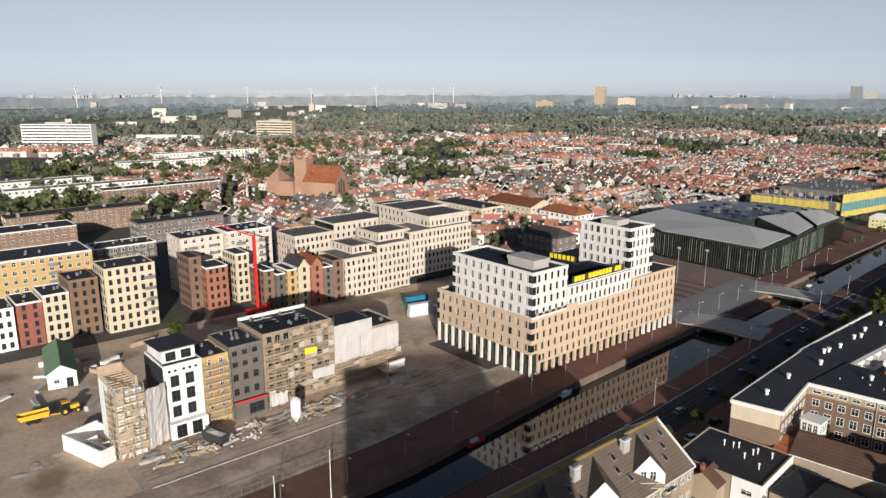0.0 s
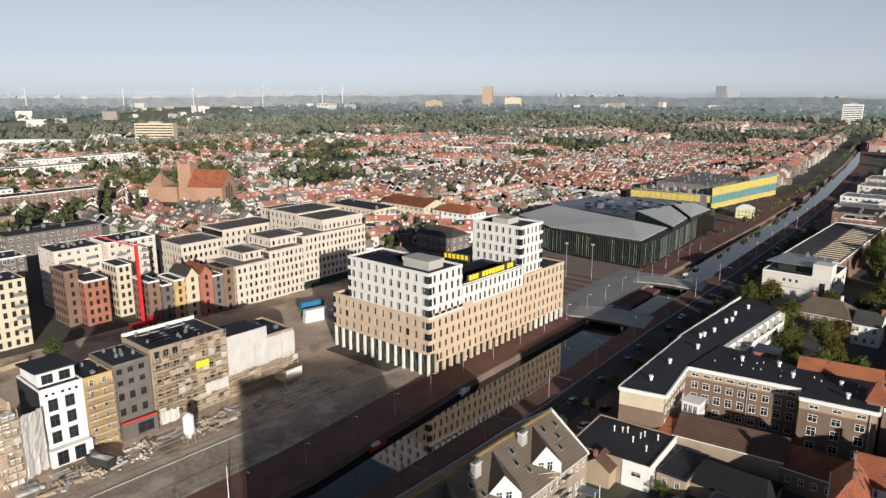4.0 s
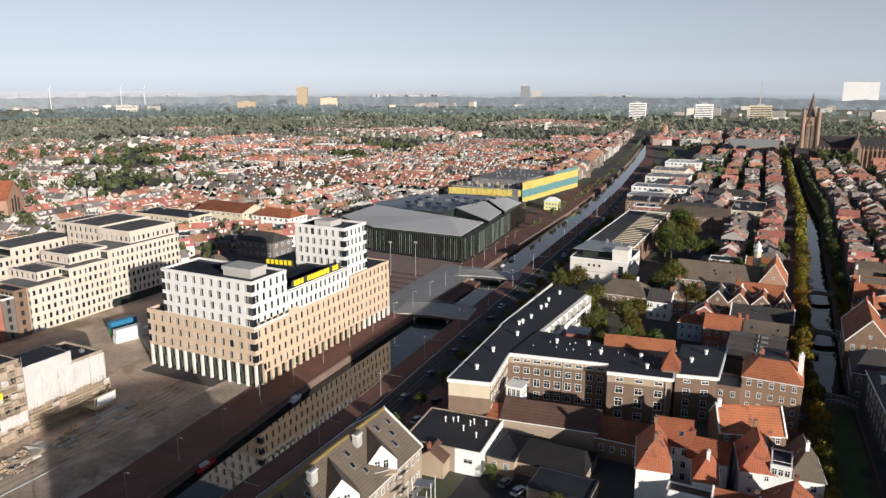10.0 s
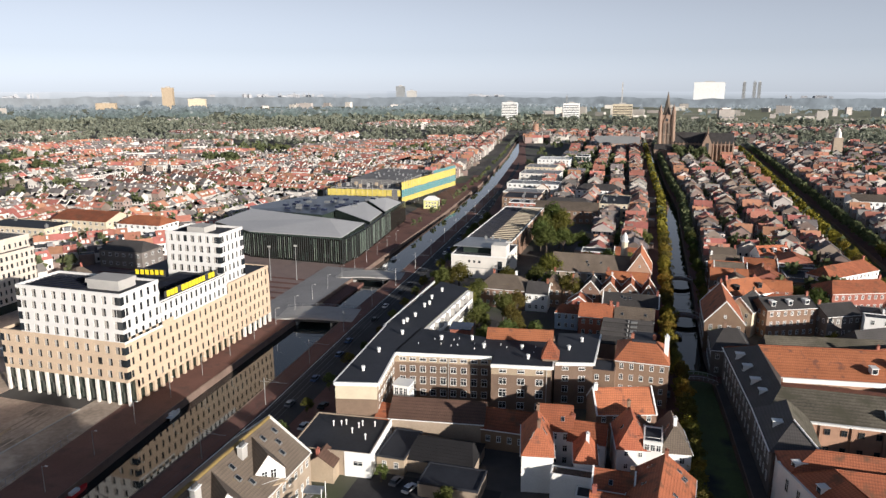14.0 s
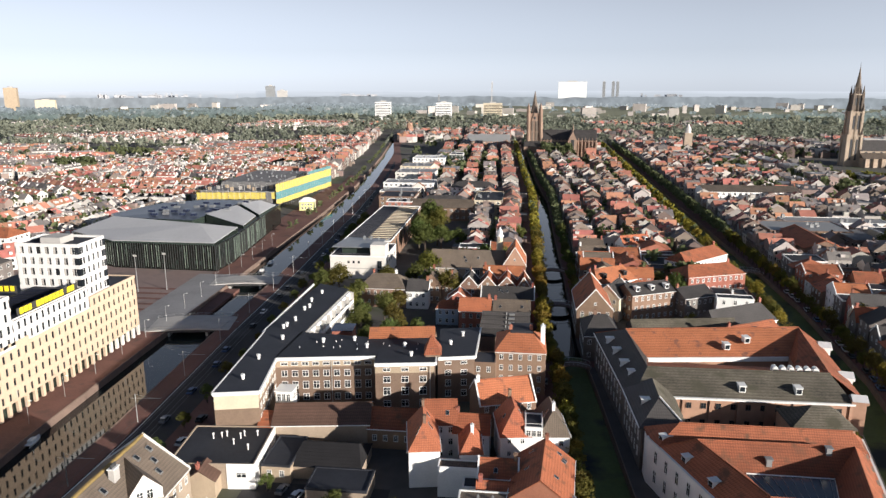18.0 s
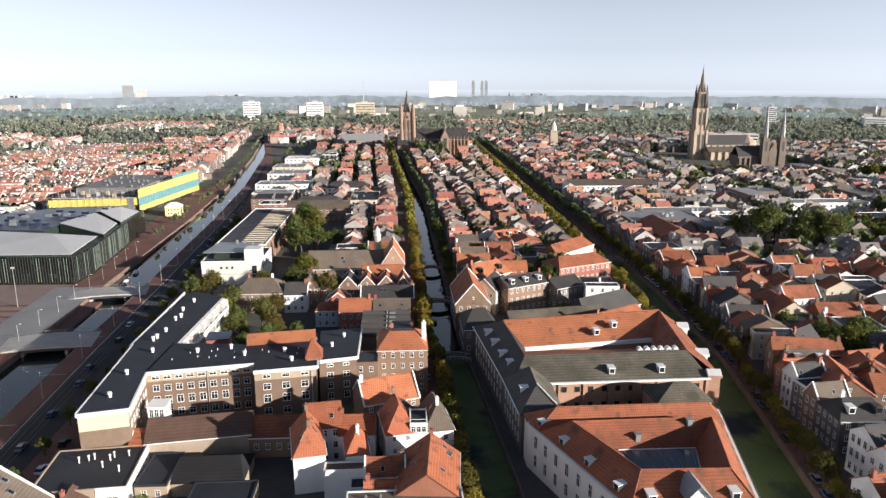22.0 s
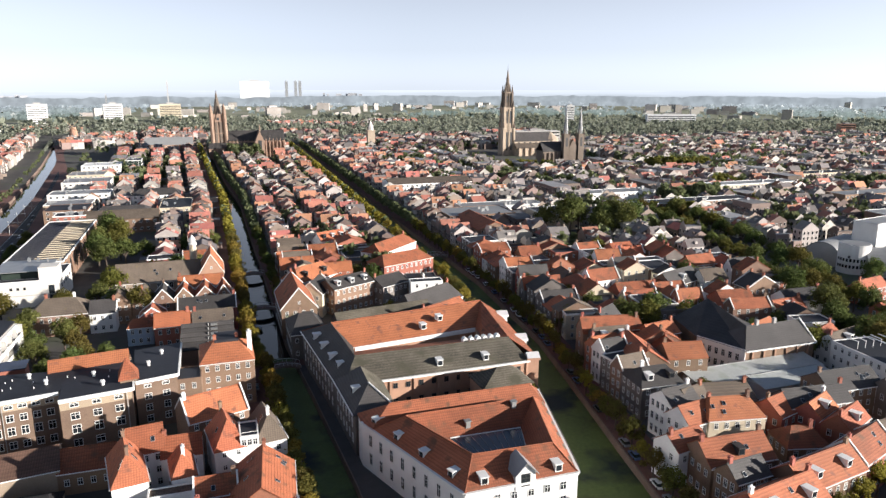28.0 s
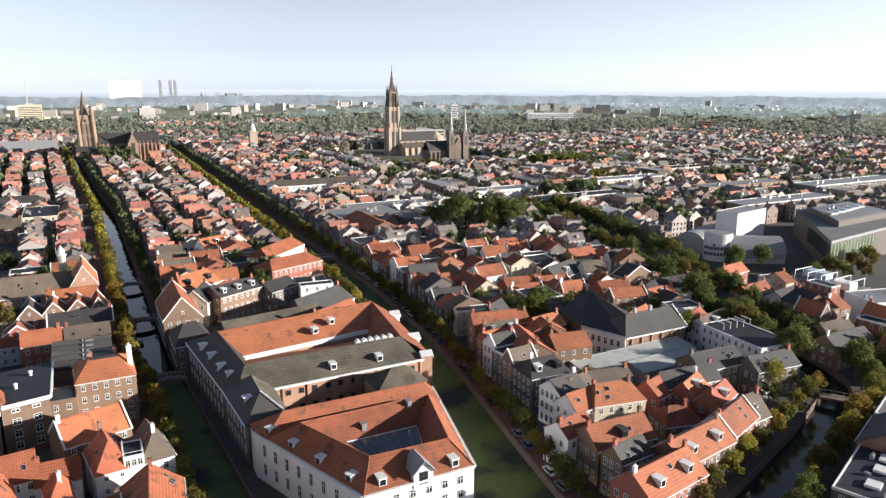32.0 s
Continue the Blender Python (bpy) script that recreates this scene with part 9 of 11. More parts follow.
# buildings across the third canal
t = house("modern_house", 275, 156, 20, 16, 10.5, ridge="flat", wall=M_PLASTER, roof=M_SLATE, rz=-14, win="se", wsize=(1.6, 1.8), wgap=3.4, label="white modern block with a grey flat roof", far=True, cat="building")
roof_bits(t, -8, 8, -5, 5, 10.6, R1, 5, 1.4)
reserve(262, 288, 145, 168)
t = house("terrace_block", 288, 187, 15, 28, 6.6, ridge="flat", wall=M_GREYBRICK, roof=M_GREYROOF, rz=4, win="sw", label="grey block carrying white steel terrace frames", far=True, cat="building")
for k in range(5):
    for x in (-6, 0, 6):
        part("frame_post", MB().box(x - 0.12, x + 0.12, -12.1 + k * 6, -11.86 + k * 6, 6.7, 10.2), M_FRAME, t)
    part("frame_beam", MB().box(-6.2, 6.2, -12.15 + k * 6, -11.8 + k * 6, 10.2, 10.5), M_FRAME, t)
part("upper_room", MB().box(-6.8, -1.0, -13, -5.5, 6.7, 9.8), M_PLASTER, t)
part("upper_room", MB().box(1.0, 6.5, 2.0, 12.0, 6.7, 9.6), M_PALEBLUE, t)
reserve(278, 298, 170, 204)
t = house("quay_house", 150, 78.5, 25, 13, 8, ridge="flat", wall=M_GREYBRICK, roof=M_BITUMEN, rz=21, win="nw", label="dark brick house with a flat bitumen roof", far=True)
for x in (-6, 2, 8):
    part("roof_light", MB().box(x - 1.6, x + 1.6, -1.5, 1.5, 8.1, 8.7), M_FRAME, t, "white domed roof light")
roof_bits(t, -10, 10, -5, 5, 8.1, R1, 6, 1.2)
t = house("quay_house", 169, 86.5, 18, 13, 9, 4, "x", M_BROWNBRICK, M_DTILE, rz=21, win="nw", label="brown brick house with a dark tile roof", far=True)
t = house("quay_house", 190, 95, 20, 13, 8, ridge="flat", wall=M_PLASTER, roof=M_GREYROOF, rz=21, win="nw", label="white plastered house with a flat grey roof", far=True)
reserve(130, 202, 66, 104)
pg = thing("roof_pergola", 196, 159, -3, "white timber roof terrace frames", "pergola", z=9.9)
for k in range(5):
    part("frame_post", MB().tube((-6 + k * 3, -2, 0), (-6 + k * 3, -2, 2.2), 0.09, n=4), M_FRAME, pg)
    part("frame_beam", MB().box(-6.1 + k * 3, -5.9 + k * 3, -2.2, 2.2, 2.2, 2.4), M_FRAME, pg)

# narrow fronts closing the row along the second canal
for x, y, w, h, rh, wm, rm, lab in ((104.4, 108.4, 6.6, 10.2, 3.0, M_BROWNBRICK, M_DTILE, "narrow brown brick canal house with a dark tile roof"), (112.6, 143.6, 8.6, 10.6, 3.0, M_PLASTER, M_DTILE, "white plastered canal house with tall windows and a dark roof"), (114.2, 167.8, 5.6, 10.0, 3.4, M_BROWNBRICK, M_GTILE, "narrow brown brick canal house with a steep roof"), (114.4, 173.6, 5.8, 10.6, 0, M_GREYBRICK, M_BITUMEN, "narrow dark brick canal house with a flat roof"), (115.2, 180.0, 6.6, 10.6, 3.4, M_PLASTER, M_DTILE, "white canal house with a dark tile roof"), (116.4, 186.6, 6.4, 9.6, 3.0, M_REDBRICK, M_TILE, "red brick canal house with an orange roof")):
    house("canal_house", x, y, 9.5, w, h, rh, "flat" if rh == 0 else "x", wm, rm, 6, win="sw", chim=0 if rh == 0 else 1, sky=1 if rh else 0, label=lab, group=RIGHT, wsize=(1.1, 2.0), wgap=2.0, top="parapet" if rh > 3.1 else None)
# ---- trees ----
TREES = {}


def tree_mesh(seed, h, r, leaves, leaf_size):
    """Trunk with limbs and a crown of many small leaf blades gathered in clumps; returns trunk and crown geometry."""
    rnd = random.Random(seed)
    tr, cr = MB(), MB()
    th = h * 0.42
    tr.tube((0, 0, -0.1), (0, 0, th), 0.03 * h, 0.018 * h, n=7)
    clumps = []
    for i in range(9):
        a, e = 2 * math.pi * i / 9 + rnd.uniform(-0.3, 0.3), rnd.uniform(0.3, 1.2)
        L = rnd.uniform(0.55, 0.95)
        p = Vector((math.cos(a) * math.cos(e) * r * L, math.sin(a) * math.cos(e) * r * L, th + math.sin(e) * (h - th) * 0.8 * L))
        tr.tube((0, 0, th * rnd.uniform(0.75, 1.0)), tuple(p * 0.9 + Vector((0, 0, th * 0.05))), 0.011 * h, 0.004 * h, n=4)
        clumps.append((p, rnd.uniform(0.28, 0.46) * r))
    clumps.append((Vector((0, 0, h * 0.88)), 0.4 * r))
    for i in range(12):
        a = rnd.uniform(0, 2 * math.pi)
        q = rnd.uniform(0.1, 0.85)
        clumps.append((Vector((math.cos(a) * r * q, math.sin(a) * r * q, th * 0.85 + (h - th) * rnd.uniform(0.05, 0.95) * (1 - 0.35 * q))), rnd.uniform(0.2, 0.38) * r))
    for i in range(leaves):
        c, cr_ = clumps[rnd.randrange(len(clumps))]
        d = Vector((rnd.gauss(0, 1), rnd.gauss(0, 1), rnd.gauss(0, 1))).normalized() * cr_ * rnd.uniform(0.55, 1.08)
        p = c + d
        u = Vector((rnd.gauss(0, 1), rnd.gauss(0, 1), rnd.gauss(0, 0.6))).normalized() * leaf_size * rnd.uniform(0.6, 1.3)
        v = u.cross(d if d.length > 0.1 else Vector((0, 0, 1)))
        v = v.normalized() * leaf_size * rnd.uniform(0.5, 1.0) if v.length > 1e-5 else Vector((0, 0, leaf_size))
        cr.add([tuple(p - u), tuple(p + v * 0.6), tuple(p + u), tuple(p - v * 0.6)], [(0, 1, 2, 3)])
    return tr, cr


def tree_kinds():
    for k, (seed, h, r, n, ls) in enumerate(((1, 12, 4.6, 2300, 0.42), (2, 15, 6.0, 3000, 0.48), (3, 9, 3.2, 1500, 0.36), (4, 11, 3.6, 1700, 0.38))):
        tr, cr = tree_mesh(seed, h, r, n, ls)
        tm = tr.mesh("trunk", M_BARK)
        for nm, m in (("green", M_LEAF), ("yellow", M_LEAF2), ("olive", M_LEAF3)):
            me = cr.mesh("crown", m)
            TREES[(k, nm)] = (tm, me)


tree_kinds()
TREE_LABEL = {"green": "broad green leafy tree", "yellow": "street tree with yellowing autumn leaves", "olive": "olive green tree turning yellow"}


def tree(x, y, k=0, tint="green", s=1.0, z=0.0, group="", rnd=random.Random(77)):
    tm, cm = TREES[(k, tint)]
    t = thing("tree", x, y, rnd.uniform(0, 360), TREE_LABEL[tint], "tree", group, z)
    t.scale = (s, s, s * rnd.uniform(0.92, 1.12))
    part("trunk", tm, None, t)
    part("crown", cm, None, t)
    return t


RT = random.Random(21)
# row along the first tree canal
y = 96.0
while y < 440:
    f = RT.random()
    tree(interp(C2L, y) - 2.6 + RT.uniform(-0.5, 0.5), y, RT.choice((2, 3, 3)), "yellow" if (f < 0.35 if y < 235 else f < 0.75) else "olive", RT.uniform(0.7, 0.92) if y < 235 else RT.uniform(0.82, 1.08), 0.1, "canal trees")
    y += RT.uniform(4.0, 5.4) if y < 240 else RT.uniform(5.5, 7.5)
y = 250.0
while y < 420:
    tree(interp(C2R, y) + 3.0, y, RT.choice((2, 3)), "green" if RT.random() < 0.8 else "olive", RT.uniform(0.7, 1.0), 0.1, "canal trees")
    y += RT.uniform(8, 13)
# rows along the second canal
y = 104.0
while y < 420:
    tree(interp(C3R, y) + 1.7 + RT.uniform(-0.5, 0.5), y, RT.choice((2, 3, 3)), RT.choice(("olive", "olive", "olive", "yellow")), RT.uniform(0.6, 0.88), 0.1, "second canal trees")
    y += RT.uniform(4.6, 6.6)
y = 226.0
while y < 420:
    tree(interp(C3L, y) - 3.0, y, RT.choice((2, 3)), "yellow" if RT.random() < 0.6 else "olive", RT.uniform(0.75, 1.0), 0.1, "second canal trees")
    y += RT.uniform(8, 12)
tree(84.5, 172, 2, "olive", 0.8, 0, "second canal trees")
tree(93, 224, 2, "yellow", 0.8, 0, "second canal trees")
# third canal
for i in range(11):
    x = 104 + i * 8.6
    tree(x, 96 + (x - 124) * 0.355 + 2.6, RT.choice((2, 3, 3)), "yellow" if RT.random() < 0.85 else "olive", RT.uniform(0.7, 0.95), 0.1, "third canal trees")
for i in range(12):
    tree(118 + i * 8, 84.5 + (i * 8 - 6) * 0.40 - 3 - RT.uniform(0, 3), RT.choice((0, 0, 3)), RT.choice(("olive", "green", "yellow")), RT.uniform(0.7, 0.95), 0, "third canal trees")
y = 138.0
while y < 420:
    for side in (-1, 1):
        tree(interp(C4L if side < 0 else C4R, y) + side * RT.uniform(3, 6), y, RT.choice((0, 0, 1, 3)), RT.choice(("green", "green", "olive")), RT.uniform(0.8, 1.1), 0, "third canal trees")
    y += RT.uniform(7, 11)
# garden and park trees
for x, y, k, tint, s in ((-68, 262, 1, "olive", 0.9), (-76, 270, 0, "green", 0.9), (-84, 262, 0, "olive", 0.7), (-45, 232, 1, "green", 0.75), (-52, 226, 0, "green", 0.8), (-40, 222, 0, "olive", 0.85), (-34, 228, 0, "green", 0.8), (-58, 240, 1, "green", 0.8), (-47, 250, 0, "olive", 0.9), (-38, 214, 2, "olive", 1.0), (-30, 286, 1, "olive", 0.95), (-38, 290, 1, "green", 0.9), (-18, 342, 1, "green", 0.85), (-8, 345, 0, "green", 1.0), (-28, 345, 1, "olive", 0.8), (-52, 372, 1, "green", 1.15), (-44, 380, 1, "green", 1.1), (-57, 384, 1, "green", 1.1), (-48, 395, 1, "olive", 1.0), (-35, 388, 0, "green", 1.1), (-30, 122, 0, "green", 0.75), (-24, 126, 0, "olive", 0.7), (-38, 131, 2, "green", 0.8), (232, 360, 1, "green", 1.5), (240, 368, 1, "green", 1.45), (225, 372, 1, "green", 1.4), (236, 378, 1, "green", 1.5), (248, 374, 1, "green", 1.3), (219, 362, 1, "green", 1.2), (150, 212, 1, "olive", 1.0), (157, 218, 1, "green", 1.05), (144, 220, 0, "green", 1.0), (165, 210, 0, "olive", 1.0), (171, 216, 0, "green", 0.9), (137, 250, 0, "olive", 0.9), (188, 172, 3, "olive", 1.2), (178, 190, 0, "green", 0.8), (64, 258, 0, "olive", 0.7), (72, 252, 2, "green", 0.9), (78, 262, 0, "green", 0.7), (66, 300, 1, "green", 0.8), (60, 308, 0, "green", 0.9), (71, 312, 1, "green", 0.8), (56, 388, 0, "green", 1.0), (48, 395, 0, "olive", 1.0), (52, 470, 1, "green", 0.8), (-237, 81, 3, "green", 1.0), (-50, 212, 0, "green", 0.8), (-43, 236, 0, "olive", 0.9), (-52, 258, 1, "green", 0.8), (-60, 252, 0, "green", 0.9), (-36, 240, 2, "green", 1.0), (-62, 224, 0, "olive", 0.8), (-48, 266, 1, "olive", 0.8), (-46, 208, 2, "green", 1.0), (-66, 276, 1, "green", 0.8), (-58, 296, 1, "olive", 0.8), (-56, 139, 2, "green", 0.55), (-82, 138, 2, "green", 0.7), (-92, 150, 2, "olive", 0.6), (304, 205, 0, "green", 0.9), (318, 200, 0, "olive", 0.9), (326, 196, 0, "olive", 0.9), (285, 235, 1, "green", 0.9)):
    tree(x, y, k, tint, s)
for i in range(20):
    yy = 118 + i * 16
    tree(interp(EAST, yy) - 7, yy, 2, "olive" if i % 2 else "green", RT.uniform(0.5, 0.8), 0.1, "road trees")

for x, y, k, tint, s in ((178, 128, 3, "yellow", 1.1), (186, 130, 3, "yellow", 1.0), (172, 124, 2, "olive", 1.0), (206, 118, 0, "green", 1.1), (212, 124, 1, "green", 0.9), (218, 121, 0, "olive", 1.0), (206, 146, 0, "green", 0.9), (210, 158, 1, "green", 0.9), (204, 170, 0, "green", 1.0), (184, 172, 0, "green", 0.9), (188, 180, 1, "green", 0.8), (212, 184, 0, "green", 1.0), (222, 176, 1, "green", 0.8), (226, 160, 0, "olive", 0.9), (232, 170, 0, "green", 0.9), (236, 130, 0, "olive", 1.0), (196, 196, 0, "green", 0.9), (228, 200, 0, "green", 1.0), (236, 212, 1, "green", 0.8), (246, 232, 1, "olive", 0.9), (300, 232, 1, "green", 0.9), (316, 206, 0, "olive", 1.0), (334, 206, 1, "olive", 0.8), (348, 208, 1, "olive", 0.9), (262, 268, 1, "green", 0.9), (270, 250, 0, "green", 0.9), (254, 244, 0, "green", 1.0), (133, 158, 2, "olive", 0.9), (144, 214, 1, "green", 0.9), (160, 226, 0, "olive", 1.0), (176, 222, 1, "green", 0.8), (198, 232, 0, "green", 1.0), (122, 222, 0, "olive", 0.9), (140, 236, 0, "green", 1.0), (168, 240, 0, "green", 0.9), (204, 262, 1, "green", 0.9), (232, 262, 0, "green", 1.0), (128, 270, 0, "olive", 0.9), (150, 284, 1, "green", 0.9), (176, 292, 1, "green", 0.9), (214, 300, 1, "green", 0.9), (190, 318, 0, "olive", 1.0)):
    tree(x, y, k, tint, s)

for x, y, k, tint, s in ((-56, 428, 1, "green", 1.3), (-50, 420, 1, "olive", 1.15), (-60, 415, 1, "green", 1.0), (-42, 312, 1, "olive", 1.05), (-47, 306, 0, "green", 1.0), (-8, 392, 1, "olive", 0.95), (-2, 398, 0, "green", 1.0), (-16, 394, 0, "green", 0.9), (-80, 296, 1, "olive", 0.95), (-86, 290, 0, "green", 1.0), (-101, 445, 0, "green", 0.9), (-100, 430, 0, "olive", 0.8), (-101, 412, 0, "green", 0.8), (-100, 395, 2, "green", 1.0)):
    tree(x, y, k, tint, s)
# ---- rows of houses filling the town ----
RF = random.Random(9)
ST_R = 370.0


def blocked(x, y, m=3.0):
    for x0, x1, y0, y1 in RESERVED:
        if x0 - m < x < x1 + m and y0 - m < y < y1 + m:
            return True
    if y < 1320 and interp(C1L, y) - 26 < x < interp(EAST, y) + 2:
        return True
    if y < 1150 and (interp(C2L, y) - 13 < x < interp(C2R, y) + 10 or interp(C3L, y) - 11 < x < interp(C3R, y) + 13):
        return True
    if 60 < y < 500 and interp(C4L, max(y, 86)) - 9 < x < interp(C4R, y) + 9:
        return True
    return False


FW, FB, FO, FD, FG, FT, FN, FX, FY, FL = MB(), MB(), MB(), MB(), MB(), MB(), MB(), MB(), MB(), MB()       # far walls, orange, dark, flat roofs, trees
WALLS = [(M_BROWNBRICK, "brown brick"), (M_REDBRICK, "red brick"), (M_PLASTER, "white plastered"), (M_GREYBRICK, "dark brick"), (M_CREAM, "cream")]
ROOFS = [(M_TILE, "orange tile roof"), (M_TILE2, "weathered red tile roof"), (M_DTILE, "dark tile roof"), (M_GTILE, "brown tile roof")]


def far_box(mb, o, p, q, a, b, z0, z1, top=None):
    """Box of half sizes a and b round (p, q); its lid may go to another mesh."""
    base = [(p - a, q - b), (p + a, q - b), (p + a, q + b), (p - a, q + b)]
    mb.add([o(u, v, z) for z in (z0, z1) for u, v in base], [(0, 1, 5, 4), (1, 2, 6, 5), (2, 3, 7, 6), (3, 0, 4, 7)] + ([] if top else [(4, 5, 6, 7)]))
    if top:
        top.add([o(u, v, z1) for u, v in base], [(0, 1, 2, 3)])


def far_house(x, y, w, d, h, rh, a, kind, FW=FW):
    c, s = math.cos(a), math.sin(a)

    def o(p, q, z):
        return (x + p * c - q * s, y + p * s + q * c, z)
    W, D = w / 2, d / 2
    FW.add([o(-W, -D, 0), o(W, -D, 0), o(W, D, 0), o(-W, D, 0), o(-W, -D, h), o(W, -D, h), o(W, D, h), o(-W, D, h), o(-W, 0, h + rh * 0.97), o(W, 0, h + rh * 0.97)], [(0, 1, 5, 4), (2, 3, 7, 6), (1, 2, 6, 9, 5), (3, 0, 4, 8, 7)])
    R = FO if kind == "o" else FD if kind == "d" else FG
    if math.hypot(x, y) < 900:
        # windows with pale frames on the two fronts that look towards the middle of the town
        for side, half, dep in ((0, W, D), (1, D, W)):
            sgn = -1 if (-s * x + c * y if side == 0 else c * x + s * y) > 0 else 1
            n = max(1, int(half * 2 / 2.6))
            for fl in range(max(1, int(h / 3.2))):
                z = 1.1 + fl * 3.1
                for i in range(n):
                    p = -half + half * 2 * (i + 0.5) / n
                    for mb, e, hw, z0, z1 in ((FX, 0.04, 0.66, z - 0.12, z + 1.72), (FN, 0.07, 0.5, z, z + 1.6)):
                        q = sgn * (dep + e)
                        mb.add([o(p - hw, q, z0), o(p + hw, q, z0), o(p + hw, q, z1), o(p - hw, q, z1)] if side == 0 else [o(q, p - hw, z0), o(q, p + hw, z0), o(q, p + hw, z1), o(q, p - hw, z1)], [(0, 1, 2, 3)])
    if kind == "f":
        R.add([o(-W, -D, h + 0.1), o(W, -D, h + 0.1), o(W, D, h + 0.1), o(-W, D, h + 0.1)], [(0, 1, 2, 3)])
        for _ in range(RF.choice((0, 1, 2, 3)) if w * d > 40 else 0):
            far_box(FW if RF.random() < 0.6 else FG, o, RF.uniform(-W * 0.7, W * 0.7), RF.uniform(-D * 0.7, D * 0.7), RF.uniform(0.5, 1.8), RF.uniform(0.5, 1.8), h, h + RF.uniform(0.6, 2.4))
        return
    R.add([o(-W - 0.2, -D - 0.3, h - 0.2), o(W + 0.2, -D - 0.3, h - 0.2), o(W + 0.2, 0, h + rh), o(-W - 0.2, 0, h + rh), o(W + 0.2, D + 0.3, h - 0.2), o(-W - 0.2, D + 0.3, h - 0.2)], [(0, 1, 2, 3), (3, 2, 4, 5)])
    if RF.random() < 0.7:
        far_box(FW if RF.random() < 0.4 else FB, o, RF.uniform(-W, W), 0, 0.4, 0.4, h + rh - 0.6, h + rh + 1.2)
    near_side = -1 if (-s * x + c * y) > 0 else 1
    for _ in range(RF.choice((0, 1, 1, 2))):
        # dormer or roof light on the slope
        far_box(FW, o, RF.uniform(-W * 0.7, W * 0.7), near_side * D * 0.55, RF.uniform(0.5, 1.1), 0.9, h + rh * 0.3, h + rh * 0.3 + RF.uniform(1.1, 1.8))
    if RF.random() < 0.6:
        # low flat-roofed back extension
        e, he, q = RF.uniform(1.5, 3.2), RF.uniform(2.8, 6.0), RF.choice((-1, 1))
        p = RF.uniform(-W * 0.4, W * 0.4)
        far_box(FB if RF.random() < 0.55 else FW, o, p, q * (D + e), W * RF.uniform(0.5, 0.9), e - 0.05, 0, he, FG)


FV, FH, FS = MB(), MB(), MB()                                # woods paled for haze, farthest woods with haze as glow, and pale suburb walls


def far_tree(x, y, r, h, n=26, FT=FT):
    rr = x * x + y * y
    # far out, trees take the haze-paled leaf colour, then the glowing one
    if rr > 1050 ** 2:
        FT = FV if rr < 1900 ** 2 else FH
    for _ in range(n):
        a, e, q = RF.uniform(0, 6.283), RF.uniform(-0.5, 1.4), RF.uniform(0.5, 1.0)
        p = Vector((x + r * q * math.cos(a) * math.cos(e), y + r * q * math.sin(a) * math.cos(e), h * 0.55 + h * 0.45 * q * math.sin(e)))
        s = r * 0.42
        u = Vector((RF.gauss(0, 1), RF.gauss(0, 1), RF.gauss(0, 0.7))).normalized() * s
        v = u.cross(Vector((RF.gauss(0, 1), RF.gauss(0, 1), RF.gauss(0, 1)))).normalized() * s
        FT.add([tuple(p - u), tuple(p + v), tuple(p + u), tuple(p - v)], [(0, 1, 2, 3)])


def in_view(x, y, m=4.0):
    a = math.degrees(math.atan2(x, y))
    return -82 - m < a < 60 + m


PLACED = []
NEARROW = "row houses of the old town"
count_things = 0


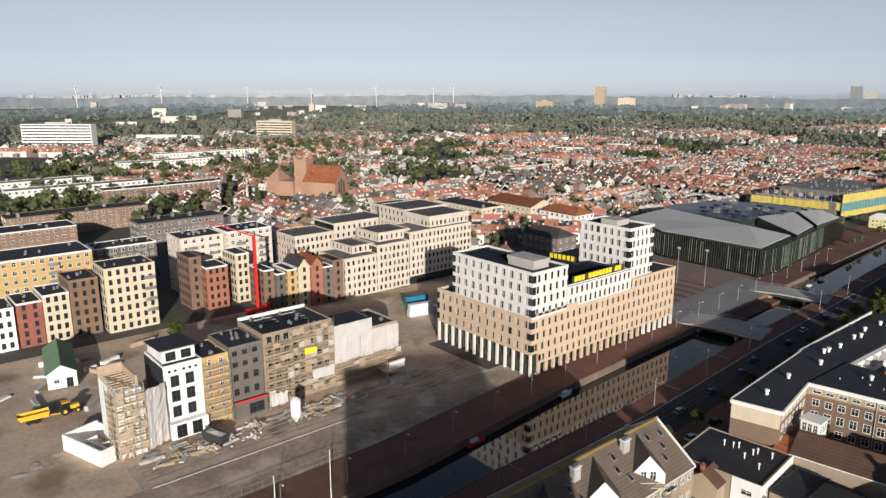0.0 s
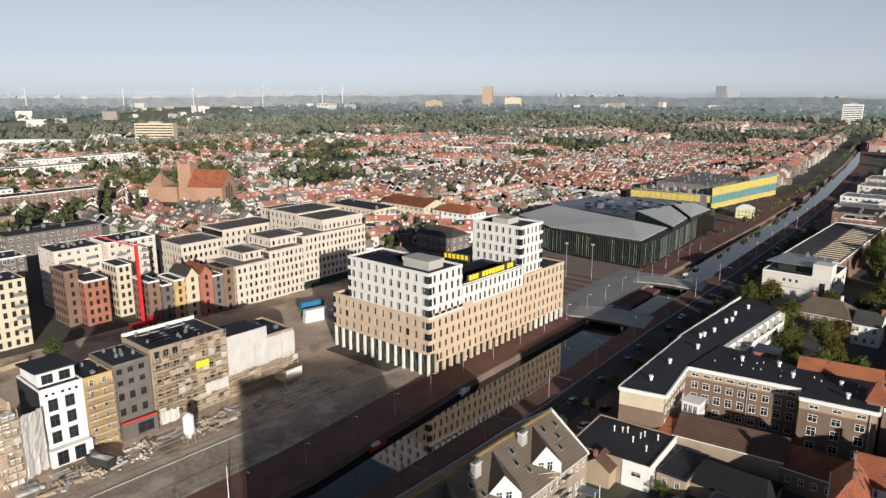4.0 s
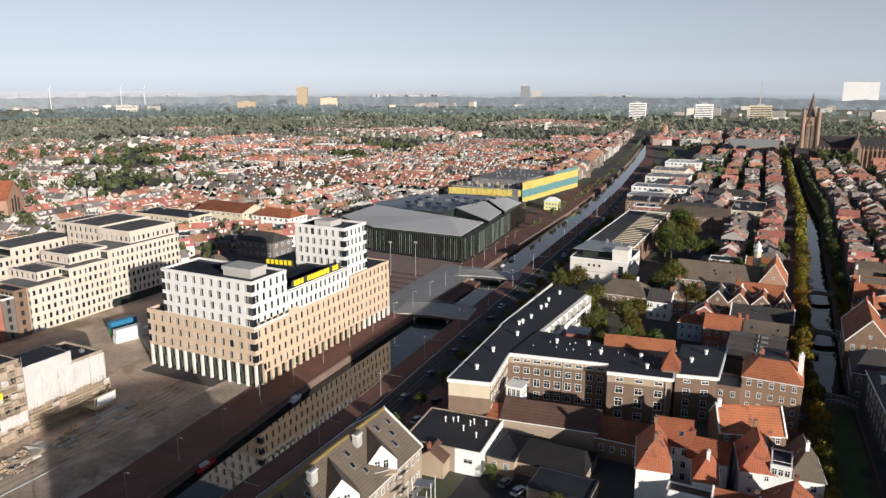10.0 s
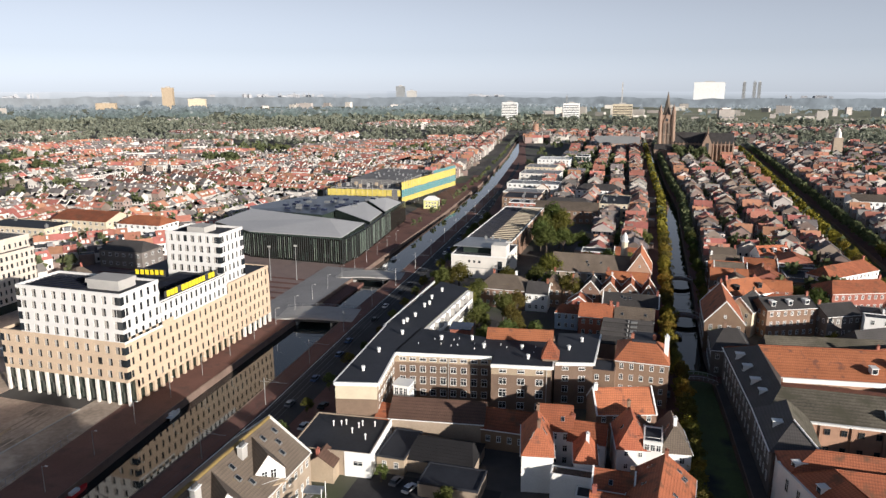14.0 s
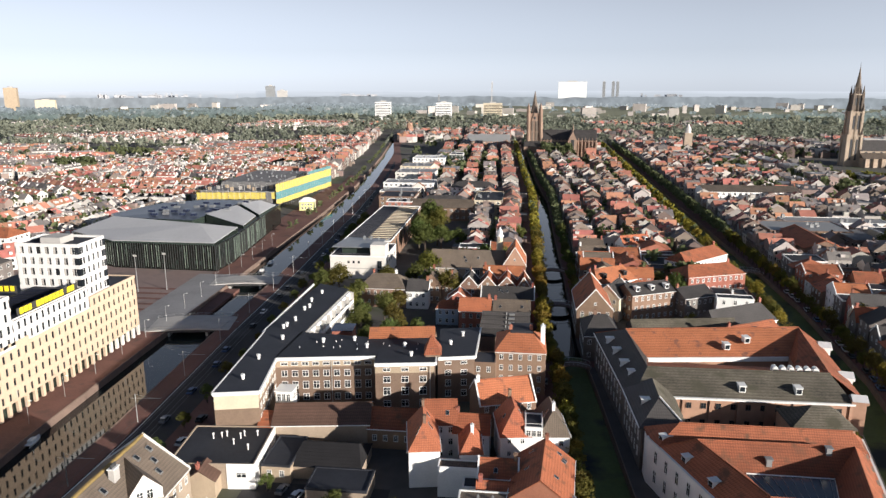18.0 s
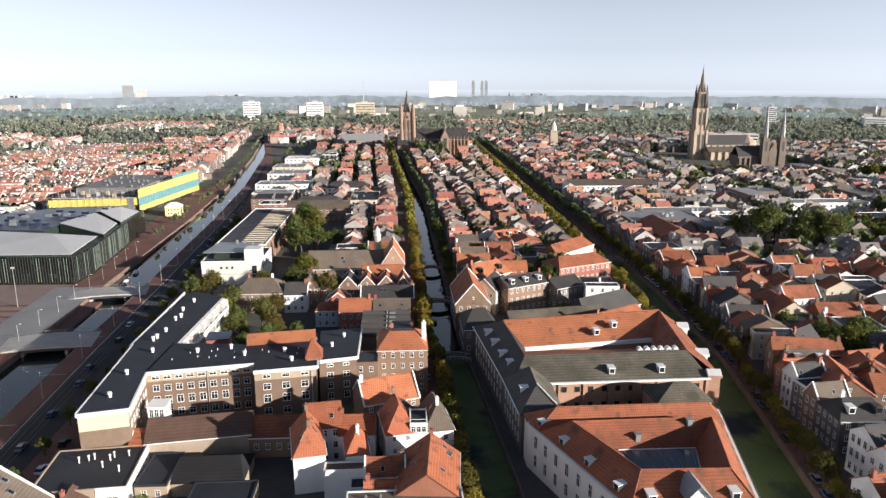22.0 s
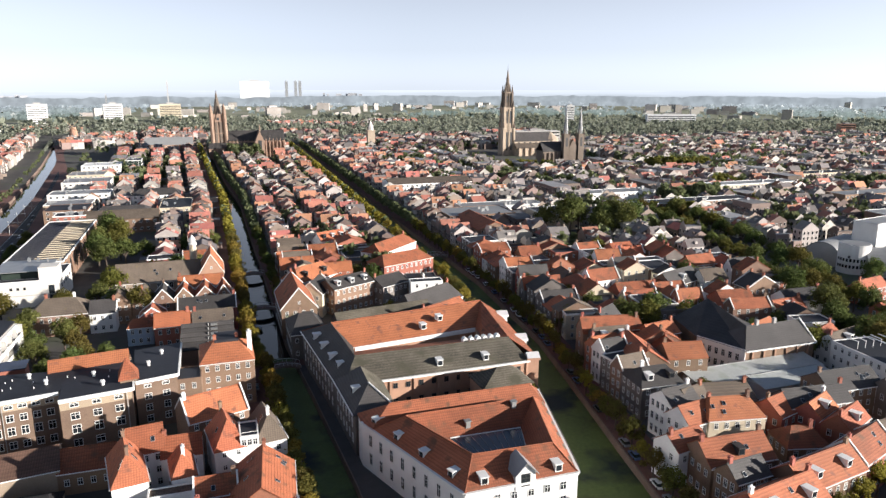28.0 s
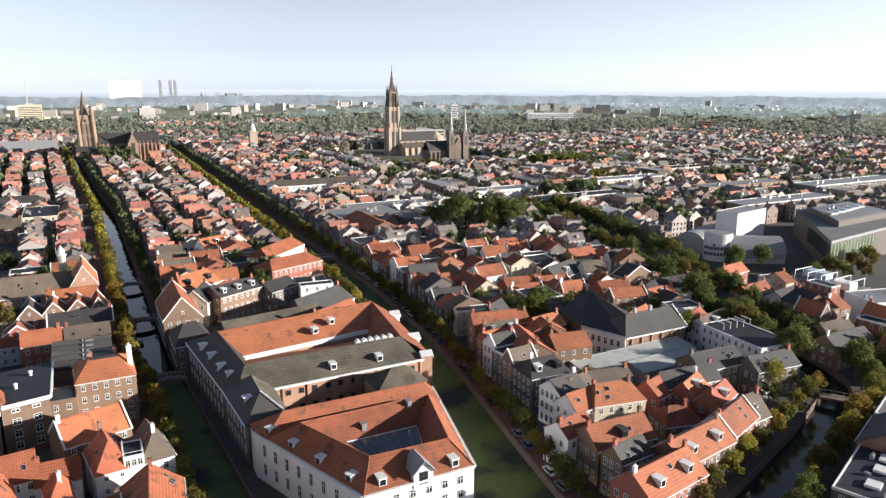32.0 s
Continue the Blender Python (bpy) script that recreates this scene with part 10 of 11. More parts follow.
def place_house(x, y, w, d, ang, style, same=None):
    """One house of a row; near ones are things of their own, far ones join the distance."""
    global count_things
    r = math.hypot(x, y)
    if r < 95 or not in_view(x, y) or blocked(x, y):
        return
    old = style == "old"
    h = (RF.uniform(6.5, 10.5) if r < ST_R else RF.uniform(6.5, 11)) if old else RF.uniform(5.2, 6.6)
    rh = RF.uniform(2.6, 4.4) if old else RF.uniform(2.6, 3.6)
    f = RF.random()
    kind = ("o" if f < 0.52 else "d" if f < 0.74 else "f") if old else ("o" if f < 0.42 else "d" if f < 0.7 else "f")
    if old and r > ST_R:
        lim = (0.27, 0.58) if x > 0.36 * y else (0.52, 0.76)
        kind = "o" if f < lim[0] else "d" if f < lim[1] else "f"
    if same and RF.random() < 0.72:
        kind, h, rh = same
    if old and RF.random() < 0.08 and r > 150:
        return
    if old:
        x, y = x + RF.gauss(0, 0.8), y + RF.gauss(0, 0.3)
    if r > ST_R:
        turned = old and RF.random() < 0.4
        far_house(x, y, d if turned else w + 0.04, (w + 0.04) if turned else d, h, rh, radians(ang) + (math.pi / 2 if turned else 0), kind, FB if RF.random() < (0.52 if old else 0.16) else (FW if old else FS))
        return
    count_things += 1
    wm, wl = WALLS[RF.choices(range(5), (34, 22, 15, 20, 9))[0]]
    if kind == "f":
        rm, rl, ridge = M_BITUMEN, "flat dark roof", "flat"
    else:
        rm, rl = ROOFS[RF.choices((0, 1), (48, 52))[0]] if kind == "o" else ROOFS[RF.choices((2, 3), (60, 40))[0]]
        ridge = "x" if RF.random() < 0.5 else "y"
    near = r < 172
    if ang % 180 < 45:
        win = "sw" if x > 0 else "se"
    elif x > 0:
        ang, win = ang + 180, "se"
    else:
        win = "sw"
    house("town_house", x, y, w, d, h, 0 if ridge == "flat" else rh, ridge, wm, rm, ang, hip=RF.choice((0, 0, 0, 2.2)) if ridge == "x" else 0, win=win, chim=0 if ridge == "flat" else (1 if not near else RF.choice((1, 1, 2))), dormers=1 if (near and ridge == "x" and RF.random() < 0.5) else 0, sky=RF.choice((0, 1, 2)) if near else 0, label=f"{wl} town house with {'an' if rl[0] in 'aeiou' else 'a'} {rl}", group=NEARROW, gut=near, far=not near, wgap=2.6 if near else 3.4, top="parapet" if (ridge == "y" and RF.random() < 0.4) else None)


def row(x0, y0, x1, y1, depth, style, wmin=5.5, wmax=8.0):
    """Houses side by side along a line; their fronts face across it."""
    L = math.hypot(x1 - x0, y1 - y0)
    ang = math.degrees(math.atan2(y1 - y0, x1 - x0))
    p = 0.0
    same = (RF.choices("odf", (5, 3, 3))[0], RF.uniform(5.4, 7.5), RF.uniform(2.6, 3.8)) if style == "new" else None
    while p < L - 4:
        w = RF.uniform(wmin, wmax)
        k = (p + w / 2) / L
        place_house(x0 + (x1 - x0) * k, y0 + (y1 - y0) * k, w - 0.04, depth * (RF.uniform(0.85, 1.1) if not same else 1.0), ang, style, same)
        p += w + (RF.uniform(3, 9) if same and RF.random() < 0.13 else 0.0)


# houses along the canals
def along(tab, d, y0, y1, depth, style="old"):
    y = y0
    while y < y1:
        near = math.hypot(interp(tab, y) + d, y) < ST_R
        w = RF.choice((RF.uniform(5, 8), RF.uniform(6, 9), RF.uniform(9, 15))) if near else RF.choice((RF.uniform(4.5, 6.5), RF.uniform(5, 7.5), RF.uniform(7, 11)))
        x = interp(tab, y + w / 2) + d
        slope = math.degrees(math.atan2(interp(tab, y + w) - interp(tab, y), w))
        f = RF.random() if d > 60 or d < -60 else 1.0
        if math.hypot(x, y) > ST_R and f < 0.17 and in_view(x, y) and not blocked(x, y, 8):
            if f < (0.09 if d < 200 else 0.12):
                for _ in range(RF.randrange(3, 8)):
                    far_tree(x + RF.uniform(-7, 7), y + w / 2 + RF.uniform(-8, 8), RF.uniform(2.5, 5), RF.uniform(7, 14), 24)
                y += w + 6
            else:
                L = RF.uniform(16, 34)
                far_house(x, y + L / 2, L, depth * 1.25, RF.uniform(8, 13), 0.0, radians(90 - slope), "f", RF.choice((FW, FB, FB)))
                y += L + 1
            continue
        place_house(x, y + w / 2, w - 0.04, depth * (1.18 if near else 0.92) * RF.uniform(0.85, 1.1), 90 - slope, style)
        y += w


# larger buildings between the road and the tree canal
for x, y, w, d, h, rh, rg, m, rm, lab in ((-56, 500, 34, 20, 9, 4, "x", M_CREAM, M_DTILE, "cream house with a broad dark hipped roof"), (-24, 512, 20, 42, 11, 0, "flat", M_CREAM, M_BITUMEN, "cream block with a flat grey roof"), (-94, 585, 42, 22, 11, 0, "flat", M_PLASTER, M_SLATE, "white block with a pale flat roof"), (-96, 550, 30, 22, 9, 0, "flat", M_TAN, M_SLATE, "low tan block with a pale roof"), (-92, 520, 26, 26, 10, 0, "flat", M_BROWNBRICK, M_BITUMEN, "brown block with a flat dark roof"), (-40, 570, 34, 18, 10, 4, "x", M_PLASTER, M_DTILE, "white building with a long dark roof"), (-56, 478, 46, 14, 9, 4.5, "x", M_BROWNBRICK, M_GTILE, "long brick building with a brown roof"), (-100, 758, 34, 30, 14, 0, "flat", M_PLASTER, M_PLASTER, "white hall with a pale flat roof"), (-72, 765, 14, 22, 17, 0, "flat", M_DARKGLASS, M_BITUMEN, "dark glass office block with flat roof"), (-98, 650, 36, 30, 12, 0, "flat", M_STONE, M_SLATE, "grey stone block with pale roof plant"), (-105, 700, 30, 30, 12, 0, "flat", M_CREAM, M_SLATE, "pale block with a flat roof"), (-50, 1008, 60, 16, 12, 9, "x", M_CHURCHBRICK, M_SLATE, "brick church with a slate roof"), (-84, 480, 18, 14, 12, 0, "flat", M_REDBRICK, M_BITUMEN, "red brick stair block with flat roof"), (160, 420, 44, 30, 11, 0, "flat", M_BROWNBRICK, M_SLATE, "brown block with a flat pale roof"), (190, 452, 60, 18, 9, 0, "flat", M_PLASTER, M_SLATE, "low white building with a pale roof"), (152, 388, 20, 44, 10, 4, "y", M_BROWNBRICK, M_TILE2, "long brown brick school with a red roof"), (208, 405, 28, 22, 12, 0, "flat", M_CREAM, M_BITUMEN, "tan block with a flat roof"), (170, 560, 70, 26, 12, 3, "x", M_PLASTER, M_GTILE, "long pale building with a dome-like brown roof"), (300, 480, 60, 18, 9, 0, "flat", M_PLASTER, M_SLATE, "low white block of flats"), (330, 420, 80, 16, 10, 0, "flat", M_BROWNBRICK, M_BITUMEN, "long brown block of flats"), (420, 470, 80, 16, 12, 0, "flat", M_CREAM, M_SLATE, "long pale block of flats"), (480, 400, 90, 18, 12, 0, "flat", M_BROWNBRICK, M_SLATE, "long brown block of flats"), (520, 520, 100, 18, 10, 0, "flat", M_CREAM, M_BITUMEN, "long pale block of flats"), (440, 330, 90, 18, 12, 0, "flat", M_BROWNBRICK, M_SLATE, "long brown block of flats"), (560, 360, 110, 20, 14, 0, "flat", M_GREYBRICK, M_SLATE, "long grey block of flats"), (-360, 330, 50, 22, 9, 0, "flat", M_CREAM, M_BITUMEN, "pale corner building with a flat roof"), (-330, 352, 40, 24, 11, 4, "x", M_CREAM, M_TILE2, "ornate pale hotel with a red roof"), (-290, 352, 30, 18, 10, 4, "x", M_PLASTER, M_TILE, "white gabled row with orange roofs"), (-255, 295, 26, 16, 9, 4, "x", M_GREYBRICK, M_DTILE, "dark old station building"), (-560, 190, 16, 90, 13, 0, "flat", M_BROWNBRICK, M_BITUMEN, "brown brick block of flats"), (-600, 140, 16, 100, 13, 0, "flat", M_STONE, M_SLATE, "long pale block of flats"), (-480, 110, 18, 80, 13, 0, "flat", M_BROWNBRICK, M_BITUMEN, "brown brick block of flats"), (-430, 60, 20, 70, 14, 0, "flat", M_BROWNBRICK, M_BITUMEN, "brick flats with loggias"), (-660, 110, 16, 110, 12, 0, "flat", M_STONE, M_SLATE, "long pale block of flats"), (-420, 150, 18, 50, 12, 0, "flat", M_GREYBRICK, M_BITUMEN, "grey block of flats"), (-740, 260, 16, 100, 13, 0, "flat", M_STONE, M_SLATE, "long pale block of flats"), (-820, 330, 16, 120, 12, 0, "flat", M_STONE, M_SLATE, "long pale block of flats")):
    if rg == "x" and h + rh > 20:
        hp = 0
    else:
        hp = 5 if rg == "x" and w < 36 else 0
    tb = house("town_building", x, y, w, d, h, rh, rg, m, rm, win="se", hip=hp, chim=0 if rg == "flat" else 1, label=lab, gut=False, far=True, wgap=4.0, wsize=(1.8, 1.7), cat="building")
    if rg == "flat":
        roof_bits(tb, -w / 2 + 2, w / 2 - 2, -d / 2 + 2, d / 2 - 2, h + 0.1, RF, 4, 2.4)
    reserve(x - w / 2, x + w / 2, y - d / 2, y + d / 2)
# groves and squares with trees among the old houses
for x, y, n, sx, sy, h, mb in ((468, 632, 44, 34, 17, 15, FY), (322, 690, 16, 26, 9, 12, FY), (287, 552, 14, 16, 10, 13, FT), (352, 455, 22, 26, 10, 15, FT), (427, 508, 12, 18, 10, 13, FY), (40, 890, 34, 18, 24, 19, FT), (-482, 712, 20, 20, 14, 14, FT), (300, 405, 14, 16, 10, 13, FY), (258, 620, 12, 12, 12, 13, FT), (540, 470, 18, 26, 12, 13, FT), (210, 760, 12, 12, 16, 14, FT)):
    reserve(x - sx, x + sx, y - sy, y + sy)
    for _ in range(n):
        far_tree(x + RF.uniform(-sx, sx), y + RF.uniform(-sy, sy), RF.uniform(3.2, 5), h * RF.uniform(0.75, 1.1), 60, mb)
for x, y, s in ((202, 370, 1.75), (214, 382, 1.35), (192, 382, 1.2)):
    tree(x, y, 1, "green", s)
reserve(190, 216, 362, 390)
along(C2R, 14.5, 276, 1100, 12)
along(C2R, 30, 280, 1100, 12)
along(C2R, 47, 262, 1100, 13)
along(C2L, -19, 352, 1110, 13)
along(C2L, -36, 356, 1110, 12)
along(C2L, -54, 470, 1110, 12)
along(C2L, -74, 470, 1110, 12)
along(C2L, -94, 470, 1110, 12)
along(C3L, -17, 244, 1110, 12)
along(C3L, -32, 262, 1110, 12)
along(C3R, 16.5, 100, 1110, 13)
along(C3R, 33, 106, 1110, 11)
along(C3R, 49, 112, 1110, 12)
along(C3R, 64, 200, 1110, 11)
along(C3R, 82, 130, 1110, 12)
along(C3R, 98, 150, 1110, 11)
dist = 118
for k in range(38):
    d, dist = dist, dist + (17 if k % 2 else 27)
    if k % 2 == 0 and d > 140:
        for _ in range(34 if d < 220 else 80):
            y = RF.uniform(200, 950)
            x = interp(C3R, y) + d + 13.5 + RF.uniform(-4, 4)
            if in_view(x, y) and not blocked(x, y, 2):
                far_tree(x, y, RF.uniform(2, 4), RF.uniform(6, 12), 34, FY if RF.random() < 0.3 else FT)
    along(C3R, d, 150 if d < 180 else 240, 1150 if d < 320 else 980, 12)
row(124, 64, 236, 112, 12, "old")
row(112, 104, 168, 128, 12, "old")
row(140, 128, 186, 140, 12, "old")
row(250, 172, 300, 190, 14, "old")
for k in range(5):
    row(222, 118 + k * 20, 262 + k * 10, 124 + k * 18, 12, "old")
along(C1L, -34, 600, 1300, 12)
along(C1L, -50, 640, 1300, 12)
for yy_ in range(630, 1000, 24):
    row(-420, yy_, -215, yy_ + 4, 10, 'new')
for _ in range(60):
    far_tree(-61 + RF.gauss(0, 18), 753 + RF.gauss(0, 45), RF.uniform(3.5, 6), RF.uniform(9, 14))
# suburb on the station side: blocks of short terraces
for bx_ in range(-1500, -180, 120):
    for by_ in range(230, 1650, 110):
        ca = RF.choice((0, 90, 90, 0, 20, 70, -25, 45))
        cxx, cyy = bx_ + RF.uniform(-10, 10), by_ + RF.uniform(-10, 10)
        r = math.hypot(cxx, cyy)
        if r < 330 or not in_view(cxx, cyy, 8) or r > 1650:
            continue
        if RF.random() < (0.17 if r < 1000 else 0.32 if r < 1230 else 0.85 if cxx < -0.8 * cyy else 0.5):
            for _ in range(26):
                far_tree(cxx + RF.uniform(-55, 55), cyy + RF.uniform(-50, 50), RF.uniform(3, 5.5), RF.uniform(8, 14))
            continue
        for k in range(-2, 3):
            c, s = math.cos(radians(ca)), math.sin(radians(ca))
            ox, oy = cxx - s * k * 21, cyy + c * k * 21
            row(ox - c * 54, oy - s * 54, ox + c * 54, oy + s * 54, 9, "new", 5.5, 9)
            for _ in range(13):
                u = RF.uniform(-54, 54)
                tx, ty = ox + c * u - s * 10, oy + s * u + c * 10
                if not blocked(tx, ty, 1):
                    far_tree(tx, ty, RF.uniform(1.8, 3.8), RF.uniform(5, 10), 16)
# north and east of the old town
for bx_ in range(-160, 1500, 110):
    for by_ in range(60, 1700, 100):
        cxx, cyy = bx_ + RF.uniform(-10, 10), by_ + RF.uniform(-10, 10)
        r = math.hypot(cxx, cyy)
        if not in_view(cxx, cyy, 6) or r > 1650 or (cyy < 1130 and cxx < 1010 and not (cxx > 290 and cyy < 240)):
            continue
        if RF.random() < (0.35 if r < 1100 else 0.6 if cxx < 320 else 0.86):
            for _ in range(34):
                far_tree(cxx + RF.uniform(-55, 55), cyy + RF.uniform(-50, 50), RF.uniform(3, 5.5), RF.uniform(8, 14))
            continue
        ca = RF.choice((0, 90, 15))
        c, s = math.cos(radians(ca)), math.sin(radians(ca))
        for k in range(-2, 3):
            ox, oy = cxx - s * k * 20, cyy + c * k * 20
            row(ox - c * 50, oy - s * 50, ox + c * 50, oy + s * 50, 11, "old", 6, 12)
# courtyard trees between the two tree canals
for _ in range(90):
    y = RF.uniform(300, 1000)
    x = RF.uniform(interp(C2R, y) + 21, interp(C3L, y) - 22)
    for _ in range(RF.choice((1, 2, 4))):
        far_tree(x + RF.uniform(-3, 3), y + RF.uniform(-5, 5), RF.uniform(2, 3.6), RF.uniform(9, 13), 34)
# scattered trees of the far old town
for i in range(1500):
    a, r = radians(RF.uniform(-75, 60) if i < 900 else RF.uniform(14, 61)), math.sqrt(RF.uniform(380 ** 2, 1500 ** 2))
    x, y = r * math.sin(a), r * math.cos(a)
    if not blocked(x, y, 2):
        for _ in range(RF.choice((1, 1, 2, 4)) if i < 900 else RF.choice((2, 4, 8))):
            far_tree(x + RF.uniform(-7, 7), y + RF.uniform(-7, 7), RF.uniform(2.2, 4.5), RF.uniform(6, 12), 22)
for tab, dd in ((C1L, -4.0),):
    y = 420.0
    while y < 1260:
        if RF.random() < 0.8:
            far_tree(interp(tab, y) + dd, y, RF.uniform(1.6, 2.8), RF.uniform(5, 8), 22)
        y += RF.uniform(9, 17)
for tab, dd in ((C2L, -3), (C2R, 3), (C3L, -3), (C3R, 3)):
    y = 425.0
    while y < 1120:
        far_tree(interp(tab, y) + dd, y, 3.0, 10, 40, FL if dd < 0 and RF.random() < 0.75 else FT)
        y += 7
# woods and parks farther out
for cx_, cy_, n, sp in ((-900, 500, 260, 170), (-1250, 850, 420, 300), (-1000, 1300, 420, 260), (-1500, 1200, 420, 300), (-700, 1500, 260, 220), (-300, 1560, 120, 110), (430, 1450, 320, 260), (900, 1300, 380, 300), (1250, 900, 380, 280), (1300, 650, 300, 200), (120, 1620, 300, 260), (520, 640, 70, 60), (-620, 330, 110, 90), (-560, 120, 120, 110), (-760, 200, 140, 120)):
    for _ in range(n):
        x, y = cx_ + RF.gauss(0, sp * 0.5), cy_ + RF.gauss(0, sp * 0.5)
        if not blocked(x, y, 1):
            far_tree(x, y, RF.uniform(3.5, 6.5), RF.uniform(9, 16), 18)
for ring_r in range(1750, 2980, 95):
    n = int(ring_r * 2.5 / 60)
    for i in range(n):
        a = radians(-85 + 150 * (i + RF.random()) / n)
        r = ring_r + RF.uniform(-60, 60)
        x, y = r * math.sin(a), r * math.cos(a)
        v = noise.noise(Vector((x * 0.0016, y * 0.0016, 3.3)))
        if v > 0.0 and RF.random() < 0.93:
            for _ in range(3):
                far_tree(x + RF.uniform(-30, 30), y + RF.uniform(-30, 30), RF.uniform(9, 18), RF.uniform(10, 17), 12)
        elif RF.random() < 0.26:
            w, d = RF.uniform(12, 46), RF.uniform(10, 20)
            far_house(x, y, w, d, RF.uniform(7, 13) if RF.random() < 0.7 else RF.uniform(14, 26), 0.0, -a + RF.gauss(0, 0.3), "f", FW)
        elif RF.random() < 0.5:
            far_tree(x, y, RF.uniform(5, 11), RF.uniform(8, 13), 12)
one("far_brick_walls", FB, M_OLDBRICK, "brick walls of the distant old town", "houses", "stuff")
one("suburb_walls", FS, M_FARWHITE, "pale rendered walls of the distant suburb", "houses", "stuff")
one("far_house_walls", FW, M_FARWALL, "walls of the distant town houses", "houses", "stuff")
one("far_orange_roofs", FO, M_FARRED, "orange tile roofs of the distant town", "roofs", "stuff")
one("far_dark_roofs", FD, M_FARDARK, "dark tile roofs of the distant town", "roofs", "stuff")
one("far_flat_roofs", FG, M_FARGREY, "flat roofs of the distant town", "roofs", "stuff")
one("far_window_frames", FX, M_FARWHITE, "pale window frames of the distant houses", "windows", "stuff")
one("far_window_glass", FN, M_GLASS, "dark window panes of the distant houses", "windows", "stuff")
one("far_canal_trees", FL, M_LEAF2, "distant yellowing trees along the canals", "trees", "stuff")
one("far_limes", FY, M_LEAF3, "distant yellow-green trees on the squares", "trees", "stuff")
one("pale_far_trees", FV, M_HAZEPALEDWOODS, "woods beyond the town, leaf colour paled to suggest haze", "trees", "stuff")
one("backdrop_trees", FH, M_HAZEWOOD, "woods on the far plain with haze painted as glow", "backdrop", "structure")
one("far_trees", FT, M_WOODS, "distant trees, gardens and woods", "trees", "stuff")
# pale blocks of the next towns, partly behind the last woods
FC = MB()
for i in range(330):
    a = radians(RF.uniform(-86, 16))
    v = noise.noise(Vector((math.degrees(a) * 0.16, 1.7, 0)))
    if v < RF.uniform(-0.35, 0.25) or -0.2 < a < 0.07:
        continue
    r, w = RF.uniform(2985, 3025), RF.choice((5, 8, 12, 20, 30)) * RF.uniform(0.7, 1.3)
    h = RF.uniform(42, 49) if w > 12 else RF.uniform(44, 56)
    c, s = math.cos(a), math.sin(a)
    FC.add([(r * s + c * p + s * q, r * c - s * p + c * q, z) for z in (0, h) for p, q in ((-w / 2, -6), (w / 2, -6), (w / 2, 6), (-w / 2, 6))], [(0, 1, 5, 4), (1, 2, 6, 5), (2, 3, 7, 6), (3, 0, 4, 7), (4, 5, 6, 7)])
one("far_blocks", FC, M_FARBLOCK, "pale blocks of flats in the next towns", "buildings", "stuff")
# landmarks on the skyline: x, y, width, depth, height
for x, y, w, d, h, m, lab in ((-1660, 2180, 38, 20, 77, M_TAN, "tall brown residential tower"), (-1560, 2205, 60, 18, 38, M_CREAM, "long brown slab of flats"), (-1053, 546, 60, 14, 31, M_CREAM, "tall pale slab of apartments"), (-1110, 243, 100, 14, 34, M_PLASTER, "long white slab of apartments"), (-1114, 398, 103, 16, 12, M_STONE, "low pale row of flats"), (-1803, 1518, 60, 18, 26, M_STONE, "pale blocks of distant flats"), (-1678, 1897, 60, 20, 30, M_TAN, "pale stepped block of flats"), (-364, 1830, 40, 18, 44, M_PLASTER, "white office tower with stepped floors"), (-198, 1749, 38, 16, 45, M_PLASTER, "white laboratory tower with roof mast"), (-84, 1864, 48, 20, 41, M_CREAM, "sandy-brown factory block with window bands"), (-1022, 2826, 36, 19, 80, M_STEEL, "grey office tower on the horizon"), (-977, 2837, 39, 16, 62, M_CONC, "pale office tower on the horizon"), (186, 2989, 112, 30, 96, M_PLASTER, "large white factory cube on the horizon"), (310, 2980, 11, 12, 96, M_STEEL, "grey office tower on the horizon"), (346, 2976, 11, 12, 96, M_STEEL, "grey office tower on the horizon"), (363, 2974, 11, 12, 96, M_STEEL, "grey office tower on the horizon"), (803, 1506, 18, 16, 40, M_PLASTER, "pale tower of flats among trees"), (961, 1341, 104, 20, 24, M_PLASTER, "white hospital block among the trees"), (1050, 965, 25, 20, 22, M_CHURCHBRICK, "brick block of flats among trees"), (437, 912, 60, 24, 26, M_STONE, "pale hall standing behind the church"), (-137, 2926, 4, 4, 94, M_CONC, "tall concrete factory chimney far off"), (-215, 1790, 3, 3, 62, M_STEEL, "slim steel chimney beside the tower")):
    t = thing("tower_block" if h > 20 else "flats", x, y, -math.degrees(math.atan2(x, y)) * 0.6, lab, "tower block")
    part("body", MB().box(-w / 2, w / 2, -d / 2, d / 2, 0, h), m, t)
    part("roof_house", MB().box(-w / 6, w / 6, -d / 4, d / 4, h, h + min(4, h * 0.08)), M_CONC, t)
    if 12 < w < 110 and h > 20 and math.hypot(x, y) < 2400:
        for z in range(3, int(h) - 2, 4):
            part("window_band", MB().box(-w / 2 + 1, w / 2 - 1, -d / 2 - 0.12, -d / 2 - 0.02, z, z + 1.6), M_GLASS, t)
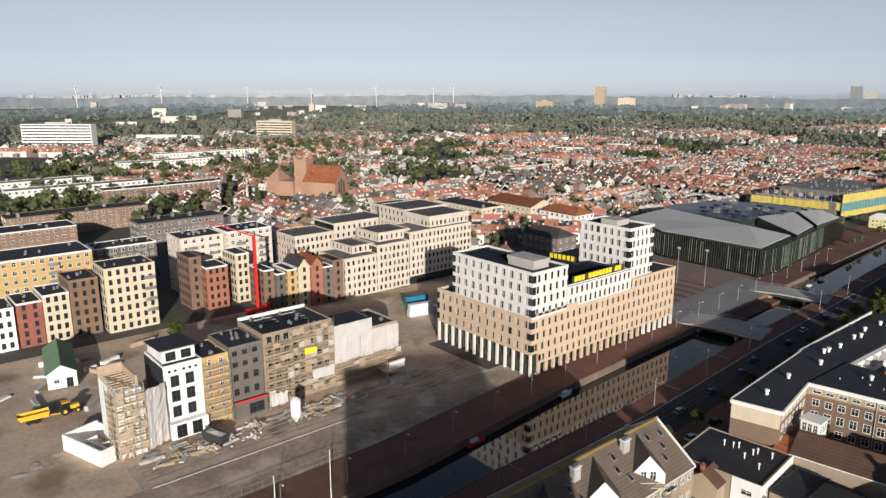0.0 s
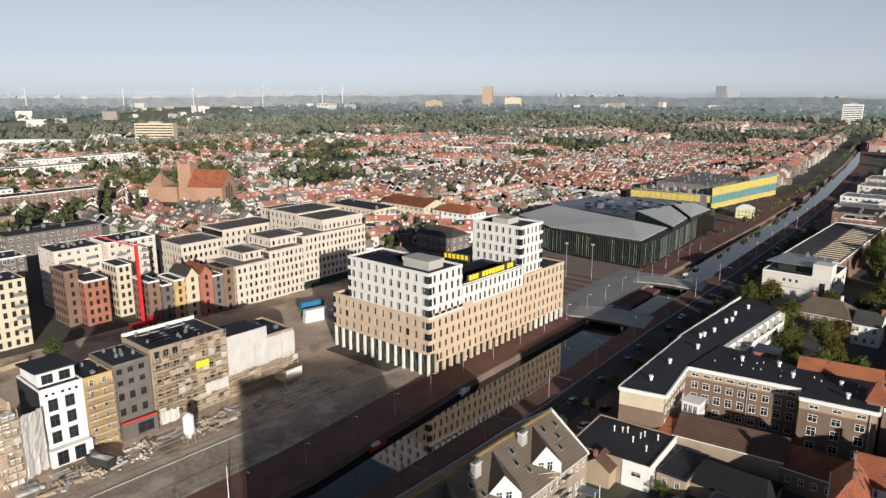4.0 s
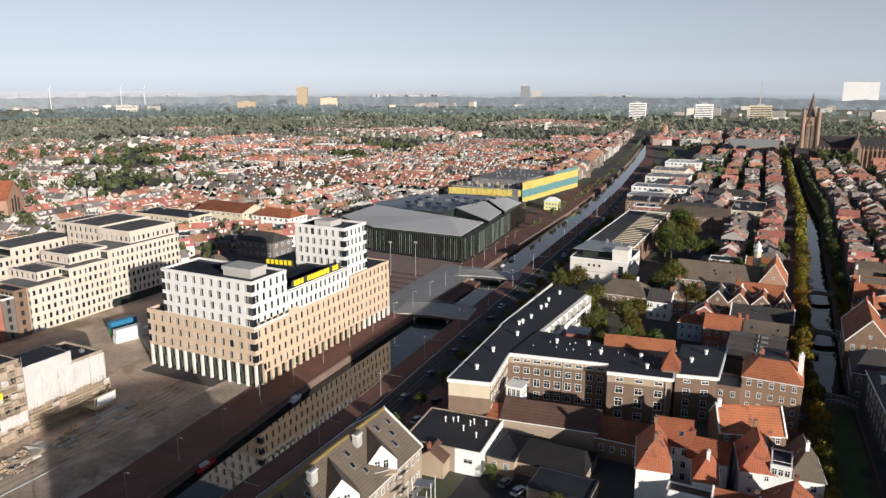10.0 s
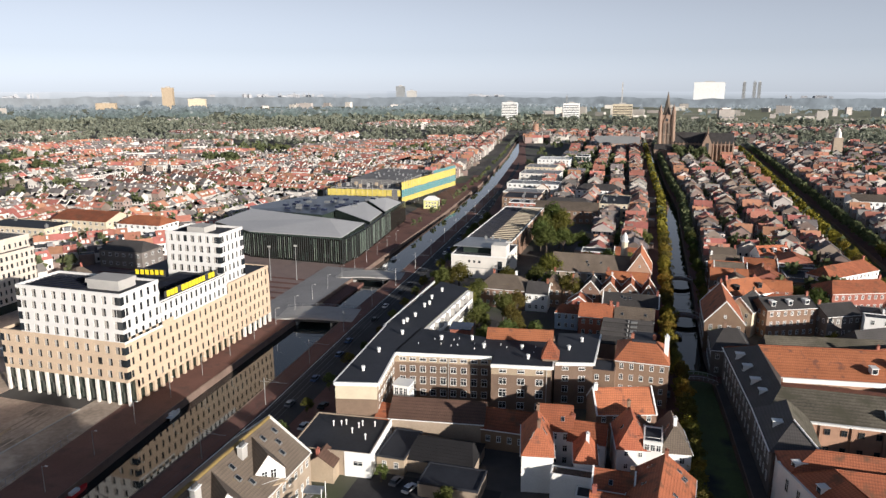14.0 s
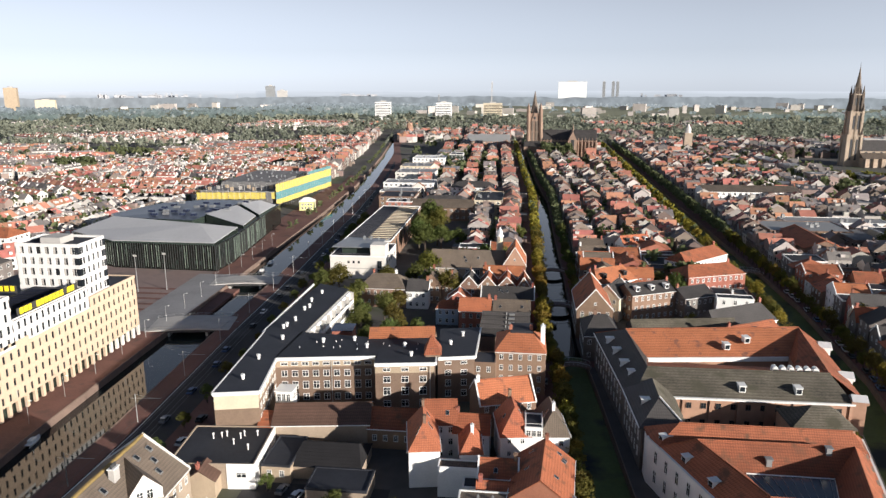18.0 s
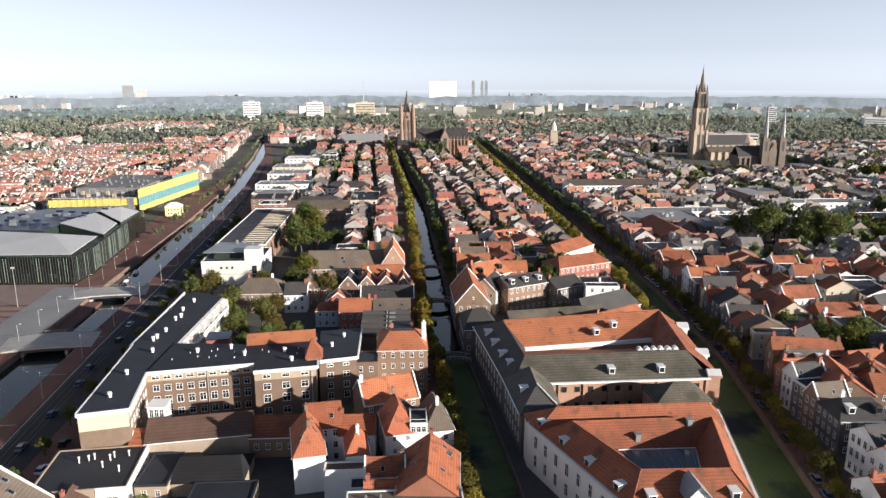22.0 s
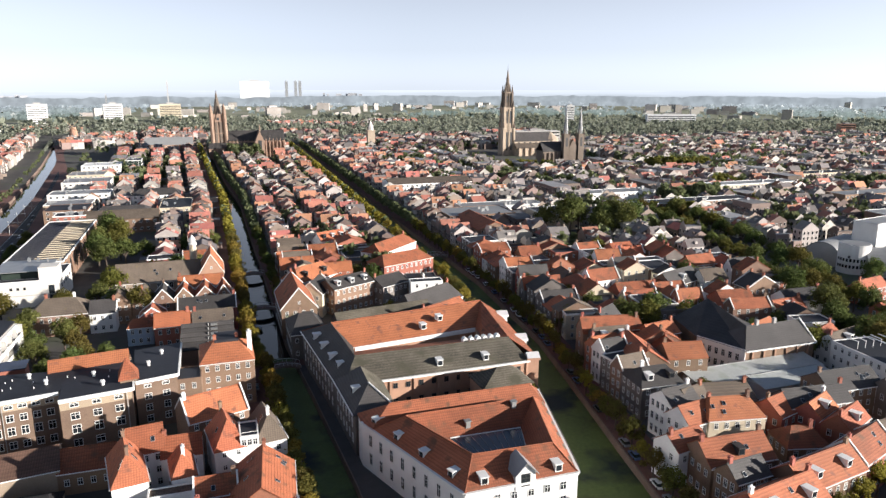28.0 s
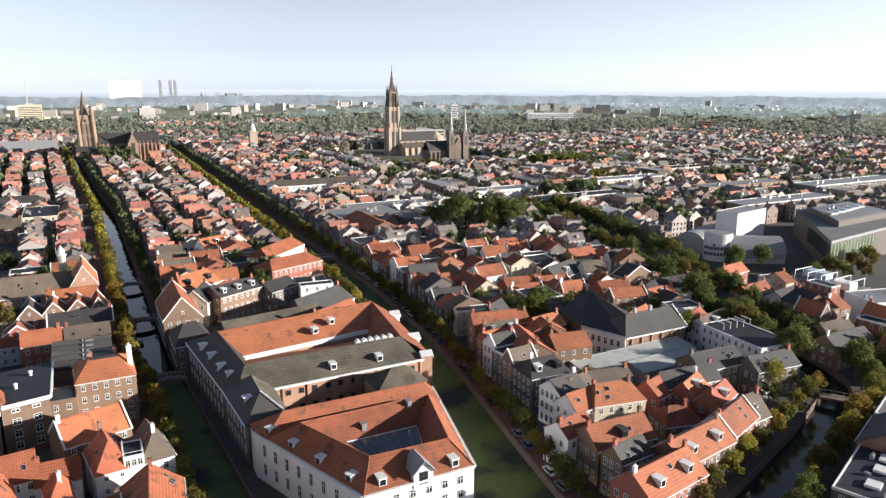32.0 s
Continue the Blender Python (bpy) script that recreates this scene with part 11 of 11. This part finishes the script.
for x, y, h in ((-2817, 686, 71), (-2737, 957, 70), (-2619, 1244, 69), (-2505, 1459, 69), (-2368, 1672, 68), (-2229, 1853, 68), (-2178, 1914, 70)):
    t = thing("wind_turbine", x, y, 50, "white wind turbine at rest", "wind turbine", "wind turbines")
    part("mast", MB().tube((0, 0, 0), (0, 0, h), 1.9, 1.2, n=8), M_PANELROOF, t)
    part("nacelle", MB().box(-1.5, 1.5, -4, 4, h, h + 3), M_PANELROOF, t)
    for i in range(3):
        a = 2 * math.pi * i / 3 + 0.4
        part("blade", MB().tube((0, -4.5, h + 1.5), (22 * math.sin(a), -4.5, h + 1.5 + 22 * math.cos(a)), 0.6, 0.2, n=4), M_PANELROOF, t)
# windmill by the road
t = thing("windmill", -200, 1238, 0, "old tower windmill beside the road", "windmill")
part("tower", MB().tube((0, 0, 0), (0, 0, 24), 7, 4.6, n=12), M_CHURCHBRICK, t)
part("cap", MB().tube((0, 0, 24), (0, 0, 29), 4.8, 0.6, n=10), M_DTILE, t)
for i in range(4):
    a = math.pi / 4 + i * math.pi / 2
    part("sail", MB().tube((0, -5.5, 25), (13 * math.sin(a), -5.5, 25 + 13 * math.cos(a)), 0.5, 0.3, n=4), M_WOOD, t)
# ---- street things ----
RS = random.Random(31)


def car_kit(paint):
    b = MB()
    b.box(-2.1, 2.1, -0.85, 0.85, 0.35, 0.85)
    cab = MB().add([(-1.7, -0.8, 0.85), (1.2, -0.8, 0.85), (1.2, 0.8, 0.85), (-1.7, 0.8, 0.85), (-1.3, -0.68, 1.45), (0.5, -0.68, 1.45), (0.5, 0.68, 1.45), (-1.3, 0.68, 1.45)], [(0, 1, 5, 4), (1, 2, 6, 5), (2, 3, 7, 6), (3, 0, 4, 7), (4, 5, 6, 7)])
    top = MB().box(-1.28, 0.48, -0.67, 0.67, 1.452, 1.5)
    return b.mesh("body", paint), cab.mesh("cabin_glass", M_GLASS), top.mesh("car_roof", paint)


WHEEL = MB().tube((0, -0.1, 0), (0, 0.1, 0), 0.32, n=10).mesh("wheel", M_TYRE)
KITS = [(car_kit(p), l) for p, l in ((M_CARW, "white car parked along the street"), (M_CARG, "grey car parked along the street"), (M_CARB, "blue car parked along the street"), (M_CARR, "black car parked along the street"))]


def car(x, y, rz, k=None, z=0.12):
    (b, c, r), lab = KITS[RS.randrange(4) if k is None else k]
    t = thing("car", x, y, rz, lab, "car", "parked cars", z)
    part("body", b, None, t)
    part("cabin_glass", c, None, t)
    part("car_roof", r, None, t)
    for xx in (-1.3, 1.3):
        for yy in (-0.8, 0.8):
            part("wheel", WHEEL, None, t, at=pose(xx, yy, 0.32, 0, 0, 0))
    return t


for yy in (138, 146, 158, 171, 184, 192, 206, 219, 226, 240, 262, 280):
    car(interp(EAST, yy) - 4.2, yy, 86, None)
car(-52.5, 139.5, 80, 1, 0.02)
car(-48.5, 137.5, 75, 0, 0.02)
y = 110.0
while y < 330:
    if RS.random() < 0.6:
        car(interp(C3R, y) + 1.6, y, 84, None, 0.1)
    if RS.random() < 0.35:
        car(interp(C2L, y) - 6.0, y, 88, None, 0.1)
    y += 6.5
for i in range(22):
    yy = 150 + i * 19 + RS.uniform(-5, 5)
    car(interp(C1R, yy) + RS.choice((11.5, 13.0)), yy, 93, None, 0.03)
for i in range(16):
    car(205 + (i % 8) * 3.0, 322 + (i // 8) * 9, 90, None, 0.0)
LAMP = (MB().tube((0, 0, 0), (0, 0, 6.5), 0.09, 0.06, n=6).tube((0, 0, 6.5), (1.3, 0, 6.8), 0.05, n=5).mesh("pole", M_STEEL), MB().box(1.0, 1.7, -0.14, 0.14, 6.72, 6.86).mesh("lamp_head", M_FRAME))
for i in range(20):
    yy = 62 + i * 17
    t = thing("street_lamp", interp(C1L, yy) - 4.5, yy, 0, "grey street lamp on the promenade", "street lamp", "street lamps", 0.1)
    part("pole", LAMP[0], None, t)
    part("lamp_head", LAMP[1], None, t)
for i in range(16):
    yy = 104 + i * 32
    t = thing("tram_pole", interp(C1R, yy) + 5.8, yy, 0, "steel tram wire pole with cross arm", "pole", "tram poles")
    part("pole", MB().tube((0, 0, 0), (0, 0, 8.5), 0.13, 0.1, n=6), M_STEEL, t)
    part("arm", MB().tube((-1.5, 0, 7.2), (7.5, 0, 7.6), 0.05, n=4).tube((0, 0, 8.4), (5, 0, 7.5), 0.03, n=4), M_STEEL, t)
ol = thing("overhead_line", 0, 0, 0, "thin overhead wires above the tram tracks", "wire")
for d in (8.9, 12.3):
    for i in range(15):
        y0, y1 = 104 + i * 32, 136 + i * 32
        part("wire", MB().tube((interp(C1R, y0) + d, y0, 7.0), (interp(C1R, y1) + d, y1, 7.0), 0.025, n=3), M_DFRAME, ol)
for x, y in ((-170, 287), (-159, 292)):
    t = thing("light_mast", x, y, 0, "tall slim light mast on the square", "light mast", "light masts")
    part("pole", MB().tube((0, 0, 0), (0, 0, 17), 0.22, 0.14, n=8), M_STEEL, t)
    part("head", MB().box(-0.8, 0.8, -0.15, 0.15, 16.4, 17.2), M_CONC, t)
t = thing("flag_mast", -122.9, 72.5, 0, "tall white mast by the quay", "mast")
part("pole", MB().tube((0, 0, 0), (0, 0, 12.2), 0.14, 0.07, n=6), M_FRAME, t)
t = thing("flag_mast", -129.6, 62.3, 0, "tall white mast by the quay", "mast")
part("pole", MB().tube((0, 0, 0), (0, 0, 6.8), 0.14, 0.07, n=6), M_FRAME, t)


def boat(x, y, rz, L, w, m, lab, z=WL):
    t = thing("boat", x, y, rz, lab, "boat", "moored boats", z)
    n = 8
    vs = []
    for i in range(n + 1):
        k = -1 + 2 * i / n
        ww = w / 2 * (1 - max(0, k) ** 2.2) * (1 if k > -0.9 else 0.8)
        vs += [(k * L / 2, -ww, 0.75 + 0.2 * max(0, k)), (k * L / 2, -ww * 0.6, -0.2), (k * L / 2, ww * 0.6, -0.2), (k * L / 2, ww, 0.75 + 0.2 * max(0, k))]
    fs = []
    for i in range(n):
        for j in range(3):
            fs.append((i * 4 + j, i * 4 + j + 1, i * 4 + j + 5, i * 4 + j + 4))
        fs.append((i * 4 + 3, i * 4, i * 4 + 4, i * 4 + 7))
    part("hull", MB().add(vs, fs), m, t)
    part("cabin", MB().box(-L * 0.25, L * 0.1, -w * 0.28, w * 0.28, 0.8, 1.5), M_FRAME, t)
    part("windscreen", MB().box(L * 0.1, L * 0.12, -w * 0.27, w * 0.27, 0.85, 1.45), M_GLASS, t)


boat(-123.8, 117, 92, 7.5, 2.4, M_RED, "red and white motor boat at the quay")
boat(-127.6, 158, 96, 6.5, 2.4, M_CARW, "white motor boat at the quay")
boat(-119.5, 72, 92, 7, 2.4, M_CARW, "white boat moored at the quay")
boat(-130.5, 335, 96, 8, 2.5, M_CARG, "dark open boat at the quay")
boat(-132, 352, 96, 8, 2.5, M_CARW, "white boat at the quay")
boat(14.2, 268, 90, 5, 1.8, M_CARR, "small dark boat in the canal")
# small bridges over the tree canals
for tabL, tabR, yb, w in ((C2L, C2R, 287, 5), (C2L, C2R, 222, 4), (C2L, C2R, 344, 5), (C3L, C3R, 352, 6), (C4L, C4R, 118, 4)):
    xl, xr = interp(tabL, yb) - 1, interp(tabR, yb) + 1
    if tabL is C4L:
        xl, xr = 187.5, 201.5
    t = thing("bridge", (xl + xr) / 2, yb, -56 if tabL is C4L else 0, "small arched brick bridge with white railings", "bridge", "small canal bridges")
    L = (xr - xl) / 2
    xs = [-L + 2 * L * i / 8 for i in range(9)]
    zs = [0.2 + (0.4 if tabL is C4L else 1.1) * (1 - (a / L) ** 2) for a in xs]
    part("arch", MB().deck(xs, zs, -w / 2, w / 2, 0.6), M_QUAY, t)
    for s in (-1, 1):
        part("handrail", MB().path([(a, s * w / 2, z + 1.0) for a, z in zip(xs, zs)], 0.06, 4), M_FRAME, t)
        for a, z in zip(xs, zs):
            part("post", MB().tube((a, s * w / 2, z), (a, s * w / 2, z + 1.0), 0.05, n=4), M_FRAME, t)
# tall block out of view whose shade falls on the quay
t = thing("apartment_tower", 36, 1, -32.5, "brown brick apartment tower beside the canal", "tower block")
part("body", MB().box(-12, 12, -22, 22, 0, 56), M_BROWNBRICK, t)
part("roof", MB().box(-12.3, 12.3, -22.3, 22.3, 56, 56.6), M_BITUMEN, t)
